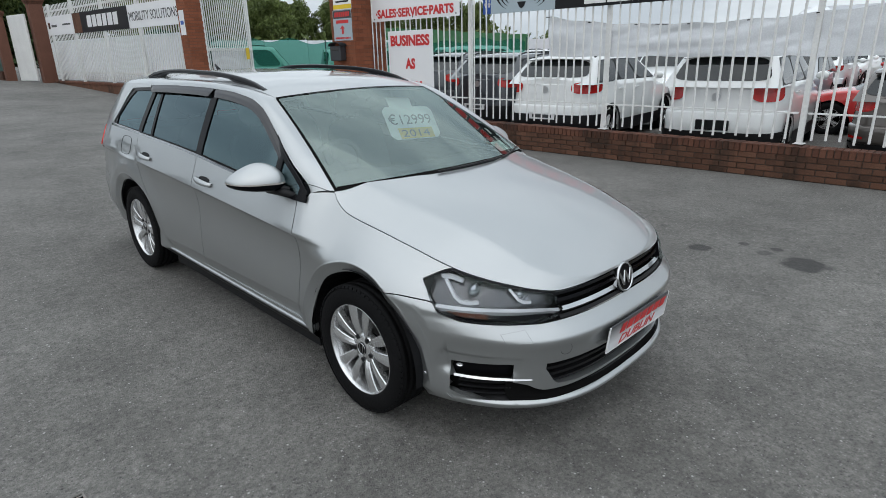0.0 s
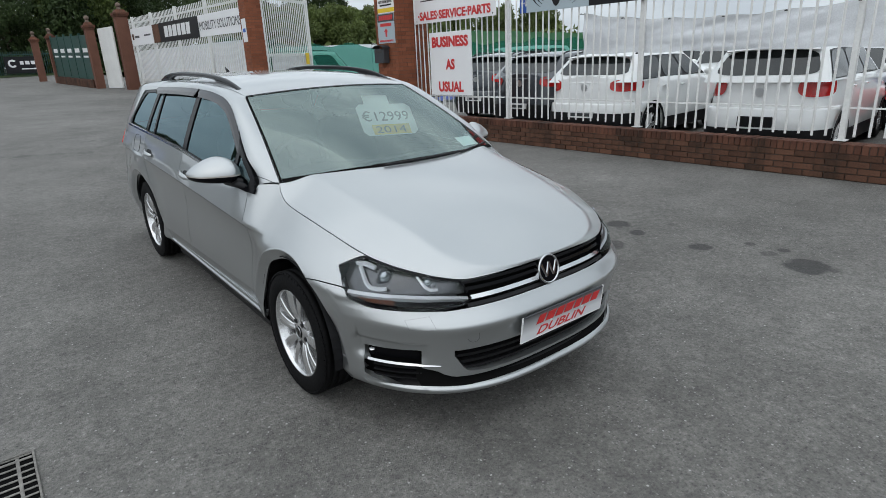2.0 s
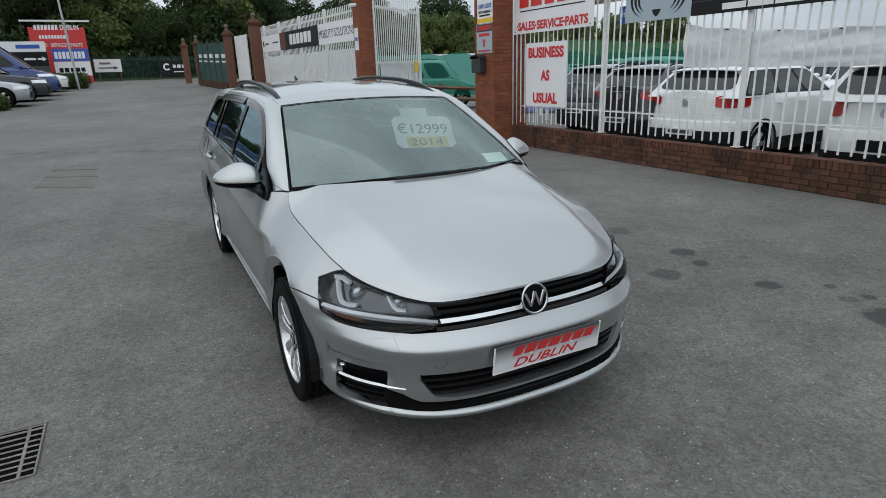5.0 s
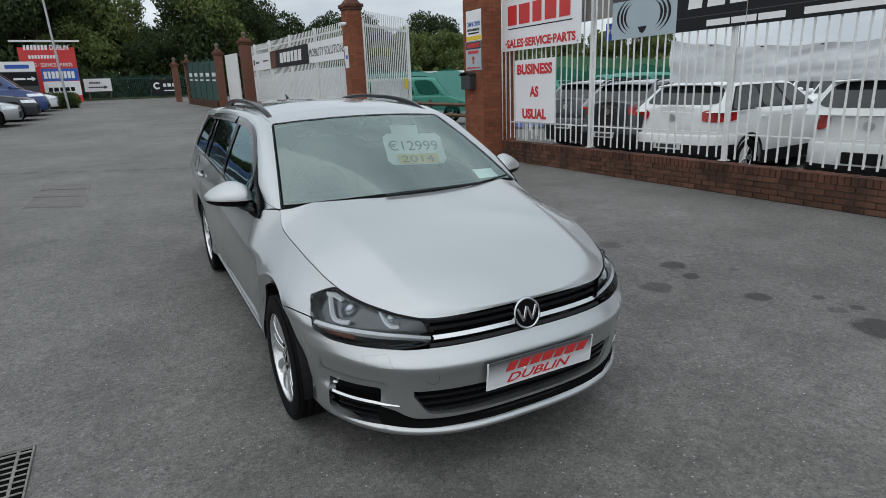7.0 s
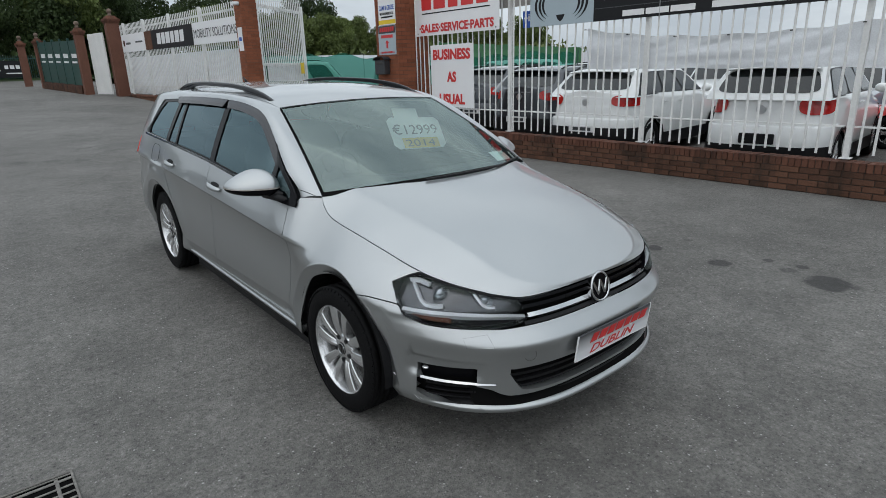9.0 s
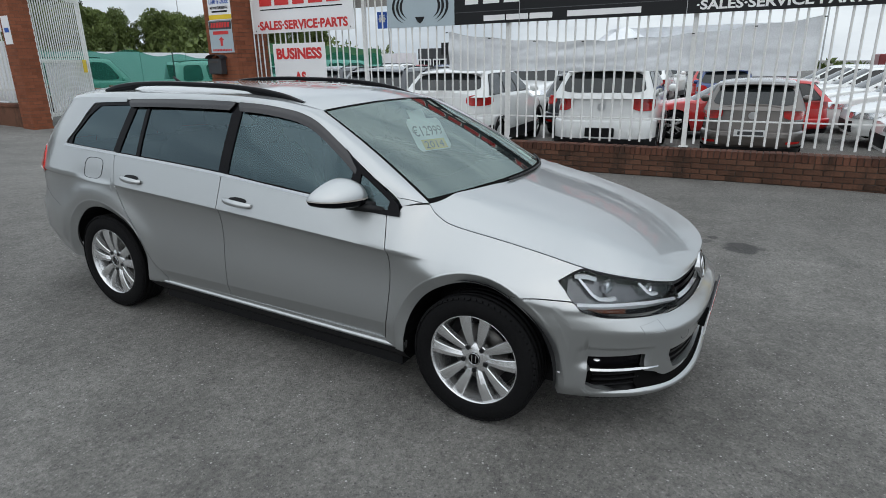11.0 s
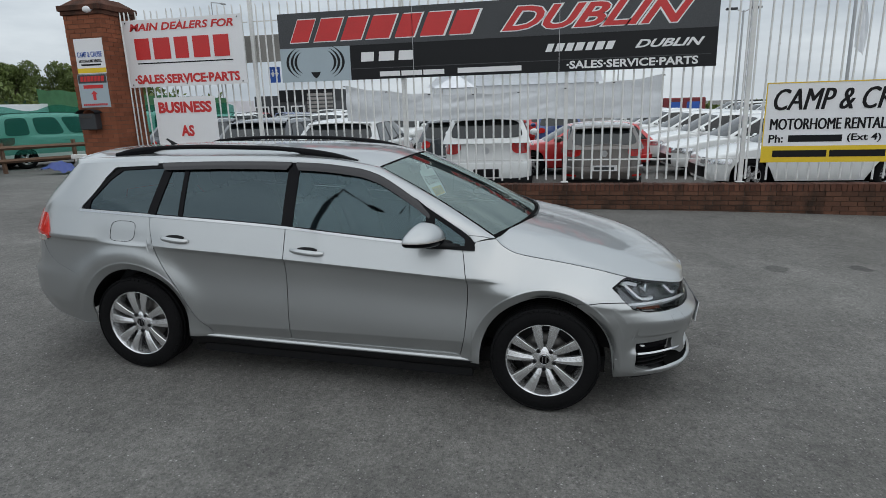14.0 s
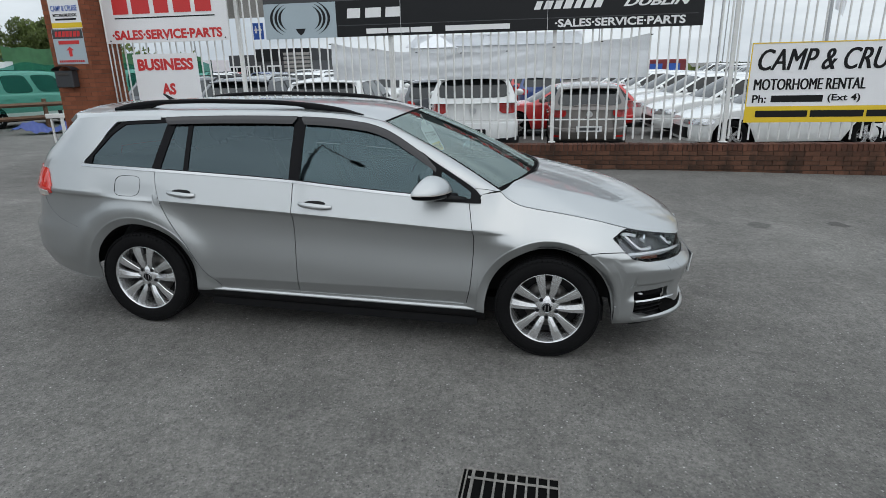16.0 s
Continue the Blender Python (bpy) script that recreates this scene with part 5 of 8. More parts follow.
def build_side(hero, s, bump_top):
    S = M["silver"]
    G = 0.0022

    # outline of the head lamp
    tip, inner = 0.762, 0.218

    def lamp_top(u):
        outline = along([(inner, 0.636), (0.245, 0.676), (0.268, 0.706), (0.29, 0.75), (0.62, 0.80), (0.66, 0.790), (0.70, 0.778), (tip, 0.746)], u)
        return min(outline, along(HOOD_Z, x_of(u, 0.75)) - 0.0045)

    def lamp_low(u):
        return along([(inner, 0.628), (0.25, 0.611), (0.335, 0.604), (0.556, 0.618), (0.60, 0.621), (0.645, 0.635), (0.67, 0.642), (0.715, 0.680), (tip, 0.743)], u)

    # front wing
    def wing_low(u):
        x = x_of(u, 0.6)
        if x > 0.165:
            return bump_top(u) + 2 * G
        a = arch_z(x, 0) if abs(x) < ARCH_R else None
        return a if a else 0.262

    def wing_top(u):
        if u < 0.7625:
            return along([(0.7105, 0.682), (0.722, 0.692), (0.7625, 0.746)], u)
        return along(HOOD_Z, x_of(u, 0.75)) - 0.0025

    def wing_breaks(u):
        a, b = wing_low(u), wing_top(u)
        if u < 0.7625:
            b = max(a + 0.0008, b)
            return [a, (a + b) / 2, b, lamp_top(u) + 0.003, max(lamp_top(u) + 0.0035, along(HOOD_Z, x_of(u, 0.75)) - 0.003)]
        x = x_of(u, 0.6)
        edge, mid = lip_z(x), crease(x)
        if edge is None:
            edge = a + 0.03 if a < 0.3 else a + (b - a) * 0.1
        edge = max(edge, a + 0.012)
        mid = min(max(mid, edge + 0.03), b - 0.03)
        side = [a, edge - 0.004, edge + 0.007, mid, b]
        if x < 0.24:
            return side
        tip_z = max(a + 0.01, min(0.746, b - 0.03))
        w = smooth_step(0.24, 0.29, x)
        return [p + (q - p) * w for p, q in zip(side, [a, (a + tip_z) / 2, tip_z, tip_z + 0.004, b])]

    WING_ROWS = (9, 3, 24, 14)

    def shut_x(z):
        return along([(0.262, -0.494), (0.294, -0.486), (0.46, -0.455), (0.706, -0.444), (0.84, -0.464), (0.945, -0.486), (0.99, -0.5)], z)

    stations = [0.665, 0.675, 0.69, 0.70, 0.7112, 0.718, 0.73, 0.745, 0.7622, 0.7628] + spread(0.77, u_of(0.17, 0.6), 28) + [u_of(x, 0.6) for x in spread(0.16, -0.3695, 50)] + [u_of(-0.3705), u_of(-0.374)] + [u_of(x) for x in spread(-0.38, -0.44, 12)]
    bm = bmesh.new()
    columns(bm, stations, wing_breaks, WING_ROWS, s, 0, lambda u, k: (u < 0.7625 and k == 2) or (u < 0.7112 and k < 2))
    # flange towards the door follows its curved edge
    rows = []
    zs = wing_breaks(u_of(-0.44))
    levels = [zs[k] + (zs[k + 1] - zs[k]) * i / n for k, n in enumerate(WING_ROWS) for i in range(n)] + [zs[4]]
    for z in levels:
        rows.append([bm.verts.new(skin(u_of(-0.44 + (shut_x(z) + G + 0.44) * w), z, s)) for w in (0, 0.5, 1)])
    for a, b in zip(rows, rows[1:]):
        for j in range(2):
            f = (a[j], a[j + 1], b[j + 1], b[j])
            bm.faces.new(f if s > 0 else f[::-1])
    car_panel("front_wing", bm, S, hero, "silver front wing")

    # doors
    def door(name, lead, trail, handle):
        bm = bmesh.new()
        vs = [0, 0.03, 0.05] + spread(0.06, 0.14, 16) + spread(0.16, 0.56, 10) + [0.585, 0.6, 0.603] + spread(0.65, 1, 9)
        rows = []
        for v in vs:
            line = []
            for w in spread(0, 1, 30):
                z = 0.30 + v * 0.70
                for _ in range(6):
                    x = lead(z) + (trail(z) - lead(z)) * w
                    zc, zb = crease(x), along(BELT, x) - 0.004
                    z = 0.304 + (zc - 0.304) * v / 0.6 if v <= 0.6 else zc + (zb - zc) * (v - 0.6) / 0.4
                line.append(bm.verts.new(skin(u_of(x), z, s)))
            rows.append(line)
        for a, b in zip(rows, rows[1:]):
            for j in range(len(a) - 1):
                f = (a[j], a[j + 1], b[j + 1], b[j])
                bm.faces.new(f if s > 0 else f[::-1])
        ob = car_panel(name, bm, S, hero, "silver door")
        # handle: dished recess, grip
        x0, x1, zh = handle
        bm = bmesh.new()
        cx = (x0 + x1) / 2
        sheet(bm, lambda a, r: skin(u_of(cx + 0.066 * r * math.cos(a)), zh - 0.001 + 0.0145 * r * math.sin(a), s, 0.0016), spread(0, 2 * math.pi, 20), spread(0, 1, 3))
        part("handle_dish", bm, M["trim_black"], ob, "", True)
        bm = bmesh.new()
        us = spread(u_of(x1), u_of(x0), 12)

        def grip(u, a):
            t = (u - us[0]) / (us[-1] - us[0])
            fat = 0.4 + 0.6 * max(0.0, math.sin(math.pi * min(0.97, max(0.03, t)))) ** 0.45
            z = zh - 0.012 + 0.024 * (x_of(u) < cx) * 0 + 0.0155 * fat * math.sin(a) - 0.012 * (t - 0.5) * -1
            return skin(u, z, s, 0.006 + 0.022 * max(0.0, math.sin(math.pi * t)) ** 0.5 + 0.008 * fat * math.cos(a))
        sheet(bm, grip, us, spread(0, 2 * math.pi, 10))
        bmesh.ops.recalc_face_normals(bm, faces=bm.faces[:])
        part("handle", bm, S, ob, "", True)
        return ob

    b_shut = lambda z: along([(0.3, -1.549), (0.6, -1.555), (1.0, -1.561)], z)
    r_shut = lambda z: along([(0.30, -2.085), (0.323, -2.10), (0.40, -2.189), (0.567, -2.287), (0.783, -2.415), (0.96, -2.475), (1.05, -2.486)], z)
    door("front_door", lambda z: shut_x(z) - G, lambda z: b_shut(z) + G, (-1.515, -1.305, 0.888))
    door("rear_door", lambda z: b_shut(z) - G, lambda z: r_shut(z) + G, (-2.385, -2.195, 0.917))

    # rear quarter with the load-bay window
    def q_shut_z(x):
        return along([(-2.486, 1.05), (-2.475, 0.96), (-2.415, 0.783), (-2.287, 0.567), (-2.189, 0.40), (-2.10, 0.323), (-2.085, 0.30)], x)

    def win_hi(x):
        return min(along(WINDOW_TOP, x) - 0.012, along([(-3.02, 1.06), (-2.98, 1.10), (-2.80, 1.31), (-2.77, 1.34)], x))

    def q_low(u):
        x = x_of(u, 0.4)
        a = arch_z(x, AXLE_R)
        if a:
            return a
        return 0.27 if x > AXLE_R else along([(-3.7, 0.43), (-3.45, 0.355), (-3.2, 0.300), (-2.975, 0.285)], x)

    def q_front(u):
        x = x_of(u)
        top = q_shut_z(x) - 2 * G
        lo = min(q_low(u), top - 0.002)
        edge = lip_z(x)
        if edge is None or not lo + 0.008 < edge < top - 0.012:
            return [lo, lo + (top - lo) * 0.3, lo + (top - lo) * 0.4, top]
        return [lo, edge - 0.004, edge + 0.007, top]

    bm = bmesh.new()
    columns(bm, [u_of(x) for x in [-2.09, -2.12, -2.16, -2.2, -2.235, -2.2495, -2.2515, -2.254] + spread(-2.26, -2.487, 24)], q_front, [8, 3, 18], s)

    def q_breaks(u):
        x = x_of(u, 0.9)
        lo = q_low(u)
        zb = along(BELT, x) + 0.012
        top = quarter_top(x_of(u, 1.335))
        zc = crease(max(x, -3.3))
        hi = max(zb + 0.004, win_hi(x)) if x > -3.015 else zb + 0.004 + (top - zb) * 0.1
        edge = lip_z(x)
        if edge is None or edge < lo + 0.02:
            edge = lo + 0.05
        edge = min(edge, zc - 0.035)
        return [lo, edge - 0.004, edge + 0.007, zc - 0.02, zc, zb, hi, top]

    xs = spread(-2.487, -2.9735, 50) + [-2.9745, -2.9765, -2.99, -3.015]
    us = [u_of(x) for x in xs] + spread(u_of(-3.016), 4.75, 30)[1:]
    columns(bm, us, q_breaks, [9, 3, 18, 3, 8, 8, 6], s, 0, lambda u, k: k == 5 and -3.014 < x_of(u, 0.9))
    car_panel("rear_quarter", bm, S, hero, "silver rear quarter panel")

    # sill: bright ledge and dark skirt
    bm = bmesh.new()
    us = [u_of(x) for x in spread(-0.372, -2.265, 40)]
    prof = [(0.304, 0.858), (0.290, 0.857), (0.287, 0.858), (0.283, 0.864), (0.280, 0.866), (0.268, 0.866), (0.260, 0.858)]
    sheet(bm, lambda x, k: (x, s * prof[k][1], prof[k][0]), spread(-0.374, -2.25, 30), list(range(7)))
    bmesh.ops.recalc_face_normals(bm, faces=bm.faces[:])
    if sum(f.normal.y for f in bm.faces) * s < 0:
        bmesh.ops.reverse_faces(bm, faces=bm.faces[:])
    car_panel("sill", bm, S, hero, "silver sill", 0.03)
    bm = bmesh.new()
    sheet(bm, lambda x, v: (x, s * (0.868 - 0.10 * v ** 1.5), 0.272 - 0.10 * v), spread(-0.37, -2.268, 20), spread(0, 1, 4))
    part("side_skirt", bm, M["trim_black"], hero, "", True)
    # dark shell behind the gaps
    bm = bmesh.new()
    columns(bm, [u_of(x) for x in spread(-0.37, -2.26, 40)], lambda u: [0.27, along(BELT, x_of(u)) - 0.01], [10], s, -0.02)
    columns(bm, [u_of(x) for x in spread(0.44, -0.37, 30)], lambda u: [max(0.60, (arch_z(x_of(u), 0) or 0.6) + 0.01), along(HOOD_Z, x_of(u, 0.75)) - 0.02], [8], s, -0.02)
    part("shell", bm, M["gap"], hero)
    bm = bmesh.new()
    strip(bm, [u_of(x) for x in spread(-0.50, -3.03, 70)], lambda u: along(BELT, x_of(u)) - 0.004, lambda u: along(BELT, x_of(u)) + 0.011, s, 0.007)
    car_panel("waist_strip", bm, M["chrome"], hero, "bright chrome waist strip", 0.012)

    # window band: black pillars and seals set in, panes between them
    def top_of(x):
        return along(WINDOW_TOP, x) + 0.004 + 0.008 * smooth_step(-0.65, -0.9, x)

    panes = [("front_side_window", -0.705, -1.522, "side_glass"), ("rear_side_window", -1.592, -2.262, "rear_glass"), ("rear_small_window", -2.292, -2.455, "rear_glass"), ("load_bay_window", -2.512, -2.955, "rear_glass")]

    def lean(bm):
        """The rearmost post leans forwards towards the roof."""
        for v in bm.verts:
            w = smooth_step(-2.30, -2.43, v.co.x) * smooth_step(-3.0, -2.72, v.co.x)
            v.co.x += 0.085 * w * max(0.0, (v.co.z - along(BELT, v.co.x)) / 0.32)
        return bm

    def pane_hole(x):
        for k, (_, a, b, _) in enumerate(panes):
            if b < x < a:
                return k
        return None

    xs = sorted(set([a for _, a, _, _ in panes] + [b for _, _, b, _ in panes] + [-0.412, -0.415, -0.419] + spread(-0.425, -0.69, 28) + spread(-0.70, -3.01, 84)), reverse=True)

    def band_breaks(u):
        x = x_of(u)
        lo, hi = along(BELT, x) - 0.01, max(along(BELT, x) + 0.012, top_of(x) - 0.004)
        if x < -2.5:
            hi = max(lo + 0.02, min(hi, win_hi(x) + 0.02))
        rim = along([(-2.5, 0.026), (-1.0, 0.022), (-0.7, 0.014)], x)
        return [lo, lo + min(0.022, (hi - lo) * 0.28), hi - min(rim + 0.010, (hi - lo) * 0.35), hi]

    tri = (-0.472, -0.655)
    bm = bmesh.new()
    columns(bm, [u_of(x) for x in xs], band_breaks, [1, 6, 2], s, lambda z, u: -0.006 + 0.020 * smooth_step(-0.85, -0.65, x_of(u)), lambda u, k: k == 1 and (pane_hole(x_of(u)) is not None or tri[1] < x_of(u) < tri[0]))
    band = part("window_frame", close(lean(bm), 0.012), M["gloss_black"], hero, "gloss black window surround", True)
    for name, a, b, g in panes + [("corner_window", tri[0], tri[1], "side_glass")]:
        bm = bmesh.new()
        columns(bm, [u_of(x) for x in spread(a + 0.01, b - 0.01, 18)], lambda u: band_breaks(u)[1:3], [6], s, lambda z, u: -0.0125 + 0.020 * smooth_step(-0.85, -0.65, x_of(u)))
        ob = part(name, lean(bm), M[g], band, "tinted window pane", True)
        ob.visible_shadow = False
    # wind deflectors
    for a, b in ((-0.665, -1.545), (-1.575, -2.45)):
        bm = bmesh.new()
        us = [u_of(x) for x in spread(a, b, 36)]

        def fin(x):
            return smooth_step(a, a - 0.02, x) * smooth_step(b, b + 0.012, x)
        columns(bm, us, lambda u: [top_of(x_of(u)) - 0.022 - 0.032 * fin(x_of(u)), top_of(x_of(u)) - 0.022 - 0.012 * fin(x_of(u)), top_of(x_of(u)) - 0.009], [4, 4], s, lambda z, u: 0.004 + 0.009 * smooth_step(0.0, 0.024, top_of(x_of(u)) - 0.009 - z))
        car_panel("wind_deflector", bm, M["visor"], hero, "dark smoked wind deflector over a door window", 0.006)
    # fuel flap gap
    if s < 0:
        bm = bmesh.new()
        pts = []
        for i in range(36):
            a = 2 * math.pi * i / 36
            c, q = math.cos(a), math.sin(a)
            px = -2.668 + 0.088 * math.copysign(abs(c) ** 0.55, c) + 0.008 * q
            pz = 0.936 + 0.062 * math.copysign(abs(q) ** 0.55, q)
            pts.append(skin(u_of(px), pz, s, 0.0005))
        for p, q in zip(pts, pts[1:] + pts[:1]):
            tube(bm, p, q, 0.0017, sides=4, caps=False)
        part("fuel_flap_gap", bm, M["gap"], hero)
    # tail lamp wrapping the corner
    bm = bmesh.new()
    u0, u1 = u_of(-3.235, 0.92), u_of(-3.60, 0.92)
    columns(bm, spread(u0, u1, 16), lambda u: [0.862 - 0.03 * smooth_step(u0, u0 + 0.1, u), 0.885, 1.015 - 0.10 * smooth_step(u0 + 0.07, u0, u)], [3, 6], s, 0.006)
    lamp = car_panel("tail_lamp", bm, M["tail_red"], hero, "red tail lamp", 0.02)
    bm = bmesh.new()
    strip(bm, spread(u0 + 0.03, u1, 12), lambda u: 0.848 - 0.012 * smooth_step(u0, u0 + 0.1, u), lambda u: 0.876, s, 0.0085)
    part("clear_band", close(bm, 0.004), M["indicator"], lamp, "clear lower band", True)
    bm = bmesh.new()
    run = [(-3.33, 0.835), (-3.305, 0.79), (-3.26, 0.74), (-3.19, 0.70), (-3.11, 0.672), (-3.035, 0.652)]
    pts = [skin(u_of(px, pz), pz, s, 0.0006) for px, pz in run]
    for p, q in zip(pts, pts[1:]):
        tube(bm, p, q, 0.0009, sides=4, caps=False)
    part("bumper_joint", bm, M["seam"], hero)

    # head lamp: dark bowl, optics, bright guide, amber strip, clear cover
    us = spread(inner, tip, 36)
    lamp = thing("head_lamp")
    lamp.parent = hero
    tagged(lamp, "clear head lamp with bright light guides")
    bm = bmesh.new()
    columns(bm, us, lambda u: [lamp_low(u) - 0.006, lamp_top(u) + 0.004], [8], s, -0.05)
    part("bowl", bm, M["lamp_dark"], lamp, "", True)
    bm = bmesh.new()
    columns(bm, us, lambda u: [lamp_low(u), lamp_low(u) + min(0.004, 0.3 * (lamp_top(u) - lamp_low(u)))], [1], s, 0.0)
    columns(bm, us, lambda u: [lamp_top(u) - min(0.0045, 0.3 * (lamp_top(u) - lamp_low(u))), lamp_top(u)], [1], s, 0.0)
    part("seal", close(bm, 0.05), M["gloss_black"], lamp, "", True)

    def guide(u):
        return along([(inner, 0.630), (0.235, 0.634), (0.338, 0.651), (0.505, 0.662), (0.68, 0.664)], u)
    bm = bmesh.new()
    us2 = spread(inner + 0.01, 0.69, 26)
    strip(bm, us2, lambda u: guide(u) - 0.005, lambda u: guide(u) + 0.004, s, lambda z, u: -0.006 - 0.9 * (z - guide(u) + 0.006))
    part("light_guide", close(bm, 0.03), M["lamp_white"], lamp, "", True)
    bm = bmesh.new()
    strip(bm, spread(0.50, 0.648, 14), lambda u: lamp_low(u) + 0.008, lambda u: max(lamp_low(u) + 0.010, guide(u) - 0.012), s, -0.02)
    amber = bm
    bm = bmesh.new()
    strip(bm, spread(inner + 0.03, 0.675, 26), lambda u: lamp_low(u) + 0.004, lambda u: max(lamp_low(u) + 0.005, guide(u) - 0.005), s, -0.024)
    part("lower_bezel", bm, M["gloss_black"], lamp, "", True)
    bm = amber
    part("amber_strip", bm, M["amber"], lamp, "", True)
    # two projectors, each in a bright bowl, with angular light bars beside it and a bulb shield between
    for uu, zz, rad in ((0.575, 0.716, 0.036), (0.392, 0.699, 0.026)):
        p = skin(uu, zz, s, -0.040)
        bm = bmesh.new()
        aim = Matrix.Translation(p) @ Vector((1, s * 0.25, 0.05)).to_track_quat("Z", "Y").to_matrix().to_4x4()
        bmesh.ops.create_cone(bm, cap_ends=False, segments=28, radius1=rad * 0.75, radius2=rad * 1.18, depth=0.03, matrix=aim)
        part("reflector", bm, M["reflector"], lamp, "", True)
        bm = bmesh.new()
        bmesh.ops.create_uvsphere(bm, u_segments=20, v_segments=12, radius=1, matrix=aim @ Matrix.Diagonal((rad * 0.85, rad * 0.85, rad * 0.6, 1)))
        part("projector_lens", bm, M["optic"], lamp, "", True)
    for run, r in ((((0.705, 0.757), (0.668, 0.757), (0.628, 0.747)), 0.0085), (((0.690, 0.750), (0.666, 0.722), (0.640, 0.696), (0.612, 0.681), (0.575, 0.678), (0.545, 0.682)), 0.0065), (((0.448, 0.729), (0.425, 0.709), (0.40, 0.690), (0.375, 0.679), (0.345, 0.678)), 0.0055), (((0.46, 0.735), (0.435, 0.731), (0.405, 0.722)), 0.005)):
        bm = bmesh.new()
        pts = [skin(u, z, s, -0.016) for u, z in run]
        face = [(skin(u, z, s, 0.01) - skin(u, z, s, -0.02)).normalized() for u, z in run]
        ways = [(pts[min(k + 1, len(pts) - 1)] - pts[max(k - 1, 0)]).normalized() for k in range(len(pts))]
        rows = [[bm.verts.new(p + w.cross(f) * (q * r)) for q in (-1, 1)] for p, w, f in zip(pts, ways, face)]
        for a, b in zip(rows, rows[1:]):
            bm.faces.new((a[0], a[1], b[1], b[0]))
        bmesh.ops.recalc_face_normals(bm, faces=bm.faces[:])
        if sum(f.normal.x for f in bm.faces) < 0:
            bmesh.ops.reverse_faces(bm, faces=bm.faces[:])
        close(bm, 0.016)
        part("light_bar", bm, M["lamp_white"], lamp, "", True)
    bm = bmesh.new()
    columns(bm, us, lambda u: [lamp_low(u) + 0.002, lamp_top(u) - 0.002], [8], s, 0.002)
    ob = part("lens_cover", bm, M["lens"], lamp, "", True)
    ob.visible_shadow = False

    # door mirror
    mir = thing("door_mirror")
    mir.parent = hero
    tagged(mir, "silver door mirror with a bright indicator strip")
    mc = Vector((-0.712, s * 0.922, 1.0))

    def shell(lat, lon, grow=0.0):
        x, z = math.cos(lat) * math.cos(lon), math.sin(lat)
        ey = 0.122
        cl = max(0.0, math.cos(lat)) ** (1.15 if z > 0 else 0.35)
        cx, cy = math.cos(lon), math.sin(lon)
        px = math.copysign(abs(cx) ** 0.8, cx) * cl * (0.115 if x > 0 else 0.04)
        py = math.copysign(abs(cy) ** 0.75, cy) * cl * ey
        pz = math.copysign(abs(z) ** (1.1 if z > 0 else 0.8), z) * (0.086 * (1.0 - 0.34 * py / ey) if z > 0 else 0.044 * (1.0 - 0.25 * py / ey))
        px -= 0.05 * py / ey
        k = 1 + grow
        return mc + Vector((px * k, s * py * k, pz * k))
    bm = bmesh.new()
    sheet(bm, lambda a, b: shell(a, b), spread(0.03, math.pi / 2, 12), spread(0, 2 * math.pi, 36))
    bmesh.ops.remove_doubles(bm, verts=bm.verts[:], dist=0.0005)
    bmesh.ops.recalc_face_normals(bm, faces=bm.faces[:])
    part("cap", bm, S, mir, "silver mirror cap", True)
    bm = bmesh.new()
    sheet(bm, lambda a, b: shell(a, b, -0.01), spread(-math.pi / 2, -0.04, 10), spread(0, 2 * math.pi, 36))
    bmesh.ops.remove_doubles(bm, verts=bm.verts[:], dist=0.0005)
    bmesh.ops.recalc_face_normals(bm, faces=bm.faces[:])
    part("lower_housing", bm, M["gloss_black"], mir, "", True)
    bm = bmesh.new()
    sheet(bm, lambda a, b: shell(a, b, 0.012), spread(-0.07, 0.03, 3), spread(-1.3, 2.2, 30))
    bmesh.ops.recalc_face_normals(bm, faces=bm.faces[:])
    part("indicator", bm, M["indicator"], mir, "bright indicator strip", True)
    bm = bmesh.new()
    tube(bm, mc + Vector((0.03, -s * 0.06, -0.042)), Vector((-0.50, s * 0.82, 0.943)), 0.026, 0.016, 12)
    tube(bm, mc + Vector((0.03, -s * 0.06, -0.03)), Vector((-0.55, s * 0.815, 0.965)), 0.02, 0.014, 12)
    part("arm", bm, M["trim_black"], mir, "", True)
    bm = bmesh.new()
    bmesh.ops.create_uvsphere(bm, u_segments=18, v_segments=10, radius=1, matrix=Matrix.Translation(mc + Vector((-0.025, 0, 0.01))) @ Matrix.Rotation(s * radians(-18), 4, "Z") @ Matrix.Diagonal((0.014, 0.09, 0.05, 1)))
    part("mirror_glass", bm, M["chrome"], mir, "", True)


def screen_point(q, t):
    """The windscreen: q across from -1 to 1, t from the cowl to the roof."""
    a = Vector((-0.115 - 0.195 * q * q, 0.722 * q, 1.018 - 0.035 * q * q))
    b = Vector((-1.0 - 0.05 * q * q, 0.563 * q, 1.378 - 0.026 * q * q))
    p = a + (b - a) * t
    return p + Vector((0.42, 0, 0.9)) * 0.022 * math.sin(math.pi * t) * (1 - 0.3 * q * q)


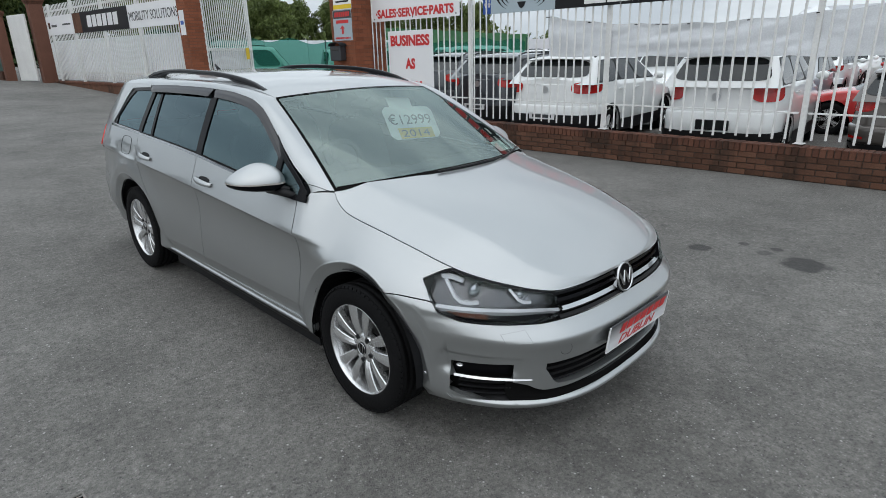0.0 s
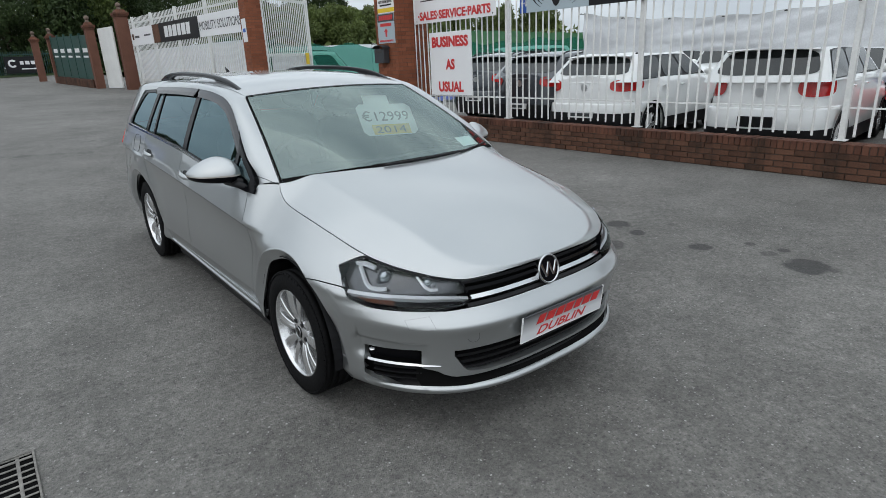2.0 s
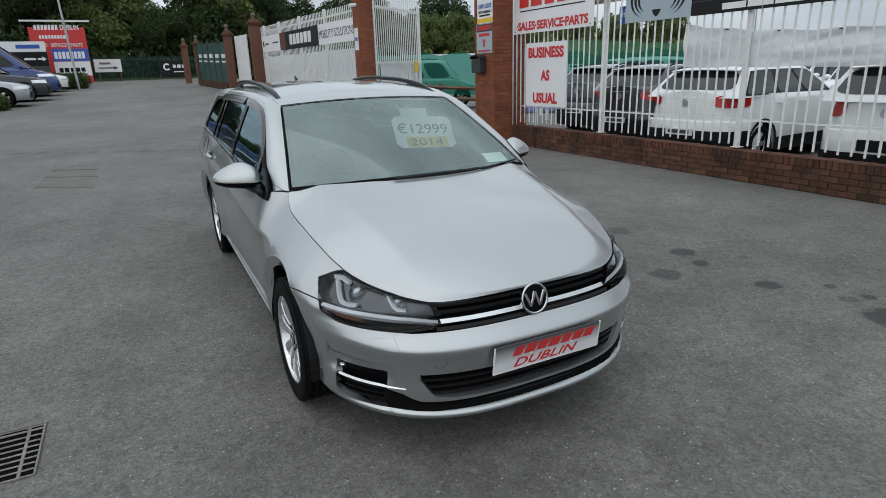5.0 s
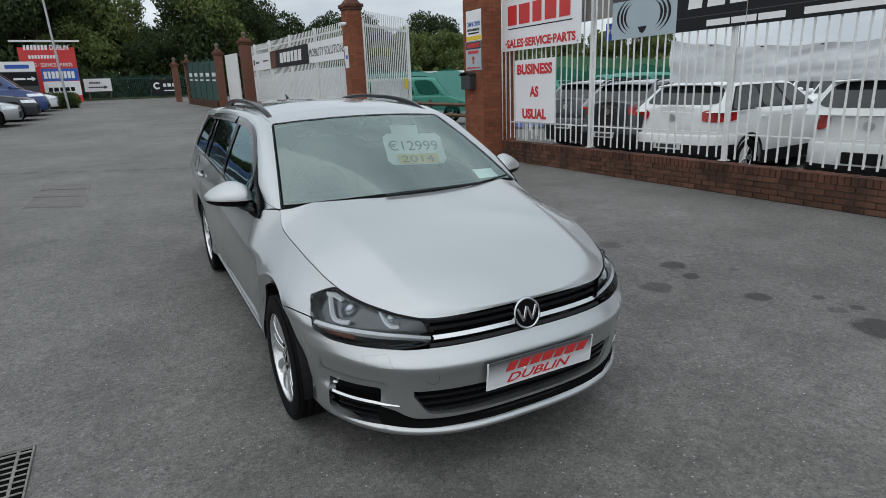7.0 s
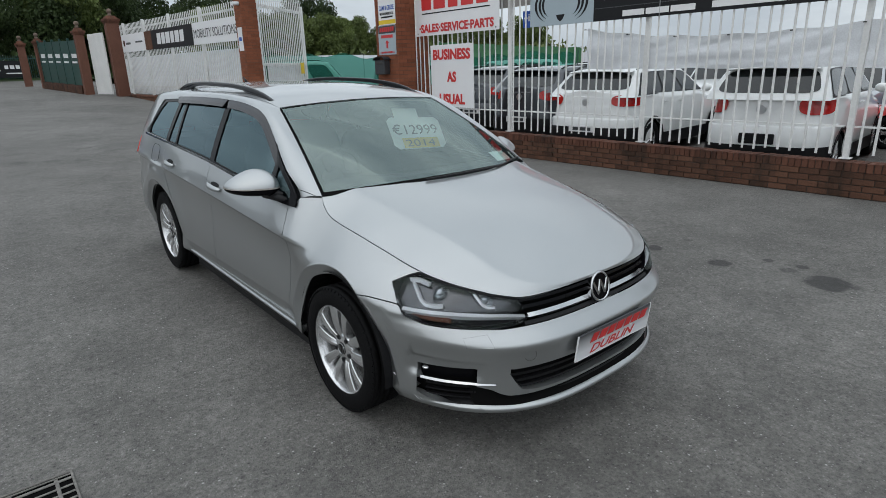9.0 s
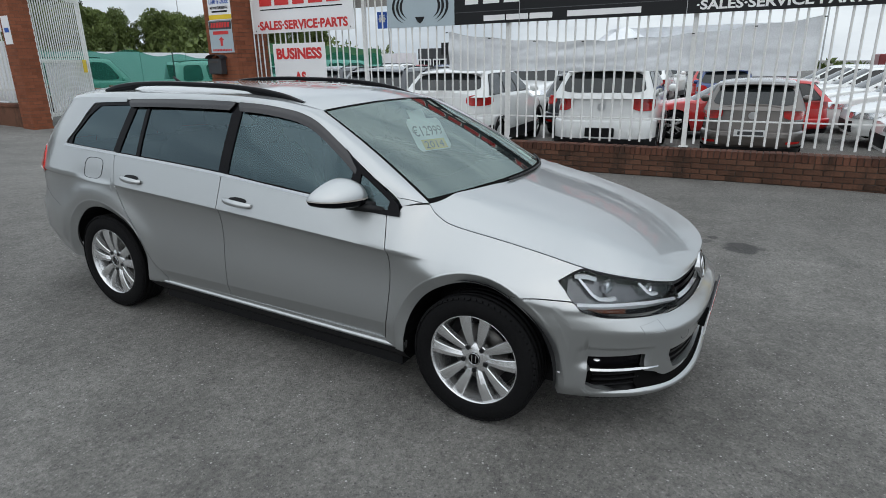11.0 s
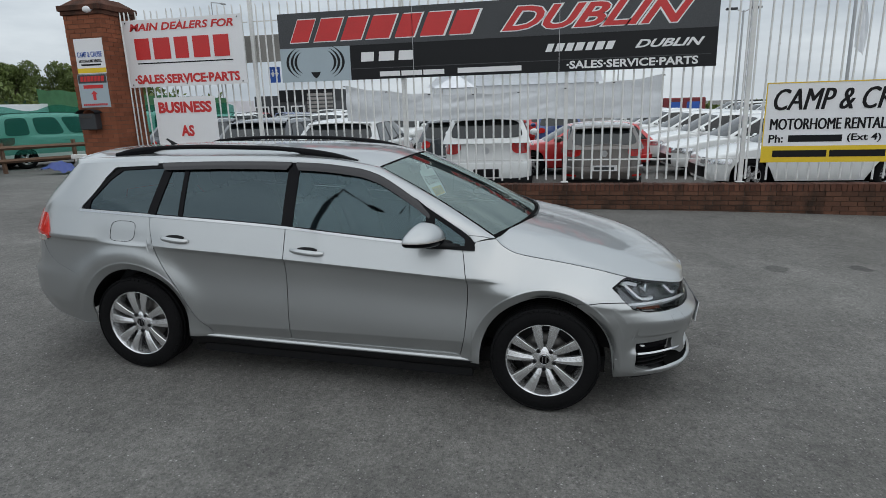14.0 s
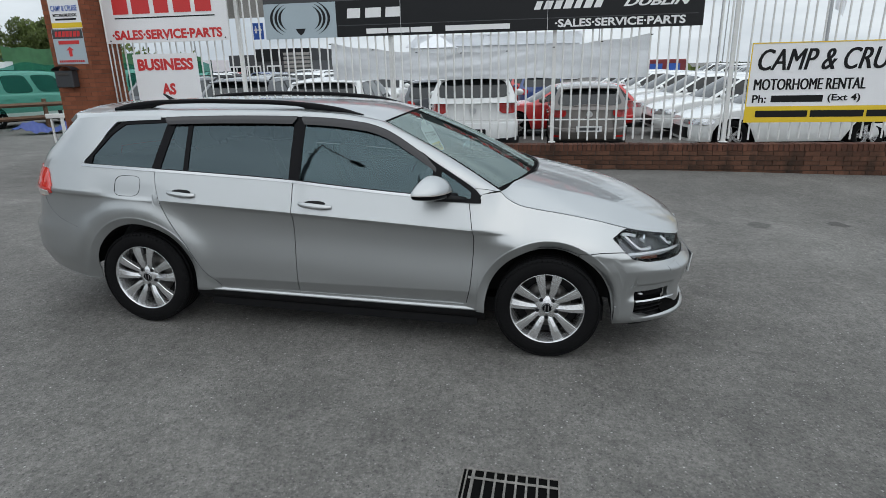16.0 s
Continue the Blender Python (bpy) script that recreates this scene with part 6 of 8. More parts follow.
def build_top(hero):
    S = M["silver"]
    bm = bmesh.new()
    sheet(bm, lambda q, t: screen_point(q, t), spread(-1, 1, 36), spread(0, 1, 18))
    bmesh.ops.recalc_face_normals(bm, faces=bm.faces[:])
    ob = part("windscreen", bm, M["screen_glass"], hero, "clear windscreen", True)
    ob.visible_shadow = False
    bm = bmesh.new()
    inner = lambda q, t: screen_point(q, t) - Vector((0.42, 0, 0.9)) * 0.004
    for q0, q1, t0, t1 in ((-1, -0.955, 0, 1), (0.955, 1, 0, 1), (-1, 1, 0, 0.07), (-1, 1, 0.96, 1)):
        sheet(bm, inner, spread(q0, q1, 30 if q1 - q0 > 0.5 else 2), spread(t0, t1, 20 if t1 - t0 > 0.5 else 2))
    part("screen_border", bm, M["trim_black"], hero, "black printed windscreen border", True)

    outer = lambda q, t: screen_point(q, t) + Vector((0.42, 0, 0.9)) * 0.003
    for q0, q1, t0, t1 in ((-1, -0.987, 0, 1), (0.987, 1, 0, 1), (-0.985, 0.985, 0, 0.03), (-0.985, 0.985, 0.988, 1.0)):
        bm = bmesh.new()
        sheet(bm, outer, spread(q0, q1, 30 if q1 - q0 > 0.5 else 2), spread(t0, t1, 20 if t1 - t0 > 0.5 else 2))
        part("screen_seal", bm, M["gap"], hero, "black windscreen seal", True)

    # pillar and roof rail panel on each side, then the roof
    def rail_pair(x):
        """Window-top line and roof edge at the station x."""
        if x < -2.489:
            q = skin(u_of(x, quarter_top(x)), quarter_top(x), 1)
            xb = -1.05 + (x + 1.16) * (2.4 / 2.29)
            return q, Vector((xb, along(ROOF_Y, xb), along(ROOF_Z, xb)))
        z = along(WINDOW_TOP, x)
        a = Vector((x, HALF - side_in(x, z) if x < -0.6 else HALF - side_in(-0.6001, z) - 0.035 * smooth_step(-0.6, -0.42, x), z))
        if x > -1.16:
            t = min(1, max(0, (x + 0.42) / (-1.16 + 0.42)))
            q = screen_point(1, t)
            return a, Vector((q.x, q.y + 0.006, q.z + 0.002))
        xb = -1.05 + (x + 1.16) * (2.4 / 2.29)
        return a, Vector((xb, along(ROOF_Y, xb), along(ROOF_Z, xb)))

    for s in (-1, 1):
        bm = bmesh.new()

        def cant(x, w):
            a, b = rail_pair(x)
            p = a + (b - a) * w
            bulge = math.sin(math.pi * w) * (0.018 if x < -0.6 else 0.012)
            nrm = Vector((0.25 if x > -1.2 else 0, 0.75, 0.65)).normalized()
            p = p + nrm * bulge
            return (p.x, s * p.y, p.z)
        xs = [-0.421, -0.445, -0.47, -0.50, -0.54] + spread(-0.58, -1.16, 22) + spread(-1.2, -2.48, 34) + spread(-2.50, -3.22, 22)
        sheet(bm, cant, xs, spread(0, 1, 8))
        bmesh.ops.recalc_face_normals(bm, faces=bm.faces[:])
        if sum(f.normal.z for f in bm.faces) < 0:
            bmesh.ops.reverse_faces(bm, faces=bm.faces[:])
        car_panel("roof_side", bm, S, hero, "silver pillar and roof side", 0.01)
        bm = bmesh.new()
        pts = [Vector(cant(-0.458 + 0.05 * w, w)) for w in spread(0.02, 0.95, 8)]
        for p, q in zip(pts, pts[1:]):
            tube(bm, p, q, 0.0016, sides=4, caps=False)
        part("pillar_joint", bm, M["gap"], hero)

    bm = bmesh.new()

    def roof(x, q):
        if x > -1.3:
            e = screen_point(q, 1.0)
            y, z = along(ROOF_Y, -1.3), along(ROOF_Z, -1.3)
            w = (x + 1.3) / 0.3
            base = Vector((-1.3, y * q, z + 0.045 * (1 - abs(q) ** 2.4)))
            p = base + (e - base) * w
            p.z += 0.010 * math.sin(math.pi * w) * (1 - 0.5 * q * q)
            return p
        y, z = along(ROOF_Y, x), along(ROOF_Z, x)
        return Vector((x, y * q, z + 0.045 * (1 - abs(q) ** 2.4)))
    sheet(bm, roof, spread(-1.0, -1.3, 8) + spread(-1.36, -3.215, 40), spread(-1, 1, 30))
    bmesh.ops.recalc_face_normals(bm, faces=bm.faces[:])
    if sum(f.normal.z for f in bm.faces) < 0:
        bmesh.ops.reverse_faces(bm, faces=bm.faces[:])
    car_panel("roof", bm, S, hero, "silver roof", 0.01)
    bm = bmesh.new()
    sheet(bm, lambda x, q: (x, 0.535 * q, along(ROOF_Z, x) + 0.043 * (1 - abs(q) ** 2.4) + 0.004 - 0.05 * smooth_step(-3.22, -3.30, x)), spread(-3.19, -3.29, 6), spread(-1, 1, 24))
    bmesh.ops.recalc_face_normals(bm, faces=bm.faces[:])
    if sum(f.normal.z for f in bm.faces) < 0:
        bmesh.ops.reverse_faces(bm, faces=bm.faces[:])
    part("roof_spoiler", close(bm, 0.03), S, hero, "", True)
    # roof rails
    for s in (-1, 1):
        bm = bmesh.new()
        keys = [(-2.93, 1.392), (-2.80, 1.425), (-2.6, 1.447), (-2.2, 1.463), (-1.85, 1.464), (-1.55, 1.452), (-1.35, 1.428), (-1.19, 1.388)]

        def bar(x, a):
            top = along(keys, x)
            under = along(ROOF_Z, x) + 0.006
            foot = max(smooth_step(-2.55, -2.75, x), smooth_step(-1.62, -1.5, x))
            low = (top - 0.03) + (under - 0.012 - (top - 0.03)) * foot
            low = min(low, top - 0.004)
            y0 = 0.532 + 0.01 * math.sin((x + 2) * 1.2)
            c, q = math.cos(a), math.sin(a)
            return (x, s * (y0 + 0.018 * math.copysign(abs(c) ** 0.6, c)), (top + low) / 2 + (top - low) / 2 * math.copysign(abs(q) ** 0.7, q))
        sheet(bm, bar, spread(-1.19, -2.93, 60), spread(0, 2 * math.pi, 12))
        bmesh.ops.recalc_face_normals(bm, faces=bm.faces[:])
        part("roof_rail", bm, M["gloss_black"], hero, "black roof rail", True)
    bm = bmesh.new()
    tube(bm, (-2.85, 0, 1.405), (-2.93, 0, 1.455), 0.018, 0.006, 8)
    part("aerial", bm, M["trim_black"], hero, "short black aerial fin", True)
    # wipers and cowl
    bm = bmesh.new()
    sheet(bm, lambda q, t: (screen_point(q, 0.02) + Vector((0.0 + 0.05 * t, 0, -0.022 - 0.02 * t))), spread(-0.97, 0.97, 30), [0, 1])
    part("cowl", bm, M["gap"], hero, "", True)
    for y0, y1, t0, t1 in ((-0.30, 0.50, 0.0, 0.006), (0.45, 0.94, 0.0, 0.05)):
        bm = bmesh.new()
        pts = [screen_point(y0 + (y1 - y0) * k / 10, t0 + (t1 - t0) * k / 10) + Vector((0.42, 0, 0.9)) * 0.012 for k in range(11)]
        rows = [[bm.verts.new(p + Vector((0.006 * math.cos(a), 0.0, 0.006 * math.sin(a)))) for a in spread(0, 2 * math.pi, 6)] for p in pts]
        for a, b in zip(rows, rows[1:]):
            for j in range(6):
                bm.faces.new((a[j], a[j + 1], b[j + 1], b[j]))
        part("wiper", bm, M["trim_black"], hero, "black wiper blade")


def build_cabin(hero):
    inside = lambda q, t, d: screen_point(q, t) - Vector((0.42, 0, 0.9)) * d
    # price card and documents behind the glass
    card = thing("price_card")
    card.parent = hero
    tagged(card, "white price card with a yellow foot behind the windscreen")

    def upright(y, z, d):
        return Vector((-0.917 - 0.6 * (z - 1.145) - d, y, z - 0.06 * (y - 0.34)))

    def on_glass(y, z, d):
        t = (z - 1.01) / 0.365
        h = 0.722 + (0.563 - 0.722) * t
        return inside(y / h, t, d)
    bm = bmesh.new()
    cut = 0.035

    def card_x(u, v):
        e = cut * (1 - min(1, min(v, 1 - v) / 0.12))
        return (0.125 + e) + (0.56 - e - 0.125 - e) * u
    sheet(bm, lambda u, v: upright(card_x(u, v), 1.045 + 0.195 * v, 0.012), spread(0, 1, 12), spread(0, 1, 16))
    sheet(bm, lambda u, v: upright(0.20 + 0.20 * u, 1.235 + 0.06 * v, 0.013), spread(0, 1, 6), spread(0, 1, 4))
    part("card", bm, M["paper"], card)
    bm = bmesh.new()
    sheet(bm, lambda u, v: upright(0.20 + 0.30 * u, 1.05 + 0.062 * v, 0.0105), spread(0, 1, 10), spread(0, 1, 4))
    part("yellow_panel", bm, M["yellow"], card)
    for text, yc, zc, w, h, mt in (("\u20ac12999", 0.335, 1.165, 0.37, 0.062, "board_grey"), ("2014", 0.345, 1.081, 0.24, 0.042, "board_grey")):
        bm = words(text, h, w, 0, 0.0, 0.0005)
        for v in bm.verts:
            v.co = upright(yc + v.co.x, zc + v.co.z, 0.0095)
        part("lettering", bm, M[mt], card)
    bm = bmesh.new()
    sheet(bm, lambda u, v: on_glass(0.44 + 0.18 * u, 1.032 + 0.045 * v, 0.012), spread(0, 1, 6), spread(0, 1, 3))
    part("document", bm, M["paper"], hero, "small white paper behind the windscreen")
    bm = bmesh.new()
    sheet(bm, lambda u, v: inside(-0.02 + 0.1 * u + 0.02 * v * (0.5 - u), 0.83 + 0.15 * v, 0.006), spread(0, 1, 4), spread(0, 1, 4))
    part("sensor_mount", bm, M["trim_black"], hero, "black sensor mount behind the windscreen")
    # dashboard
    bm = bmesh.new()
    sheet(bm, lambda y, t: (-0.22 - 0.30 * (y / 0.72) ** 2 * 0.4 - 0.50 * t, y, 0.985 - 0.02 * (y / 0.7) ** 2 - 0.03 * t - 0.22 * smooth_step(0.75, 1.0, t) + 0.03 * math.exp(-((y + 0.36) / 0.2) ** 2) * smooth_step(0.3, 0.6, t)), spread(-0.74, 0.74, 24), spread(0, 1, 16))
    part("dashboard", close(bm, 0.05), M["dash"], hero, "dark grey dashboard", True)
    part("dashboard_front", boxes((-0.95, -0.72, -0.7, 0.7, 0.35, 0.75), bevel=0.03), M["dash"], hero)
    wheel = bmesh.new()
    c = Vector((-0.83, -0.37, 0.955))
    m3 = Matrix.Rotation(radians(-66), 3, "Y")
    ring = [c + m3 @ Vector((0.185 * math.cos(2 * math.pi * i / 32), 0.185 * math.sin(2 * math.pi * i / 32), 0)) for i in range(32)]
    for a, b in zip(ring, ring[1:] + ring[:1]):
        tube(wheel, a, b, 0.015, sides=8, caps=False)
    for a in (0, 120, 240):
        tube(wheel, c, c + m3 @ Vector((0.18 * math.cos(radians(a + 90)), 0.18 * math.sin(radians(a + 90)), 0)), 0.02, sides=6)
    bmesh.ops.create_uvsphere(wheel, u_segments=14, v_segments=8, radius=0.065, matrix=Matrix.Translation(c))
    part("steering_wheel", wheel, M["dash"], hero, "", True)
    bm = bmesh.new()
    bmesh.ops.create_uvsphere(bm, u_segments=16, v_segments=8, radius=1, matrix=Matrix.Translation((-0.98, 0.0, 1.285)) @ Matrix.Diagonal((0.03, 0.115, 0.035, 1)))
    tube(bm, (-0.98, 0, 1.29), inside(0, 0.9, 0.01), 0.012, sides=6)
    part("rear_view_mirror", bm, M["trim_black"], hero, "", True)

    def seat(y, x, wide):
        bm = bmesh.new()

        def slab(a, b, half_w, thick):
            a, b = Vector(a), Vector(b)
            d = (b - a).normalized()
            up = Vector((d.z, 0, -d.x)) * -1
            def f(u, v):
                w = math.cos(2 * math.pi * v)
                h = math.sin(2 * math.pi * v)
                edge = 1 - 0.25 * (2 * u - 1) ** 6
                return a + (b - a) * u + Vector((0, half_w * edge * math.copysign(abs(w) ** 0.5, w), 0)) + up * thick * math.copysign(abs(h) ** 0.6, h) * edge
            sheet(bm, f, spread(0, 1, 10), spread(0, 1, 24))
        slab((x + 0.28, y, 0.52), (x - 0.26, y, 0.47), wide, 0.07)
        slab((x - 0.24, y, 0.50), (x - 0.46, y, 1.10), wide * 0.95, 0.06)
        for f in ([0] if wide < 0.4 else [-0.42, 0, 0.42]):
            bmesh.ops.create_uvsphere(bm, u_segments=14, v_segments=8, radius=1, matrix=Matrix.Translation((x - 0.50, y + f, 1.20)) @ Matrix.Diagonal((0.05, 0.125, 0.085, 1)))
            for q in (-0.05, 0.05):
                tube(bm, (x - 0.46, y + f + q, 1.05), (x - 0.49, y + f + q, 1.16), 0.007, sides=6)
        bmesh.ops.recalc_face_normals(bm, faces=bm.faces[:])
        part("seat" if wide < 0.4 else "rear_bench", bm, M["cloth"], hero, "dark cloth seat", True)
    seat(-0.37, -1.15, 0.25)
    seat(0.37, -1.15, 0.25)
    seat(0.0, -2.0, 0.62)
    part("cabin_floor", boxes((-2.3, -0.45, -0.74, 0.74, 0.28, 0.32), (-3.3, -2.5, -0.62, 0.62, 0.46, 0.95), (-3.36, -3.3, -0.6, 0.6, 0.5, 1.0)), M["cloth"], hero)
    bm = bmesh.new()
    sheet(bm, lambda x, q: (x, along(ROOF_Y, x) * 0.97 * q, along(ROOF_Z, x) - 0.03 + 0.03 * (1 - q * q)), spread(-1.06, -3.2, 16), spread(-1, 1, 8))
    part("headliner", bm, M["concrete"], hero, "pale headliner", True)
    for s in (-1, 1):
        bm = boxes((-2.2, -0.5, s * 0.80 - 0.02, s * 0.80 + 0.02, 0.32, 0.92))
        part("door_card", bm, M["dash"], hero)


build_hero()

# ---- drain and service covers in the tarmac ----
def build_drain():
    z = ground_z(0.112, 2.256)
    d = thing("drain_grate", (0.112, 2.256, z), 0, "worn grey drain grate over a flat black plate", "drain")
    d.matrix_basis = pose(0.112, 2.256, z + 0.006, 1.8, 0, -1)
    part("frame", boxes((-0.232, 0.232, 0.202, 0.210, -0.05, 0.004), (-0.232, 0.232, -0.210, -0.202, -0.05, 0.005), (0.222, 0.232, -0.202, 0.202, -0.05, 0.004), (-0.232, -0.222, -0.202, 0.202, -0.05, 0.004), bevel=0.002), M["grate_steel"], d)
    # flat black plate at ground level stands for the shade below the bars
    part("pit", boxes((-0.222, 0.222, -0.202, 0.202, -0.005, -0.002)), M["shade_black"], d, "flat black plate for the shade below the grate")
    for y, w in ((0.187, 0.0035), (0.159, 0.007), (0.109, 0.005), (0.063, 0.005), (0.019, 0.005), (-0.026, 0.005), (-0.070, 0.005), (-0.115, 0.005), (-0.161, 0.005)):
        part("bar", boxes((-0.222, 0.222, y - w, y + w, -0.001, 0.005), bevel=0.002), M["grate_steel"], d)
    for x in (-0.145, 0.012, 0.169):
        part("cross_bar", boxes((x - 0.007, x + 0.007, -0.202, 0.180, -0.001, 0.0045), bevel=0.002), M["grate_steel"], d)
    for corners in (((-0.32, 8.82), (0.42, 8.43), (0.44, 9.15), (-0.27, 9.50)), ((-0.27, 9.60), (0.44, 9.25), (0.43, 9.82), (-0.21, 10.12)), ((-0.22, 10.20), (0.43, 9.90), (0.46, 10.39), (-0.25, 10.67))):
        c = Vector((sum(x for x, _ in corners) / 4, sum(y for _, y in corners) / 4, 0))
        z = ground_z(c.x, c.y)
        m = thing("service_cover", (c.x, c.y, z), 0, "flat grey service cover set in the tarmac", "cover")

        def slab(grow, top):
            bm = bmesh.new()
            rims = [[bm.verts.new(((x - c.x) * grow, (y - c.y) * grow, ground_z(x, y) - z + h)) for x, y in corners] for h in (-0.02, top)]
            bm.faces.new(rims[1])
            for k in range(4):
                bm.faces.new((rims[0][k], rims[0][(k + 1) % 4], rims[1][(k + 1) % 4], rims[1][k]))
            return bm
        part("frame", slab(1.0, 0.005), M["cover_rim"], m, "worn metal rim")
        part("plate", slab(0.955, 0.009), M["concrete_dark"], m)


M["concrete_dark"] = mat("worn_grey_cover", (0.125, 0.118, 0.110), 0.9, 0, 0.35, 4, 0.4)
M["cover_rim"] = mat("worn_cover_rim", (0.17, 0.16, 0.15), 0.85, 0, 0.4, 5, 0.4)
build_drain()


# ---- parked cars: a hatchback, tall car or van from a few sizes ----
def parked_car(name, label, paint, at, turn, length=4.3, width=1.8, height=1.5, belt=0.93, hood=0.9, screen=(0.72, 0.02), back=(-1.95, -1.55), group="", rails=False, tail_tall=False, cladding=False, plate=True, panes=2, trim_top=None, rear_glass=(0.54, 0.35), lamps=None, dark_plate=False):
    ob = thing(name, (at[0], at[1], ground_z(at[0], at[1])), turn, label, "car" if "van" not in name else "van", group)
    a, b = length / 2, width / 2
    wheel_r = 0.325
    axles = (a - 0.85, -a + 0.85)

    def plan(th, z, off=0.0):
        low = along([(0.2, 0.06), (0.32, 0.015), (0.55, 0.0), (0.8, 0.012), (1.1, 0.05)], z)
        nose = along([(0.2, 0.05), (0.4, 0.0), (0.6, 0.02), (0.8, 0.10), (0.95, 0.22), (1.1, 0.3)], z) if math.cos(th) > 0 else along([(0.2, 0.05), (0.45, 0.0), (0.62, 0.02), (0.95, 0.06), (1.15, 0.1)], z)
        c, s = math.cos(th), math.sin(th)
        return Vector(((a - nose + off) * math.copysign(abs(c) ** 0.42, c), (b - low + off) * math.copysign(abs(s) ** 0.36, s), z))

    def top(x):
        return along([(-a, belt + 0.06), (back[0] + 0.1, belt + 0.05), (screen[0] - 0.2, belt), (screen[0] + 0.2, hood), (a - 0.35, hood - 0.13), (a, hood - 0.24)], x)

    def bottom(x):
        for ax in axles:
            if abs(x - ax) < 0.37:
                return wheel_r + math.sqrt(0.37 ** 2 - (x - ax) ** 2)
        return 0.22

    n = 150
    ths = [2 * math.pi * i / n for i in range(n + 1)]
    bm = bmesh.new()
    rows = []
    for th in ths:
        x0 = plan(th, 0.55).x
        lo, hi = bottom(x0), top(x0)
        rows.append([bm.verts.new(plan(th, lo + (hi - lo) * k / 9)) for k in range(10)])
    for p, q in zip(rows, rows[1:]):
        for j in range(9):
            bm.faces.new((p[j], q[j], q[j + 1], p[j + 1]))
        e0, e1 = p[9].co, q[9].co
        for k in range(4):
            def deck(e, t):
                return Vector((e.x, e.y * (1 - t), e.z + 0.05 * (1 - (1 - t) ** 2)))
            vs = [bm.verts.new(v) for v in (deck(e0, k / 4), deck(e1, k / 4), deck(e1, (k + 1) / 4), deck(e0, (k + 1) / 4))]
            bm.faces.new(vs)
    bmesh.ops.remove_doubles(bm, verts=bm.verts[:], dist=0.002)
    bmesh.ops.dissolve_degenerate(bm, dist=0.001, edges=bm.edges[:])
    bmesh.ops.recalc_face_normals(bm, faces=bm.faces[:])
    part("body", bm, paint, ob, "", True)
    # cabin
    b0, b1 = b - 0.055, b * (0.74 if height < 1.75 else 0.84)
    zb, zr = belt - 0.005, height - 0.055

    def wall(t, v, s, off=0.0):
        x = (back[0] + (screen[0] - back[0]) * t) * (1 - v) + (back[1] + (screen[1] - back[1]) * t) * v
        y = b0 + (b1 - b0) * v ** 1.15
        z = zb + (zr - zb) * v - 0.035 * v * (2 * t - 1) ** 4
        return Vector((x, s * (y + off), z + off * 0.3))

    def end(q, v, rear, off=0.0):
        t = 0 if rear else 1
        e = wall(t, v, 1)
        bulge = (0.10 if rear else 0.16) * (1 - abs(q) ** 2.2)
        sign_ = -1 if rear else 1
        return Vector((e.x + sign_ * (bulge * (1 - 0.4 * v) + off), e.y * q, e.z + 0.035 * v * (1 - q * q)))

    bm = bmesh.new()
    for s in (-1, 1):
        sheet(bm, lambda t, v: wall(t, v, s), spread(0, 1, 18), spread(0, 1, 6))
    for rear in (True, False):
        sheet(bm, lambda q, v: end(q, v, rear), spread(-1, 1, 14), spread(0, 1, 6))

    def lid(t, q):
        e = wall(t, 1, 1)
        x = e.x + (-0.06 * (1 - q * q) if t == 0 else 0.1 * (1 - q * q) if t == 1 else 0)
        return Vector((x, e.y * q, e.z + (0.035 + 0.02 * math.sin(math.pi * t)) * (1 - abs(q) ** 2.5)))
    sheet(bm, lid, spread(0, 1, 18), spread(-1, 1, 14))
    bmesh.ops.remove_doubles(bm, verts=bm.verts[:], dist=0.004)
    bmesh.ops.recalc_face_normals(bm, faces=bm.faces[:])
    part("cabin", bm, paint, ob, "", True)
    cuts = {2: ((0.06, 0.36), (0.39, 0.66), (0.69, 0.95)), 1: ((0.60, 0.93),), 3: ((0.08, 0.30), (0.36, 0.62), (0.67, 0.93))}[panes]

    def rounded(bm, f, ca, cb, ha, hb, soft=0.38):
        """A pane with rounded corners on the surface f(a, b)."""
        def at(r, an):
            c, s_ = math.cos(an), math.sin(an)
            return f(ca + ha * r * math.copysign(abs(c) ** soft, c), cb + hb * r * math.copysign(abs(s_) ** soft, s_))
        sheet(bm, at, (0.001, 0.35, 0.7, 1), spread(0, 2 * math.pi, 32))
        bmesh.ops.recalc_face_normals(bm, faces=bm.faces[:])
        return bm
    for s in (-1, 1):
        if panes == 2:
            bm = bmesh.new()
            sheet(bm, lambda t, v: wall(t, v, s, 0.004), spread(0.05, 0.965, 14), spread(0.05, 0.89, 5))
            bmesh.ops.recalc_face_normals(bm, faces=bm.faces[:])
            part("window_frame", bm, M["trim_black"], ob, "", True)
        for c0, c1 in cuts:
            part("side_window", rounded(bmesh.new(), lambda t, v: wall(t, v, s, 0.009), (c0 + c1) / 2, 0.47, (c1 - c0) / 2, 0.39), M["far_glass"], ob, "", True)
    part("rear_window", rounded(bmesh.new(), lambda q, v: end(q, v, True, 0.008), 0, rear_glass[0], 0.88, rear_glass[1]), M["far_glass"], ob, "", True)
    # roof spoiler over the rear window
    if height < 1.75:
        bm = bmesh.new()
        lip = [(0.97, 0.0), (0.99, 0.10), (0.95, 0.145), (0.925, 0.14), (0.90, 0.01)]
        sheet(bm, lambda q, k: end(q, lip[k][0], True, lip[k][1] * (1 - 0.3 * abs(q) ** 3)), spread(-0.93, 0.93, 14), list(range(5)))
        bmesh.ops.recalc_face_normals(bm, faces=bm.faces[:])
        part("roof_spoiler", bm, paint, ob, "", True)
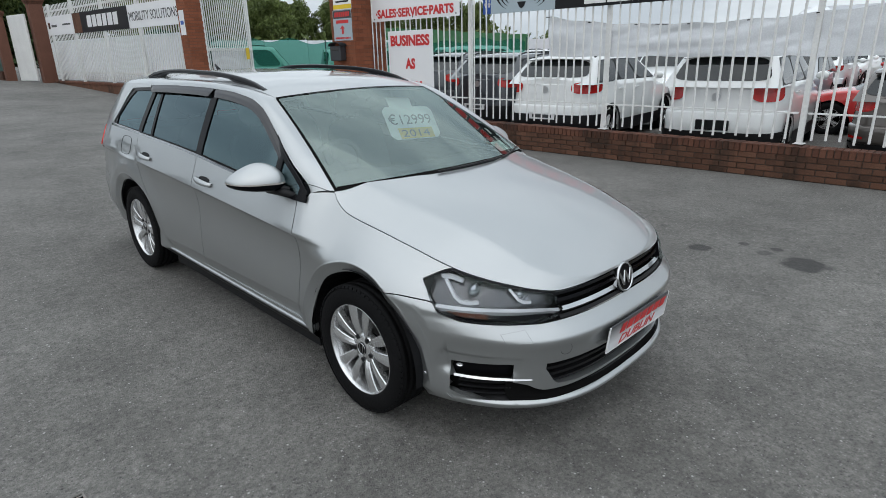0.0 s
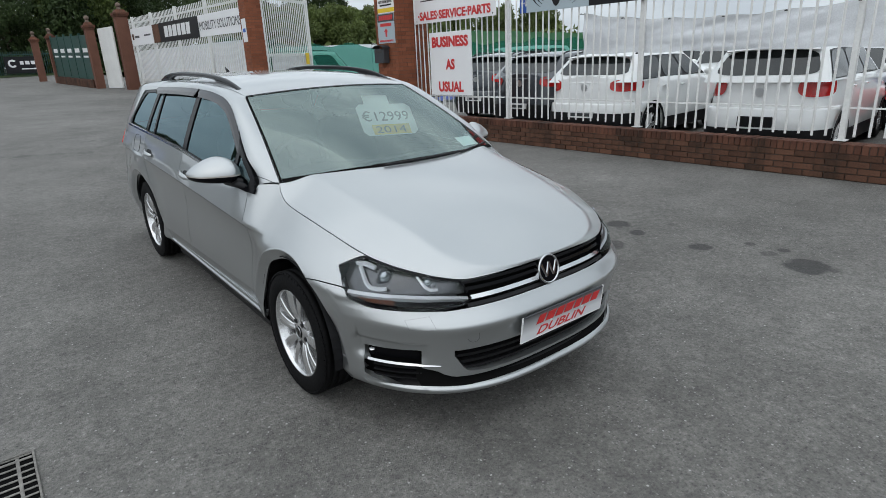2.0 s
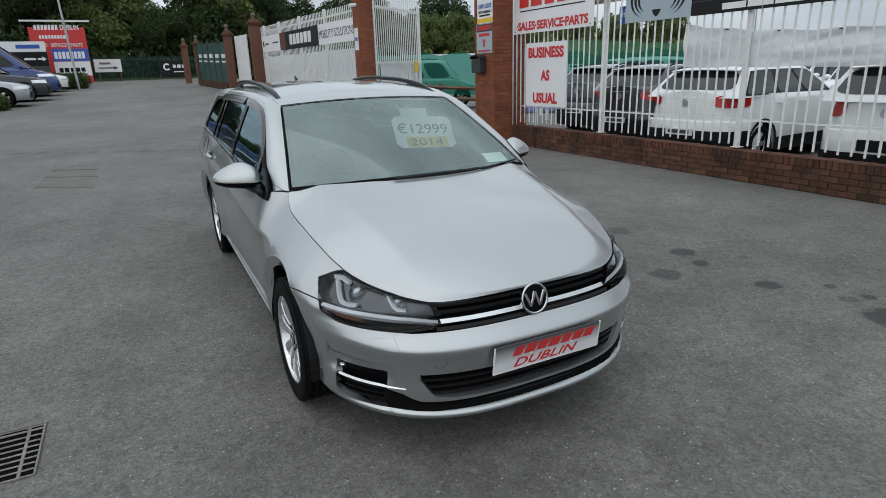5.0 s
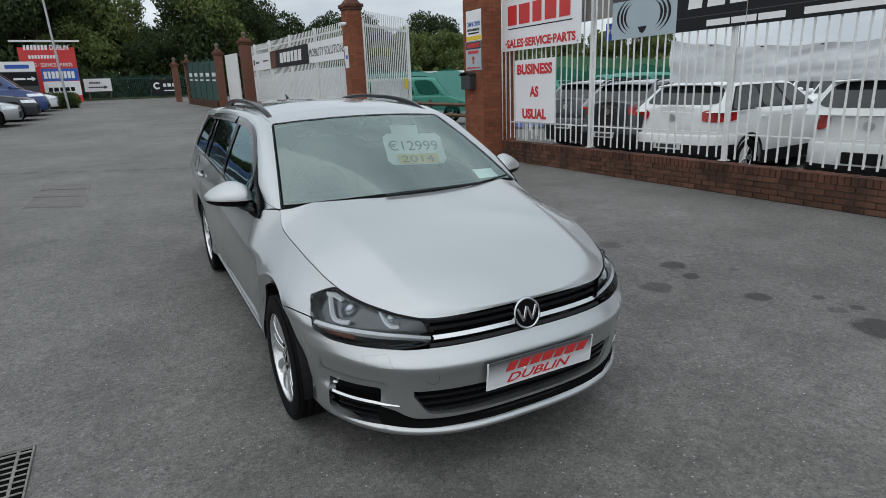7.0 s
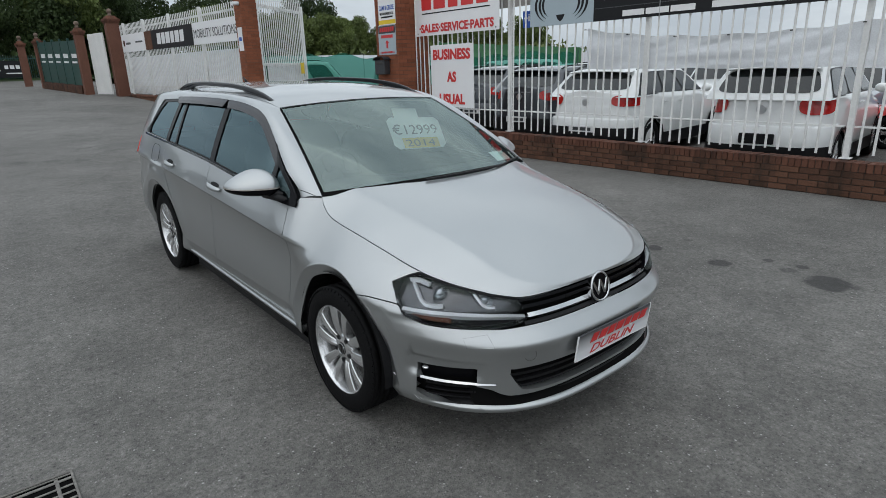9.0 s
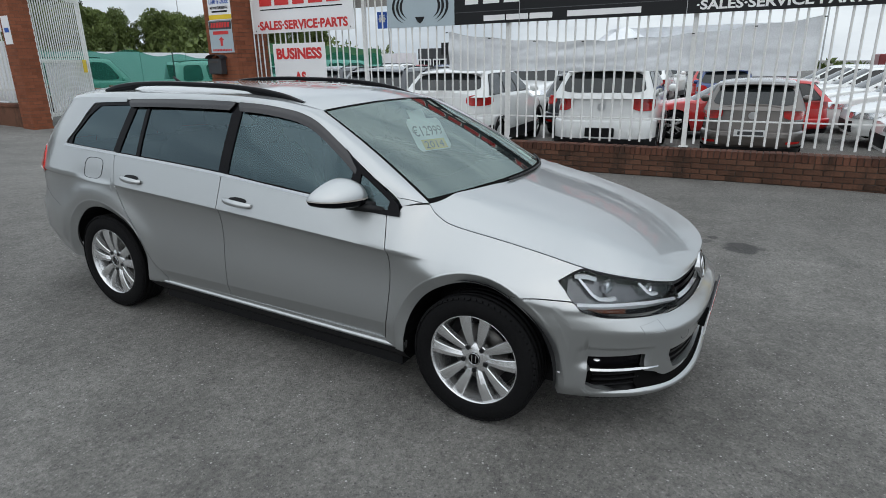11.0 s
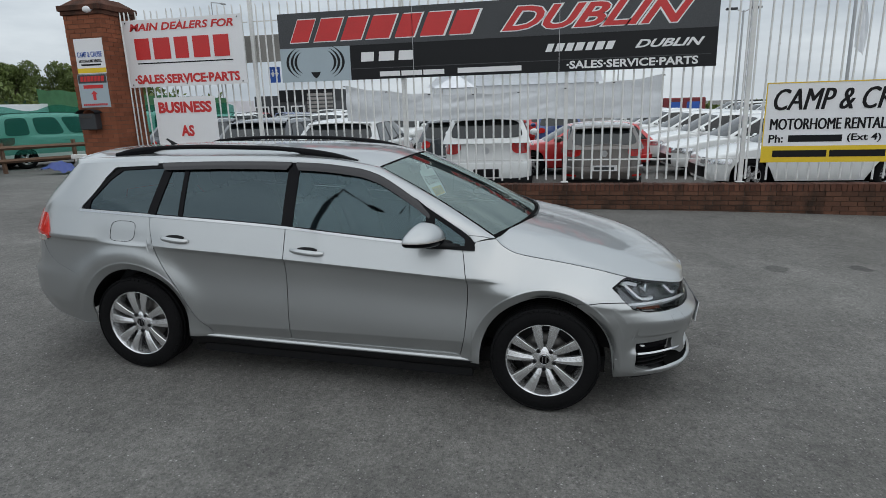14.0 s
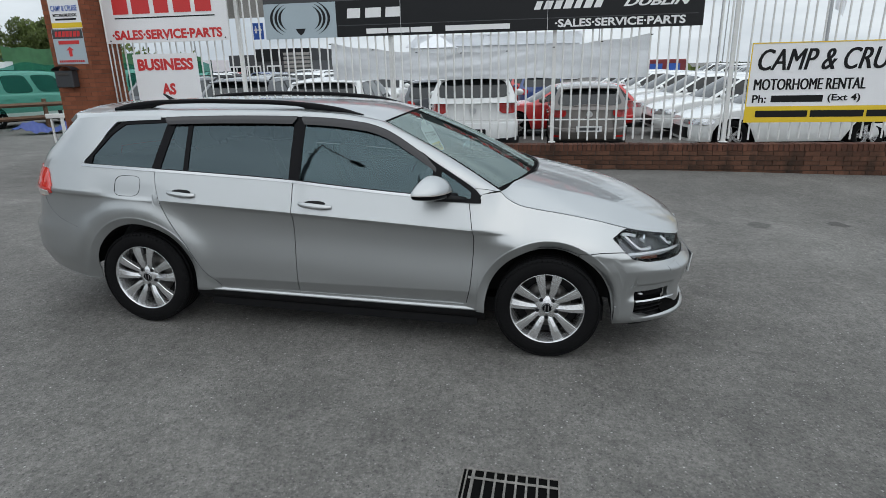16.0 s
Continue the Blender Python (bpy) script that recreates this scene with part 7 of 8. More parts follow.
        # bumper stands proud of the tailgate
        bm = bmesh.new()
        ledge = [(belt - 0.36, 0.0), (belt - 0.365, 0.035), (belt - 0.39, 0.045), (0.36, 0.045), (0.30, 0.03), (0.28, 0.0)]
        sheet(bm, lambda th, k: plan(th, ledge[k][0], ledge[k][1] * smooth_step(1.25, 0.95, abs(th - math.pi))), spread(math.pi - 1.25, math.pi + 1.25, 36), list(range(6)))
        bmesh.ops.recalc_face_normals(bm, faces=bm.faces[:])
        part("rear_bumper", bm, paint, ob, "", True)
        for s in (-1, 1):
            bm = bmesh.new()
            sheet(bm, lambda th, z: plan(th, z, 0.05), spread(math.pi - s * 0.28, math.pi - s * 0.75, 6), spread(0.37, 0.41, 2))
            bmesh.ops.recalc_face_normals(bm, faces=bm.faces[:])
            part("bumper_reflector", bm, M["far_tail"], ob, "", True)
    bm = bmesh.new()
    sheet(bm, lambda q, v: end(q, v, False, 0.008), spread(-0.94, 0.94, 12), spread(0.04, 0.94, 5))
    part("windscreen", bm, M["far_glass"], ob, "", True)
    # lamps, bumpers, plate
    for s in (-1, 1):
        bm = bmesh.new()
        z0, z1 = (0.80, 1.30) if tail_tall else lamps if lamps else (belt - 0.16, belt + 0.04)
        ang = 0.2 if not tail_tall else 0.5
        th0 = math.pi - s * ang
        th1 = math.pi - s * 1.05
        rounded(bm, lambda th, z: plan(th, z, 0.014), (th0 + th1) / 2, (z0 + z1) / 2, abs(th1 - th0) / 2, (z1 - z0) / 2, 0.38 if tail_tall else 0.6)
        part("tail_lamp", bm, M["far_tail"], ob, "", True)
        bm = bmesh.new()
        sheet(bm, lambda th, z: plan(th, z, 0.012), spread(s * 0.12, s * 1.0, 8), spread(hood - 0.32, hood - 0.2, 3))
        bmesh.ops.recalc_face_normals(bm, faces=bm.faces[:])
        part("head_lamp", bm, M["reflector"], ob, "", True)
        bm = bmesh.new()
        bmesh.ops.create_uvsphere(bm, u_segments=12, v_segments=8, radius=1, matrix=Matrix.Translation((screen[0] - 0.25, s * (b + 0.09), belt + 0.06)) @ Matrix.Diagonal((0.06, 0.1, 0.075, 1)))
        part("door_mirror", bm, paint, ob, "", True)
        if rails:
            bm = bmesh.new()
            pts = [wall(t, 1, s) + Vector((0, -s * 0.05, 0.055 * min(1, 8 * t, 8 * (1 - t)))) for t in spread(0.03, 0.9, 12)]
            rows = [[bm.verts.new(p + Vector((0, 0.017 * math.cos(k * math.pi / 3), 0.017 * math.sin(k * math.pi / 3)))) for k in range(6)] for p in pts]
            for p, q in zip(rows, rows[1:]):
                for k in range(6):
                    bm.faces.new((p[k], p[(k + 1) % 6], q[(k + 1) % 6], q[k]))
            bm.faces.new(rows[0])
            bm.faces.new(rows[-1])
            bmesh.ops.recalc_face_normals(bm, faces=bm.faces[:])
            part("roof_rail", bm, M["trim_black"], ob)
        for zc in (belt - 0.12,):
            for t in (0.38, 0.62):
                x = back[0] + (screen[0] - back[0]) * t
                part("door_handle", boxes((x - 0.09, x + 0.07, s * b - 0.03, s * b + 0.012, zc - 0.012, zc + 0.014), bevel=0.005), paint, ob)
    bm = bmesh.new()
    sheet(bm, lambda th, z: plan(th, z, 0.053), spread(math.pi - 1.0, math.pi + 1.0, 28), spread(0.2, trim_top if trim_top else 0.36 if cladding else 0.3, 4))
    part("rear_bumper_trim", bm, M["trim_black"], ob, "", True)
    bm = bmesh.new()
    sheet(bm, lambda th, z: plan(th, z, 0.008), spread(-0.35, 0.35, 12), spread(0.28, 0.5, 3))
    part("front_grille", bm, M["trim_black"], ob, "", True)
    if cladding:
        for s in (-1, 1):
            bm = bmesh.new()
            sheet(bm, lambda x, v: (x, s * (b + 0.012 - 0.02 * v * v), 0.42 - 0.22 * v), spread(axles[1] + 0.385, axles[0] - 0.385, 8), spread(0, 1, 4))
            bmesh.ops.recalc_face_normals(bm, faces=bm.faces[:])
            part("side_cladding", bm, M["trim_black"], ob, "", True)
            for ax in axles:
                bm = bmesh.new()
                sheet(bm, lambda an, r: (ax + r * math.cos(an), s * (b + 0.012), wheel_r + r * math.sin(an)), spread(radians(-12), radians(192), 20), [0.365, 0.425])
                bmesh.ops.recalc_face_normals(bm, faces=bm.faces[:])
                part("arch_cladding", bm, M["trim_black"], ob, "", True)
    if plate:
        x = plan(math.pi, 0.5).x - 0.052
        pz = belt - 0.385 if trim_top is None else trim_top + (0.1 if dark_plate else -0.03)
        if dark_plate:
            part("plate_recess", boxes((x - 0.004, x + 0.03, -0.24, 0.24, pz - 0.075, pz + 0.075), bevel=0.01), M["trim_black"], ob)
        else:
            pl = part("number_plate", boxes((x - 0.012, x + 0.03, -0.26, 0.26, pz - 0.055, pz + 0.055)), M["white"], ob)
            part("number_bar", boxes((x - 0.015, x - 0.012, -0.2, 0.2, pz - 0.03, pz + 0.03)), M["board_grey"], pl)
    bm = bmesh.new()
    bmesh.ops.create_cone(bm, cap_ends=True, segments=20, radius1=0.065, radius2=0.06, depth=0.03, matrix=Matrix.Translation(plan(math.pi, (lamps[0] + 0.07) if lamps else belt - 0.09) + Vector((-0.012, 0, 0))) @ Matrix.Rotation(radians(90), 4, "Y"))
    part("emblem", bm, M["satin_chrome"], ob)
    for ax in axles:
        for s in (-1, 1):
            bm = bmesh.new()
            prof = [(-0.1, 0.2), (-0.1, 0.3), (-0.08, wheel_r), (0.08, wheel_r), (0.1, 0.3), (0.1, 0.215), (0.07, 0.2)]
            rr = [[bm.verts.new((ax + r * math.cos(2 * math.pi * i / 26), s * (b - 0.12 + y), wheel_r + r * math.sin(2 * math.pi * i / 26))) for y, r in prof] for i in range(26)]
            for i in range(26):
                for j in range(6):
                    bm.faces.new((rr[i][j], rr[i][j + 1], rr[(i + 1) % 26][j + 1], rr[(i + 1) % 26][j]))
            bmesh.ops.recalc_face_normals(bm, faces=bm.faces[:])
            w = part("wheel", bm, M["rubber"], ob, "", True)
            bm = bmesh.new()
            yo = s * (b - 0.055)
            for i in range(5):
                an = 2 * math.pi * i / 5
                for k in (-0.16, 0.16):
                    p = Vector((ax + 0.2 * math.cos(an + k), yo, wheel_r + 0.2 * math.sin(an + k)))
                    tube(bm, (ax, yo, wheel_r), p, 0.03, 0.022, 6)
            ring = [Vector((ax + 0.205 * math.cos(2 * math.pi * i / 22), yo, wheel_r + 0.205 * math.sin(2 * math.pi * i / 22))) for i in range(22)]
            for p, q in zip(ring, ring[1:] + ring[:1]):
                tube(bm, p, q, 0.012, sides=5, caps=False)
            part("rim", bm, M["alloy"], w)
            bm = bmesh.new()
            sheet(bm, lambda an, y: (ax + 0.372 * math.cos(an), s * y, wheel_r + 0.372 * math.sin(an)), spread(radians(-15), radians(195), 16), [b - 0.4, b - 0.03])
            sheet(bm, lambda an, r: (ax + r * math.cos(an), s * (b - 0.2), wheel_r + r * math.sin(an)), spread(radians(-15), radians(195), 16), [0, 0.37])
            part("wheel_housing", bm, M["gap"], ob)
    part("underside", boxes((-a + 0.3, a - 0.3, -b + 0.2, b - 0.2, 0.18, 0.3)), M["gap"], ob)
    return ob


SUV = dict(length=4.45, width=1.85, height=1.62, belt=1.1, hood=1.0, screen=(0.85, 0.1), back=(-2.05, -1.60), rails=True, cladding=True, trim_top=0.58, rear_glass=(0.58, 0.32), lamps=(0.94, 1.14))
parked_car("tall_car", "white tall five-door car with black lower trim behind a fence", M["body_white"], (11.42, 6.62), 4, **SUV)
parked_car("tall_car", "white tall hatchback with red tail lamps behind a fence", M["body_white"], (11.6, 3.70), 5, length=4.42, width=1.78, height=1.68, belt=1.15, hood=1.04, screen=(0.85, 0.15), back=(-2.1, -1.75), rails=True, cladding=True, trim_top=0.50, rear_glass=(0.56, 0.36), lamps=(0.94, 1.19), dark_plate=True)
parked_car("hatchback", "grey-brown hatchback with red tail lamps behind a fence", M["body_brown"], (13.0, 1.3), 1, length=4.0, width=1.70, height=1.44, belt=0.93, hood=0.88, screen=(0.75, 0.05), back=(-1.9, -1.5))
parked_car("hatchback", "bright red hatchback behind a fence", M["body_red"], (15.0, 1.9), 98, length=4.0, width=1.72, height=1.36, belt=0.88, hood=0.86)
parked_car("tall_car", "dark blue-grey tall car behind a fence", M["body_dark"], (12.0, 8.75), 4, **SUV)
parked_car("tall_car", "black tall car behind a fence", M["body_dark"], (12.9, 11.2), 6, **SUV)
parked_car("pickup", "white tall car facing a fence", M["body_white"], (17.6, 7.6), 184, length=4.9, width=1.9, height=1.8, belt=1.12, hood=1.12, screen=(0.9, 0.3), back=(-2.3, -2.1))
first = parked_car("hatchback", "white hatchback parked side-on behind a fence", M["body_white"], (11.9, -2.75), 94, length=4.25, width=1.78, height=1.46, belt=0.92, hood=0.88, group="row of white cars", screen=(0.85, 0.05))
for k, (x, y, r) in enumerate(((14.6, -2.5, 95), (17.2, -2.2, 94), (19.9, -2.0, 96), (22.7, -1.7, 95), (25.6, -1.5, 94), (28.6, -1.1, 95))):
    copy_thing(first, pose(x, y, ground_z(x, y), 0, 0, r))
lot = [parked_car("hatchback", "pale silver hatchback in a crowded car park", M["body_silver"], (18.2, 4.9), 182, group="cars in the car park"),
       parked_car("hatchback", "dark hatchback in a crowded car park", M["body_dark"], (15.2, 5.0), 2, group="cars in the car park"),
       parked_car("tall_car", "white tall car in a crowded car park", M["body_white"], (18.4, 10.4), 178, group="cars in the car park", **SUV),
       parked_car("hatchback", "blue hatchback in a crowded car park", M["body_blue"], (22.5, 2.4), 2, group="cars in the car park"),
       parked_car("hatchback", "red hatchback in a crowded car park", M["body_red"], (26.2, 3.0), 4, group="cars in the car park")]
rng = random.Random(21)
for row, x in enumerate((22.5, 27.5, 33.0, 39.0)):
    for k in range(9):
        y = 5.2 + k * 2.7 + rng.uniform(-0.2, 0.2)
        if rng.random() < 0.12:
            continue
        src = lot[rng.choice((0, 0, 1, 2, 2, 2, 3, 4)) if row else rng.choice((0, 2, 2, 1))]
        copy_thing(src, pose(x + rng.uniform(-0.3, 0.3), y, ground_z(x, y), 0, 0, rng.choice((0, 180)) + rng.uniform(-3, 3)))
for k in range(8):
    x, y = 24 + 2.7 * k, -7.5 - 0.2 * k
    copy_thing(lot[(0, 2, 2, 1, 0, 2, 3, 2)[k]], pose(x, y, ground_z(x, y), 0, 0, 93))

# vehicles by the far sign
parked_car("tall_car", "black tall car parked nose out in the yard", M["body_dark"], (-3.75, 28.9), 2, **SUV)
parked_car("van", "dark blue van parked nose out in the yard", M["body_blue"], (-4.2, 32.4), 2, length=5.6, width=1.95, height=2.2, belt=1.2, hood=1.15, screen=(1.75, 0.75), back=(-2.6, -2.5), panes=1)
parked_car("hatchback", "white hatchback parked nose out in the yard", M["body_white"], (-3.4, 36.0), 2)
parked_car("hatchback", "pale silver hatchback parked nose out in the yard", M["body_silver"], (-4.0, 25.9), 2)

# white vans behind green netting
VAN = dict(length=4.45, width=1.82, height=1.83, belt=1.05, hood=1.0, screen=(1.25, 0.72), back=(-2.15, -2.0), rails=True, tail_tall=True, panes=3)
van = parked_car("van", "white people-carrying van behind green netting", M["body_white"], (12.0, 21.8), -22, group="vans behind the netting", **VAN)
for x, y, r in ((16.6, 20.0, -24), (20.6, 17.4, -26)):
    copy_thing(van, pose(x, y, ground_z(x, y), 0, 0, r))


def build_netting():
    a, b = Vector((8.4, 22.2, 0)), Vector((20.5, 15.2, 0))
    base = lambda p: ground_z(p.x, p.y)
    net = thing("green_netting", label="translucent green debris netting tied along posts", category="net")
    for k in range(7):
        bm = bmesh.new()
        sheet(bm, lambda u, v: (lambda p: (p.x, p.y, base(p) + 0.55 + (1.45 + 0.07 * math.sin(u * 60) + 0.05 * math.sin(u * 23)) * v))(a + (b - a) * u + Vector((0.5, 0.86, 0)) * 0.05 * math.sin(u * 70)), spread(k / 7, (k + 1) / 7, 14), spread(0, 1, 6))
        part("net_panel", bm, M["net"], net, "", True)
    fence = thing("rail_fence", label="weathered brown wooden rail fence under green netting", category="fence")
    for k in range(8):
        p = a + (b - a) * (k / 7) - Vector((0.5, 0.86, 0)) * 0.1
        part("post", boxes((p.x - 0.05, p.x + 0.05, p.y - 0.05, p.y + 0.05, base(p) - 0.1, base(p) + 0.95), bevel=0.008), M["wood"], fence)
        if k % 2:
            part("net_pole", tube(bmesh.new(), (p.x, p.y, base(p)), (p.x, p.y, base(p) + 2.1), 0.02, sides=8), M["dark_green"], fence)
    for z in (0.38, 0.78):
        for k in range(7):
            p, q = a + (b - a) * (k / 7) - Vector((0.5, 0.86, 0)) * 0.17, a + (b - a) * ((k + 1) / 7) - Vector((0.5, 0.86, 0)) * 0.17
            bm = tube(bmesh.new(), (p.x, p.y, base(p) + z), (q.x, q.y, base(q) + z), 0.065, sides=4)
            part("rail", bm, M["wood"], fence)
    # white barrier and posts by the pillar
    bar = thing("white_barrier", (10.2, 12.6, ground_z(10.2, 12.6)), 100, "white-topped tubular barrier in a gateway", "barrier")
    part("top_rail", boxes((-0.7, 0.7, -0.04, 0.04, 0.72, 0.82), bevel=0.01), M["white_steel"], bar)
    for x in (-0.6, 0.6):
        part("leg", tube(bmesh.new(), (x, 0, 0), (x, 0, 0.73), 0.025, sides=8), M["white_steel"], bar)
    for x, y in ((13.4, 15.9), (12.2, 14.0)):
        p = thing("bollard", (x, y, ground_z(x, y)), 0, "short black and white post in a gateway", "bollard")
        part("shaft", tube(bmesh.new(), (0, 0, 0), (0, 0, 0.5), 0.05, sides=10), M["white_steel"], p)
        part("cap", tube(bmesh.new(), (0, 0, 0.5), (0, 0, 0.72), 0.052, sides=10), M["trim_black"], p)
    # crumpled blue tarpaulin along the rails
    bm = bmesh.new()
    sheet(bm, lambda u, v: (13.3 + 3.0 * u, 17.7 - 1.7 * u - 0.9 * v, ground_z(14, 17) + 0.05 + 0.28 * (1 - v) * abs(math.sin(u * 9 + v * 2)) + 0.06 * math.sin(u * 40 + v * 9) ** 2), spread(0, 1, 50), spread(0, 1, 10))
    ob = put_mesh("tarpaulin", bm, M["tarp"], True)
    tagged(ob, "crumpled blue tarpaulin lying along a rail fence", "tarpaulin")


build_netting()


# ---- the second stretch of boundary beyond the gateway ----
def build_far_boundary():
    a, b = Vector((7.52, 17.0, 0)), Vector((6.95, 28.0, 0))
    ang = math.degrees(math.atan2(b.y - a.y, b.x - a.x)) - 90
    length = (b - a).length
    slope = math.degrees(math.atan2(0.05, length))
    base = thing("wall_far", m=pose(a.x, a.y, 0.30, slope, 0, ang), label="low dark brick wall with a white steel fence", category="wall", kind="structure")
    part("brick_base", boxes((-0.12, 0.12, 0, length, -0.4, 0.45)), M["brick"], base)
    part("coping", boxes((-0.15, 0.15, 0, length, 0.45, 0.53), bevel=0.01), M["brick_cap"], base)
    for y in (0.25, 2.9, 5.55, 8.2, 10.5):
        part("post", boxes((-0.04, 0.04, y - 0.05, y + 0.05, 0.53, 3.3)), M["white_steel"], base)
    for z in (0.85, 3.05):
        part("rail", boxes((-0.01, 0.03, 0, length, z - 0.03, z + 0.03)), M["white_steel"], base)
    me = None
    for k in range(int(length / 0.15)):
        if me is None:
            ob = part("pale", boxes((-0.03, -0.012, -0.022, 0.022, 0.6, 3.25), bevel=0.004), M["white_steel"], base)
            me = ob.data
        else:
            ob = new("pale", me)
            ob.parent = base
        ob.matrix_basis = pose(0, 0.12 + 0.15 * k, 0)
    # white hoarding behind the pales
    bm = bmesh.new()
    sheet(bm, lambda u, v: (0.22 + 0.02 * math.sin(u * 50), length * u, 0.55 + 1.45 * v), spread(0, 1, 60), spread(0, 1, 6))
    ob = part("hoarding", bm, M["sheet"], base, "white sheeting behind the pales")
    # banners, read from the yard side
    for y0, y1, mt, name in ((0.2, 3.45, "board_white", "mobility_banner"), (3.5, 8.05, "board_black", "dark_banner"), (8.1, 10.8, "board_white", "small_banner")):
        w = y1 - y0
        m = base.matrix_basis @ pose(-0.06, (y0 + y1) / 2, 2.52, 0, 0, -90)
        s = thing(name, m=m, label={"mobility_banner": "white banner with dark lettering on a fence", "dark_banner": "black banner with white name shapes on a fence", "small_banner": "small white banner on a fence"}[name], category="banner")
        part("panel", boxes((-w / 2, w / 2, 0, 0.006, -0.33, 0.33)), M[mt], s)
        if name == "mobility_banner":
            lettering(s, "MOBILITY SOLUTIONS", 0, 0, 0.26, 3.1, M["board_grey"], 0, 0.0)
        elif name == "dark_banner":
            glyph_row(s, "name_letter", -1.0, 1.6, -0.17, 0.2, 6, M["white"], 0.1, 0.005, 0.12)
            patch("brown_end", s, -2.27, -1.55, -0.32, 0.32, M["brick"])
        else:
            patch("mark", s, -1.2, -1.0, -0.1, 0.12, M["brick"])
            patch("word_bar", s, -0.85, -0.3, -0.05, 0.03, M["board_grey"])
            patch("word_bar", s, 0.3, 1.1, -0.02, 0.04, M["board_grey"])
    # plate and camera on the gate pillar
    s = sign("pillar_plate", 7.31, 16.77, 2.5, 0.3, 0.62, M["board_white"], "small white plate on a brick pillar")
    patch("word_bar", s, -0.09, 0.09, -0.05, 0.05, M["blue"])
    cam_box = thing("security_camera", (7.27, 16.65, 3.42), 0, "small white security camera on a brick pillar", "camera")
    part("housing", tube(bmesh.new(), (0.04, 0, 0), (-0.16, -0.06, -0.02), 0.05, sides=12), M["board_white"], cam_box)
    # open gate leaf
    hinge, tip_ = Vector((7.85, 16.8, 0.35)), Vector((10.3, 18.7, 0.35))
    ang = math.degrees(math.atan2(tip_.y - hinge.y, tip_.x - hinge.x))
    gate = thing("gate_leaf", (hinge.x, hinge.y, 0.42), ang, "tall white steel palisade gate standing open", "gate")
    L_ = (tip_ - hinge).length
    for x in (0.05, L_ - 0.05):
        part("stile", boxes((x - 0.05, x + 0.05, -0.04, 0.04, 0.0, 3.2)), M["white_steel"], gate)
    for z in (0.1, 1.4, 3.0):
        part("rail", boxes((0.1, L_ - 0.1, -0.03, 0.03, z - 0.04, z + 0.04)), M["white_steel"], gate)
    part("backing_sheet", boxes((0.5, L_ - 0.1, 0.05, 0.06, 0.15, 1.42)), M["sheet"], gate)
    me = None
    for k in range(int((L_ - 0.2) / 0.13)):
        if me is None:
            ob = part("pale", boxes((-0.02, 0.02, -0.05, -0.032, 0.05, 3.4), bevel=0.004), M["white_steel"], gate)
            me = ob.data
        else:
            ob = new("pale", me)
            ob.parent = gate
        ob.matrix_basis = pose(0.16 + 0.13 * k, 0, 0)
    part("notice", boxes((L_ - 0.55, L_ - 0.3, -0.06, -0.052, 1.1, 1.45)), M["yellow"], gate, "yellow notice")
    # plain white door between two pillars
    d = thing("yard_door", (6.35, 28.3, ground_z(6.3, 29)), 100, "tall plain white steel door standing open", "door")
    part("leaf", boxes((0, 1.5, -0.03, 0.03, 0.05, 2.5), bevel=0.006), M["white_steel"], d)
    part("rail", boxes((0.02, 1.48, -0.045, -0.03, 2.2, 2.27)), M["white_steel"], d)
    part("handle", boxes((1.3, 1.36, -0.07, -0.03, 1.05, 1.2), bevel=0.005), M["galvanised"], d)
    # green mesh fence on a low wall
    a, b = Vector((5.75, 30.5, 0)), Vector((5.2, 37.0, 0))
    ang = math.degrees(math.atan2(b.y - a.y, b.x - a.x)) - 90
    g = thing("green_fence", m=pose(a.x, a.y, 0.9, 1.8, 0, ang), label="dark green mesh fence with white name strips on a low brick wall", category="fence", kind="structure")
    n = (b - a).length
    part("base", boxes((-0.15, 0.15, 0, n, -0.3, 0.35)), M["brick"], g)
    for k in range(5):
        y0, y1 = n * k / 5, n * (k + 1) / 5
        part("panel", boxes((-0.02, 0.02, y0 + 0.05, y1 - 0.05, 0.37, 2.25)), M["dark_green"], g)
        part("post", boxes((-0.04, 0.04, y1 - 0.05, y1 + 0.03, 0.35, 2.35)), M["dark_green"], g)
        part("name_strip", boxes((-0.035, -0.022, y0 + 0.3, y1 - 0.3, 1.52, 1.7)), M["white"], g)
        part("word_strip", boxes((-0.035, -0.022, y0 + 0.35, y1 - 0.25, 1.3, 1.38)), M["white"], g)


build_far_boundary()


# ---- roadside signs, hedge and posts at the yard's end ----
def far_sign(name, x0, x1, y, z0, z1, material, label):
    ob = thing(name, ((x0 + x1) / 2, y, (z0 + z1) / 2), 0, label, "sign")
    part("panel", boxes(((x0 - x1) / 2, (x1 - x0) / 2, 0, 0.08, (z0 - z1) / 2, (z1 - z0) / 2)), material, ob)
    return ob


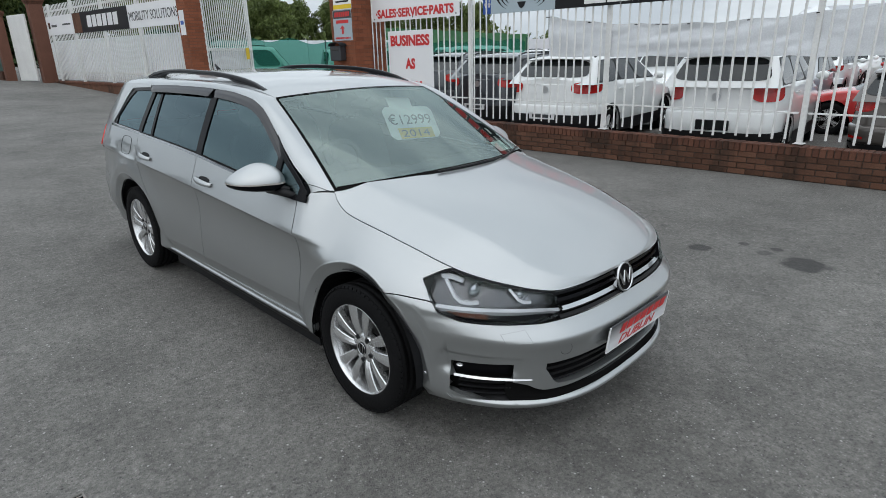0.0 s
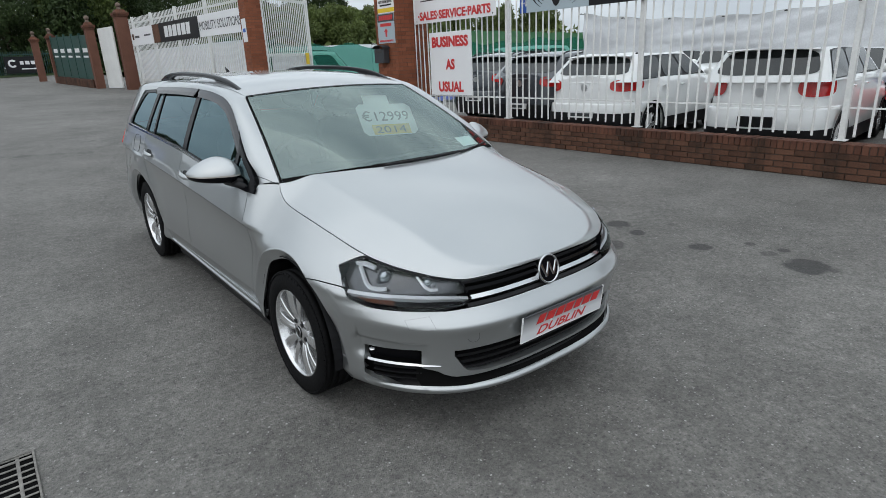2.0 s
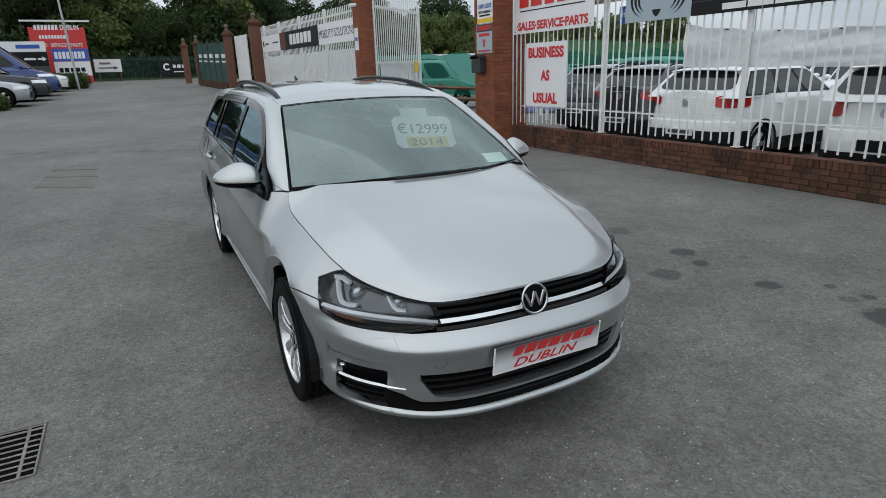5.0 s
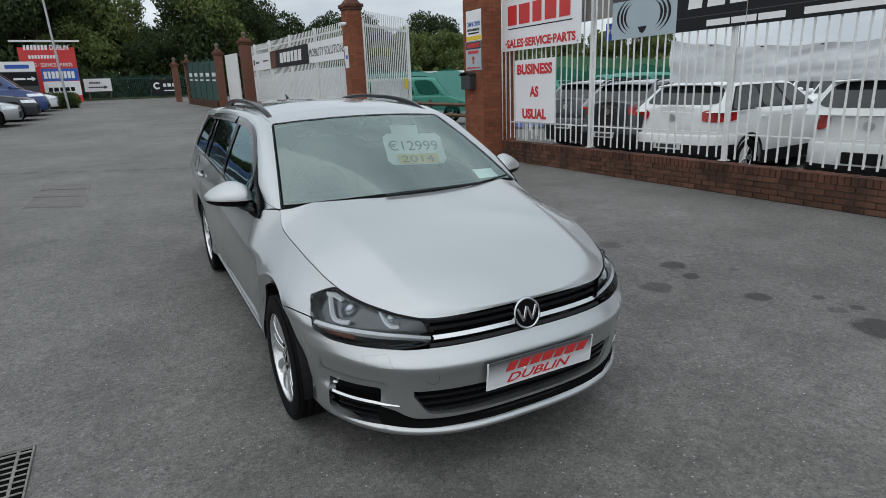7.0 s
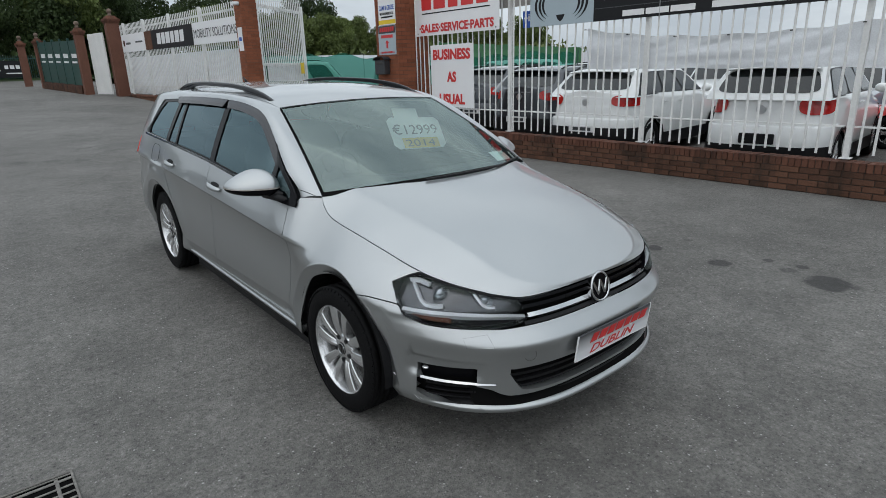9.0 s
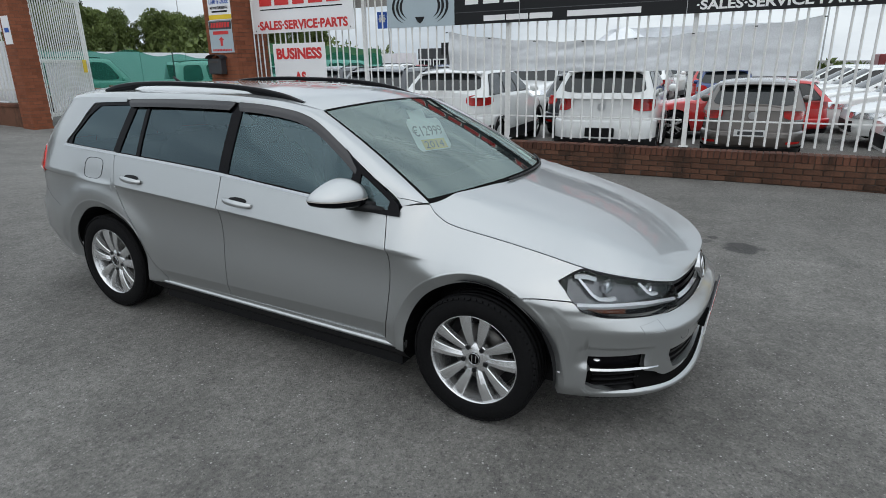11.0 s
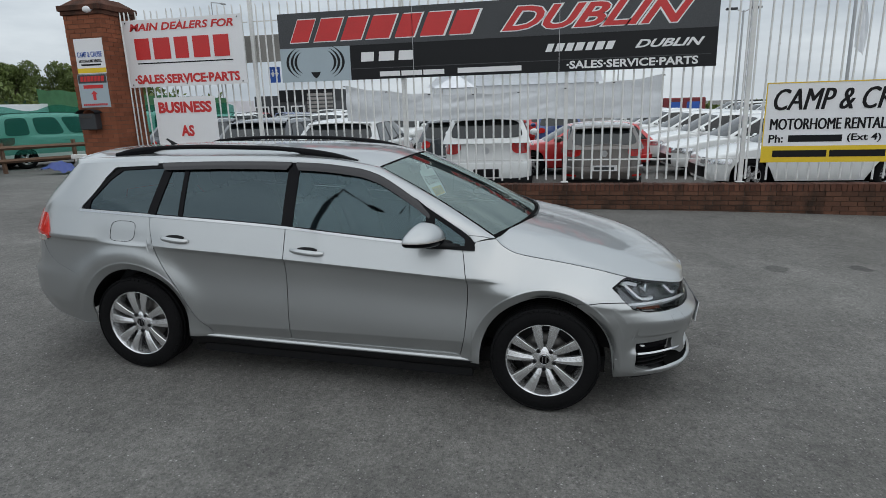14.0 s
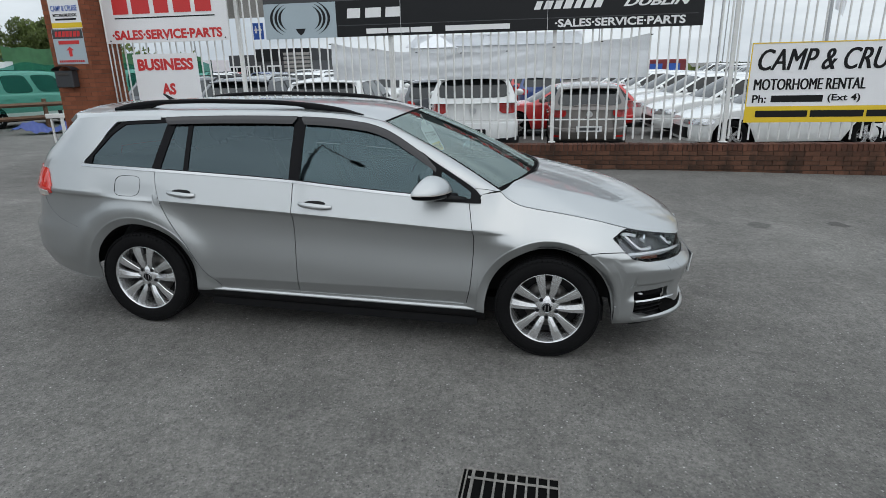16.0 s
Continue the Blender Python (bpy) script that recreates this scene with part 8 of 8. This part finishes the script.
def build_far_signs():
    g = ground_z(-2, 45)
    s = far_sign("totem_sign", -3.4, -0.4, 45, g + 0.1, 4.8, M["red"], "tall red white and blue roadside dealer sign")
    w = 1.5
    part("top_strip", boxes((-w - 0.35, w + 0.35, -0.1, 0.2, 1.98, 2.08)), M["white_steel"], s)
    glyph_row(s, "name_letter", -1.2, 0.1, 1.5, 1.8, 7, M["white"], 0.1, 0.01, 0.2)
    lettering(s, "DUBLIN", 0.7, 1.65, 0.3, 1.0, M["white"], 0, 0.02, 0.012)
    glyph_row(s, "web_bar", -1.0, 0.6, 1.0, 1.2, 10, M["white"], 0, 0.01, 0.2)
    lettering(s, "SALES \u00b7 SERVICE \u00b7 PARTS", 0, 0.62, 0.22, 2.5, M["white"], 0, 0.01, 0.012)
    part("blue_panel", boxes((-0.5, w - 0.02, -0.01, 0, -0.35, 0.4)), M["blue"], s)
    glyph_row(s, "maker_letter", -0.4, 1.3, -0.2, 0.22, 8, M["white"], 0, 0.013, 0.15)
    part("white_panel", boxes((-0.5, w - 0.02, -0.01, 0, -1.25, -0.38)), M["white"], s)
    glyph_row(s, "maker_letter", -0.3, 1.2, -1.0, -0.75, 5, M["black"], 0, 0.013, 0.15)
    glyph_row(s, "maker_letter", -0.3, 1.2, -1.85, -1.5, 5, M["white"], 0, 0.013, 0.15)
    s = far_sign("direction_sign", -5.0, -2.55, 43.8, g + 0.4, 3.45, M["board_grey"], "white and dark roadside direction sign")
    part("white_panel", boxes((-1.2, 1.2, -0.01, 0, 0.72, 1.3)), M["white"], s)
    part("blue_bar", boxes((-0.3, 0.9, -0.02, -0.01, 0.9, 1.12)), M["blue"], s)
    part("dark_panel", boxes((-1.2, 1.2, -0.01, 0, -0.1, 0.68)), M["black"], s)
    part("foot_panel", boxes((-1.2, 1.2, -0.01, 0, -0.9, -0.5)), M["white"], s)
    part("word_bar", boxes((0.0, 0.6, -0.02, -0.01, 0.24, 0.36)), M["white"], s)
    part("arrow", shift(plate([(0, -0.05), (0.25, -0.05), (0.25, -0.15), (0.45, 0), (0.25, 0.15), (0.25, 0.05), (0, 0.05)], 0.01), 0.68, -0.015, 0.3), M["white"], s)
    s = far_sign("arrow_sign", -0.3, 1.35, 48, 2.1, 2.95, M["white"], "white board with a dark arrow on posts")
    part("arrow", shift(plate([(-0.6, -0.04), (0.35, -0.04), (0.35, -0.12), (0.62, 0), (0.35, 0.12), (0.35, 0.04), (-0.6, 0.04)], 0.01), 0, -0.015, -0.15), M["board_grey"], s)
    glyph_row(s, "word_bar", -0.5, 0.2, 0.08, 0.22, 5, M["board_grey"], 0, 0.012, 0.2)
    for x in (-0.6, 0.7):
        part("post", tube(bmesh.new(), (x, 0.12, -1.6), (x, 0.12, 0.4), 0.04, sides=8), M["wood"], s)
    s = far_sign("black_sign", 3.95, 5.9, 50, 1.75, 2.82, M["board_black"], "black board with a white mark on a fence")
    bm = bmesh.new()
    for i in range(14):
        a0, a1 = radians(40 + i * 20), radians(60 + i * 20)
        bm.faces.new([bm.verts.new((r * math.cos(a), -0.02, r * math.sin(a))) for r, a in ((0.14, a0), (0.26, a0), (0.26, a1), (0.14, a1))])
    part("mark", shift(bm, -0.55, 0, 0.1), M["white"], s)
    glyph_row(s, "name_letter", -0.15, 0.8, 0.02, 0.25, 3, M["white"], 0, 0.02, 0.2)
    part("word_bar", boxes((-0.1, 0.8, -0.02, 0, -0.3, -0.22)), M["white"], s)
    # dark paling fence along the verge
    f = thing("verge_fence", (0, 51.5, 0), 0, "dark railing fence in front of trees", "fence", kind="structure")
    me = None
    for k in range(120):
        x = -8 + 0.13 * k
        if me is None:
            ob = part("railing", boxes((-0.02, 0.02, -0.01, 0.01, 1.3, 3.2)), M["dark_green"], f)
            me = ob.data
        else:
            ob = new("railing", me)
            ob.parent = f
        ob.matrix_basis = pose(x, 0, 0)
    for z in (1.6, 3.0):
        part("rail", boxes((-8, 7.6, 0.01, 0.04, z - 0.03, z + 0.03)), M["dark_green"], f)
    verge = bmesh.new()
    sheet(verge, lambda x, v: (x, 49.0 + 14 * v, ground_z(0, 50) + 0.12 * math.sin(min(1, v * 8) * 1.57) + 0.1 * math.sin(x * 3) * v), spread(-60, 40, 120), spread(0, 1, 10))
    ob = put_mesh("verge", verge, M["leaf_dark"], True)
    tagged(ob, "rough green verge under trees", "verge", kind="structure")
    # street lamps
    for x, y, h in ((-0.9, 36.5, 9.0), (2.6, 60, 11), (46, 58, 10), (44, 30, 10), (52, -2, 11), (60, -14, 11)):
        z = ground_z(x, y)
        p = thing("street_lamp", (x, y, z), 0, "tall galvanised street lamp post", "street lamp")
        part("column", tube(bmesh.new(), (0, 0, 0), (-0.3, 0, h), 0.06, 0.04, 10), M["galvanised"], p)
        part("arm", tube(bmesh.new(), (-0.3, 0, h), (1.2, 0, h + 0.15), 0.035, sides=8), M["galvanised"], p)
        part("lantern", boxes((1.1, 1.7, -0.12, 0.12, h + 0.08, h + 0.2), bevel=0.03), M["galvanised"], p)


build_far_signs()


# ---- trees and hedges ----
def leaf_mass(bm, centre, radii, count, size, rng):
    for _ in range(count):
        d = Vector((rng.gauss(0, 1), rng.gauss(0, 1), rng.gauss(0, 1))).normalized()
        r = rng.uniform(0.55, 1.05)
        c = centre + Vector((d.x * radii[0], d.y * radii[1], d.z * radii[2])) * r
        e = Euler((rng.uniform(0, 6.3), rng.uniform(0, 6.3), rng.uniform(0, 6.3))).to_matrix()
        s = size * rng.uniform(0.6, 1.3)
        bm.faces.new([bm.verts.new(c + e @ Vector(v)) for v in ((-s, 0, 0), (0, -s * 0.55, 0.1 * s), (s, 0, 0), (0, s * 0.55, 0.1 * s))])


def build_tree(seed, height, leaf, at):
    rng = random.Random(seed)
    t = thing("tree", (*at, ground_z(*at)), rng.uniform(0, 360), "broad leafy green tree with a dense uneven crown", "tree", "trees round the yard")
    bm = bmesh.new()
    p = Vector((0, 0, -0.2))
    for k in range(5):
        q = p + Vector((rng.uniform(-0.15, 0.15), rng.uniform(-0.15, 0.15), height * 0.16))
        tube(bm, p, q, 0.22 - 0.035 * k, 0.22 - 0.035 * (k + 1), 8)
        p = q
    tips = []
    for k in range(9):
        a = rng.uniform(0, 6.3)
        z0 = height * rng.uniform(0.2, 0.6)
        tip = Vector((math.cos(a) * height * rng.uniform(0.15, 0.32), math.sin(a) * height * rng.uniform(0.15, 0.32), z0 + height * rng.uniform(0.08, 0.3)))
        tube(bm, (0, 0, z0), tip, 0.07, 0.02, 6)
        tips.append(tip)
    part("trunk", bm, M["bark"], t, "", True)
    bm = bmesh.new()
    for tip in tips + [Vector((0, 0, height * 0.85))]:
        leaf_mass(bm, tip, (height * rng.uniform(0.13, 0.2),) * 2 + (height * rng.uniform(0.1, 0.17),), 900, 0.03 * height ** 0.5 * 1.5, rng)
    for _ in range(20):
        c = Vector((rng.uniform(-0.3, 0.3) * height, rng.uniform(-0.3, 0.3) * height, rng.uniform(0.08, 0.95) * height))
        leaf_mass(bm, c, (height * 0.12, height * 0.12, height * 0.1), 480, 0.028 * height ** 0.5 * 1.5, rng)
    part("crown", bm, M[leaf], t)
    return t


protos = [build_tree(3, 10, "leaf_dark", (-3.0, 55.0)), build_tree(8, 8, "leaf", (1.6, 56.0)), build_tree(13, 10, "leaf_dark", (9.4, 54.5))]
rng = random.Random(5)
spots = [(x, 54 + rng.uniform(-1, 3)) for x in (-14.5, -11, -7.5, -5.2, -0.5, 0.4, 4.6, 9.6, 12.6)] + [(x, 62 + rng.uniform(-2, 3)) for x in (-15, -9, -3, 3, 8, 13, 18)] + [(20.5, 70), (24, 68), (28, 69), (32, 66), (36.5, 68)]
for k, (x, y) in enumerate(spots):
    f = rng.uniform(0.85, 1.05) * (0.6 if x < -4.5 or 2.5 < x < 7.0 else 0.8 if y > 60 and x < 10 else 1.0)
    copy_thing(protos[k % 3], pose(x, y, ground_z(x, y), 0, 0, rng.uniform(0, 360)) @ Matrix.Scale(f, 4))
low = build_tree(17, 6.0, "leaf", (24.0, 50.0))
for k, (x, y) in enumerate([(18.5, 47), (21, 49), (27, 51), (30, 50), (33.5, 52), (37, 49), (40, 52), (43.5, 50), (47, 47), (50, 44), (36, 58), (46, 56), (25, 56), (30, 58)]):
    copy_thing(low, pose(x, y, ground_z(x, y), 0, 0, rng.uniform(0, 360)))
bm = bmesh.new()
rng = random.Random(2)
for k in range(9):
    leaf_mass(bm, Vector((-3.0 + 0.28 * k, 38.4 + 0.2 * math.sin(k), ground_z(-2, 38) + 0.42)), (0.4, 0.6, 0.46), 900, 0.06, rng)
for k in range(4):
    leaf_mass(bm, Vector((-3.25 + 0.2 * k, 23.2 + 0.3 * k, ground_z(-3, 23) + 0.26)), (0.3, 0.4, 0.3), 700, 0.05, rng)
ob = put_mesh("hedge", bm, M["leaf_hedge"], False)
tagged(ob, "low clipped green hedge at the end of a parking row", "hedge")
bm = bmesh.new()
for k in range(74):
    leaf_mass(bm, Vector((-15.8 + 0.45 * k, 53.5 + 1.2 * math.sin(k * 1.7), 2.0 + 2.6 * (0.5 + 0.5 * math.sin(k * 0.61)) * rng.random())), (1.3, 1.0, 1.6), 150, 0.22, rng)
ob = put_mesh("undergrowth", bm, M["leaf_dark"], False)
tagged(ob, "dense dark undergrowth beneath roadside trees", "bushes", kind="stuff")
bm = bmesh.new()
for k in range(50):
    leaf_mass(bm, Vector((16 + 0.62 * k, 46 + 4 * math.sin(k * 0.21) - 0.22 * k, 0.9 + 1.6 * rng.random())), (1.3, 1.0, 1.5), 110, 0.24, rng)
ob = put_mesh("scrub", bm, M["leaf"], False)
tagged(ob, "dense green scrub beneath low trees", "bushes", kind="stuff")
bm = bmesh.new()
for k in range(170):
    leaf_mass(bm, Vector((110, -90 + k * 1.3, -1.1 + 0.6 * math.sin(k * 0.37) ** 2)), (2.0, 1.2, 1.5), 40, 0.7, rng)
ob = put_mesh("far_woods", bm, M["leaf"], False)
tagged(ob, "dark line of far woods beyond the car park", "woods", kind="stuff")


# ---- buildings beyond the car park ----
def build_far_buildings():
    s = thing("green_shed", (38, 38, ground_z(38, 38)), 20, "low green sheet-clad shed behind vans", "shed")
    part("wall", boxes((-3, 3, -5, 5, 0, 2.5)), M["green_panel"], s)
    part("roof", boxes((-3.1, 3.1, -5.1, 5.1, 2.5, 2.65)), M["dark_green"], s)
    for y in (-2.5, 0.5, 3):
        part("window", boxes((-3.03, -3.0, y, y + 0.8, 1.3, 1.9)), M["white"], s)
    h = thing("white_hoarding", (14, 29, ground_z(14, 29)), -8, "long white site hoarding behind vans", "hoarding")
    for k in range(14):
        x = -7 + 2.4 * k
        part("board", boxes((x, x + 2.37, -0.03, 0.03, 0.0, 2.25 + 0.03 * math.sin(k * 5))), M["sheet"], h)
    c = thing("shop_building", (46, 23.3, ground_z(46, 23.3)), 0, "dark low building with white window frames", "building")
    part("wall", boxes((-3, 3, -3.3, 3.4, 0, 2.7)), M["board_grey"], c)
    part("parapet", boxes((-3.1, 3.1, -3.4, 1.2, 2.2, 3.1)), M["board_black"], c)
    end_wall = part("louvred_wall", boxes((-3.12, -3.0, -3.3, -1.2, 0.5, 2.8)), M["board_grey"], c, "grey louvred end wall")
    for k in range(8):
        part("louvre", boxes((-3.2, -3.12, -3.3, -1.2, 0.5 + 0.3 * k, 0.7 + 0.3 * k)), M["concrete"], end_wall)
    for y in (-0.9, 0.8, 2.2):
        w = part("window", boxes((-3.06, -3.0, y, y + 1.2, 0.9, 1.9)), M["white"], c)
        for k in (0, 1):
            part("pane", boxes((-3.08, -3.06, y + 0.1 + 0.55 * k, y + 0.55 + 0.55 * k, 1.0, 1.8)), M["far_glass"], w)
    t = thing("box_trailer", (40, -5.05, ground_z(40, -5.05)), 0, "dark red box trailer with blue windows", "trailer")
    part("body", boxes((-1.5, 1.5, -1.25, 1.25, 0.45, 1.85), bevel=0.05), M["brick_red"], t)
    for y in (-0.9, 0.15):
        part("window", boxes((-1.53, -1.5, y, y + 0.75, 1.1, 1.6)), M["blue"], t)
    for x in (-0.6, 0.6):
        for sd in (-1, 1):
            part("wheel", tube(bmesh.new(), (x, sd * 1.0, 0.32), (x, sd * 1.2, 0.32), 0.32, sides=18), M["rubber"], t)
    m_ = thing("marquee", (45, 10.6, ground_z(45, 10.6)), 0, "white peaked marquee roof beyond the car park", "marquee")
    bm = bmesh.new()
    bmesh.ops.create_cone(bm, cap_ends=False, segments=4, radius1=2.1, radius2=0.05, depth=1.0, matrix=pose(0, 0, 3.45, 0, 0, 45))
    part("canopy", bm, M["sheet"], m_, "white canopy")
    for x in (-1.4, 1.4):
        for y in (-1.4, 1.4):
            part("leg", tube(bmesh.new(), (x, y, 0), (x, y, 2.98), 0.04, sides=8), M["white_steel"], m_)
    g = thing("warehouse", (70, 8, ground_z(70, 8)), 0, "long pale warehouse with a ridged roof", "building")
    part("wall", boxes((-6, 6, -9, 9, 0, 3.6)), M["sheet"], g)
    bm = bmesh.new()
    for x0, x1 in ((-6.3, 0), (0, 6.3)):
        z0, z1 = (3.6, 5.0) if x0 < -1 else (5.0, 3.6)
        sheet(bm, lambda x, y: (x, y, z0 + (z1 - z0) * (x - x0) / (x1 - x0)), [x0, x1], [-9.4, 9.4])
    bmesh.ops.solidify(bm, geom=bm.faces[:], thickness=0.15)
    part("roof", bm, M["sheet"], g)
    # grey board beyond the fence, between two signs
    sign("grey_board", 8.358, 7.35, 2.78, 1.5, 0.45, M["concrete"], "blank grey board behind a fence", 0.02)
    # name boards in the car park


build_far_buildings()


# ---- green screen, street lamp and flag beyond the car park ----
def build_beyond():
    scr = thing("screen_fence", label="green screening net on a fence beyond the car park", category="fence")
    bm = bmesh.new()
    sheet(bm, lambda u, v: (24.0 + 0.06 * math.sin(u * 60), 17.6 + 10.4 * u, ground_z(24, 20) + (2.25 + 0.75 * u + 0.03 * math.sin(u * 45)) * v), spread(0, 1, 60), spread(0, 1, 4))
    part("net", bm, M["green_screen"], scr, "", True)
    for k in range(5):
        y = 17.7 + 2.55 * k
        part("post", tube(bmesh.new(), (24.1, y, 0), (24.1, y, 2.35 + 0.18 * k), 0.035, sides=8), M["galvanised"], scr)
    lamp = thing("street_lamp", (23.57, -4.3, ground_z(23.57, -4.3)), 0, "tall grey double-headed street lamp beyond the car park", "lamp")
    part("pole", tube(bmesh.new(), (0, 0, 0), (0, 0, 4.95), 0.05, 0.035, 10), M["galvanised"], lamp)
    for s in (-1, 1):
        part("arm", tube(bmesh.new(), (0, 0, 4.9), (0, s * 0.3, 5.02), 0.018, sides=6), M["galvanised"], lamp)
        bm = boxes((-0.09, 0.09, -0.2, 0.2, -0.04, 0.04), bevel=0.02)
        part("lamp_head", shift(bm, 0, s * 0.42, 5.03), M["dark_plastic"], lamp)
    flag = thing("flag_pole", (17.0, -5.45, ground_z(17, -5.45)), 0, "grey pole with a limp pale flag behind a fence", "flag pole")
    part("pole", tube(bmesh.new(), (0, 0, 0), (0, 0.05, 5.6), 0.05, 0.04, 10), M["galvanised"], flag)
    bm = bmesh.new()
    sheet(bm, lambda u, v: (0.03 * math.sin(v * 9 + u * 14), -0.06 - (0.32 - 0.16 * v) * u * (0.75 + 0.25 * math.sin(v * 5)), 3.1 + 2.3 * v - 0.25 * u), spread(0, 1, 10), spread(0, 1, 24))
    part("flag", bm, M["sheet"], flag, "limp grey-white flag", True)


build_beyond()


# ---- tall yard lamp on the camera's side, mirrored in the car's windows ----
def build_yard_lamp():
    lamp = thing("yard_lamp", (-8.2, 7.7, ground_z(-8.2, 7.7)), 0, "tall black yard lamp with a curved top and a long arm", "lamp")
    part("pole", tube(bmesh.new(), (0, 0, 0), (0.05, 0.05, 8.6), 0.09, 0.07, 12), M["dark_plastic"], lamp)
    bm = bmesh.new()
    pts = [Vector((0.05 - 0.22 * (k / 8) ** 2, 0.05 - 0.1 * (k / 8) ** 2, 8.6 + 1.6 * k / 8)) for k in range(9)] + [Vector((-1.25, -0.55, 9.95))]
    for k, (p, q) in enumerate(zip(pts, pts[1:])):
        tube(bm, p, q, 0.07 - 0.005 * k, 0.07 - 0.005 * (k + 1), 10)
    part("arm", bm, M["dark_plastic"], lamp, "", True)
    bm = bmesh.new()
    bmesh.ops.create_uvsphere(bm, u_segments=14, v_segments=8, radius=1, matrix=pose(-1.5, -0.68, 9.9, 0, -12, 26) @ Matrix.Diagonal((0.36, 0.14, 0.07, 1)))
    part("lamp_head", bm, M["dark_plastic"], lamp, "", True)


build_yard_lamp()


# ---- dealership building on the camera's side, mirrored in the car's windows ----
def build_showroom():
    b = thing("showroom", (-20.5, 31, ground_z(-20.5, 31)), 0, "long low grey showroom with a dark roof edge", "building")
    part("wall", boxes((-7, 7, -14, 14, -0.3, 3.5)), M["concrete"], b)
    part("roof", boxes((-7.4, 7.4, -14.4, 14.4, 3.5, 4.0), bevel=0.03), M["board_grey"], b)
    for k in range(7):
        y = -12.6 + 3.7 * k
        w = part("window", boxes((7.0, 7.05, y, y + 3.0, 0.4, 3.0)), M["dark_plastic"], b)
        for i in range(2):
            part("pane", boxes((7.05, 7.07, y + 0.08 + 1.46 * i, y + 1.46 + 1.46 * i, 0.5, 2.9)), M["far_glass"], w)


build_showroom()


# ---- bricks of the boundary wall: single bricks where the path passes nearest, the rest joined ----
def build_bricks():
    rng = random.Random(11)

    def unit(lx, ly, lz):
        bm = boxes((-lx / 2, lx / 2, -ly / 2, ly / 2, -lz / 2, lz / 2), bevel=0.004)
        me = bpy.data.meshes.new("brick")
        bm.to_mesh(me)
        bm.free()
        return me
    stretcher, header, coping = unit(0.1, 0.215, 0.065), unit(0.1, 0.1025, 0.065), unit(0.23, 0.065, 0.105)
    for me in (stretcher, header):
        me.materials.append(M["brick"])
    coping.materials.append(M["brick_cap"])
    rest, rest_cap = bmesh.new(), bmesh.new()
    singles = 0
    for course in range(7):
        z = 0.262 - 0.075 * course
        y = 9.88 - (0.1125 if course % 2 else 0.0)
        while y > -11:
            x = 8.185 + rng.uniform(-0.003, 0.003)
            if -1.2 < y < 6.3 and course < 5 and singles < 165:
                ob = new("brick", stretcher)
                ob.parent = wall_fence
                ob.matrix_basis = pose(x, y - 0.1075, z, 0, rng.uniform(-0.6, 0.6), rng.uniform(-0.5, 0.5))
                singles += 1
            else:
                box(rest, x - 0.05, x + 0.05, y - 0.215, y, z - 0.0325, z + 0.0325)
            y -= 0.225
    y, k = 9.86, 0
    while y > -11:
        x = 8.25 + rng.uniform(-0.004, 0.004)
        z = 0.354 + rng.uniform(-0.004, 0.004)
        if -1.6 < y < 6.6 and k < 118:
            ob = new("coping_brick", coping)
            ob.parent = wall_fence
            ob.matrix_basis = pose(x, y, z, rng.uniform(-1.5, 1.5), rng.uniform(-0.8, 0.8), rng.uniform(-1, 1))
            k += 1
        else:
            box(rest_cap, x - 0.115, x + 0.115, y - 0.0325, y + 0.0325, z - 0.0525, z + 0.0525)
        y -= 0.0745
    tagged(part("brickwork", rest, M["brick_joined"], wall_fence), kind="stuff")
    tagged(part("coping_bricks", rest_cap, M["brick_cap_joined"], wall_fence), kind="stuff")


build_bricks()
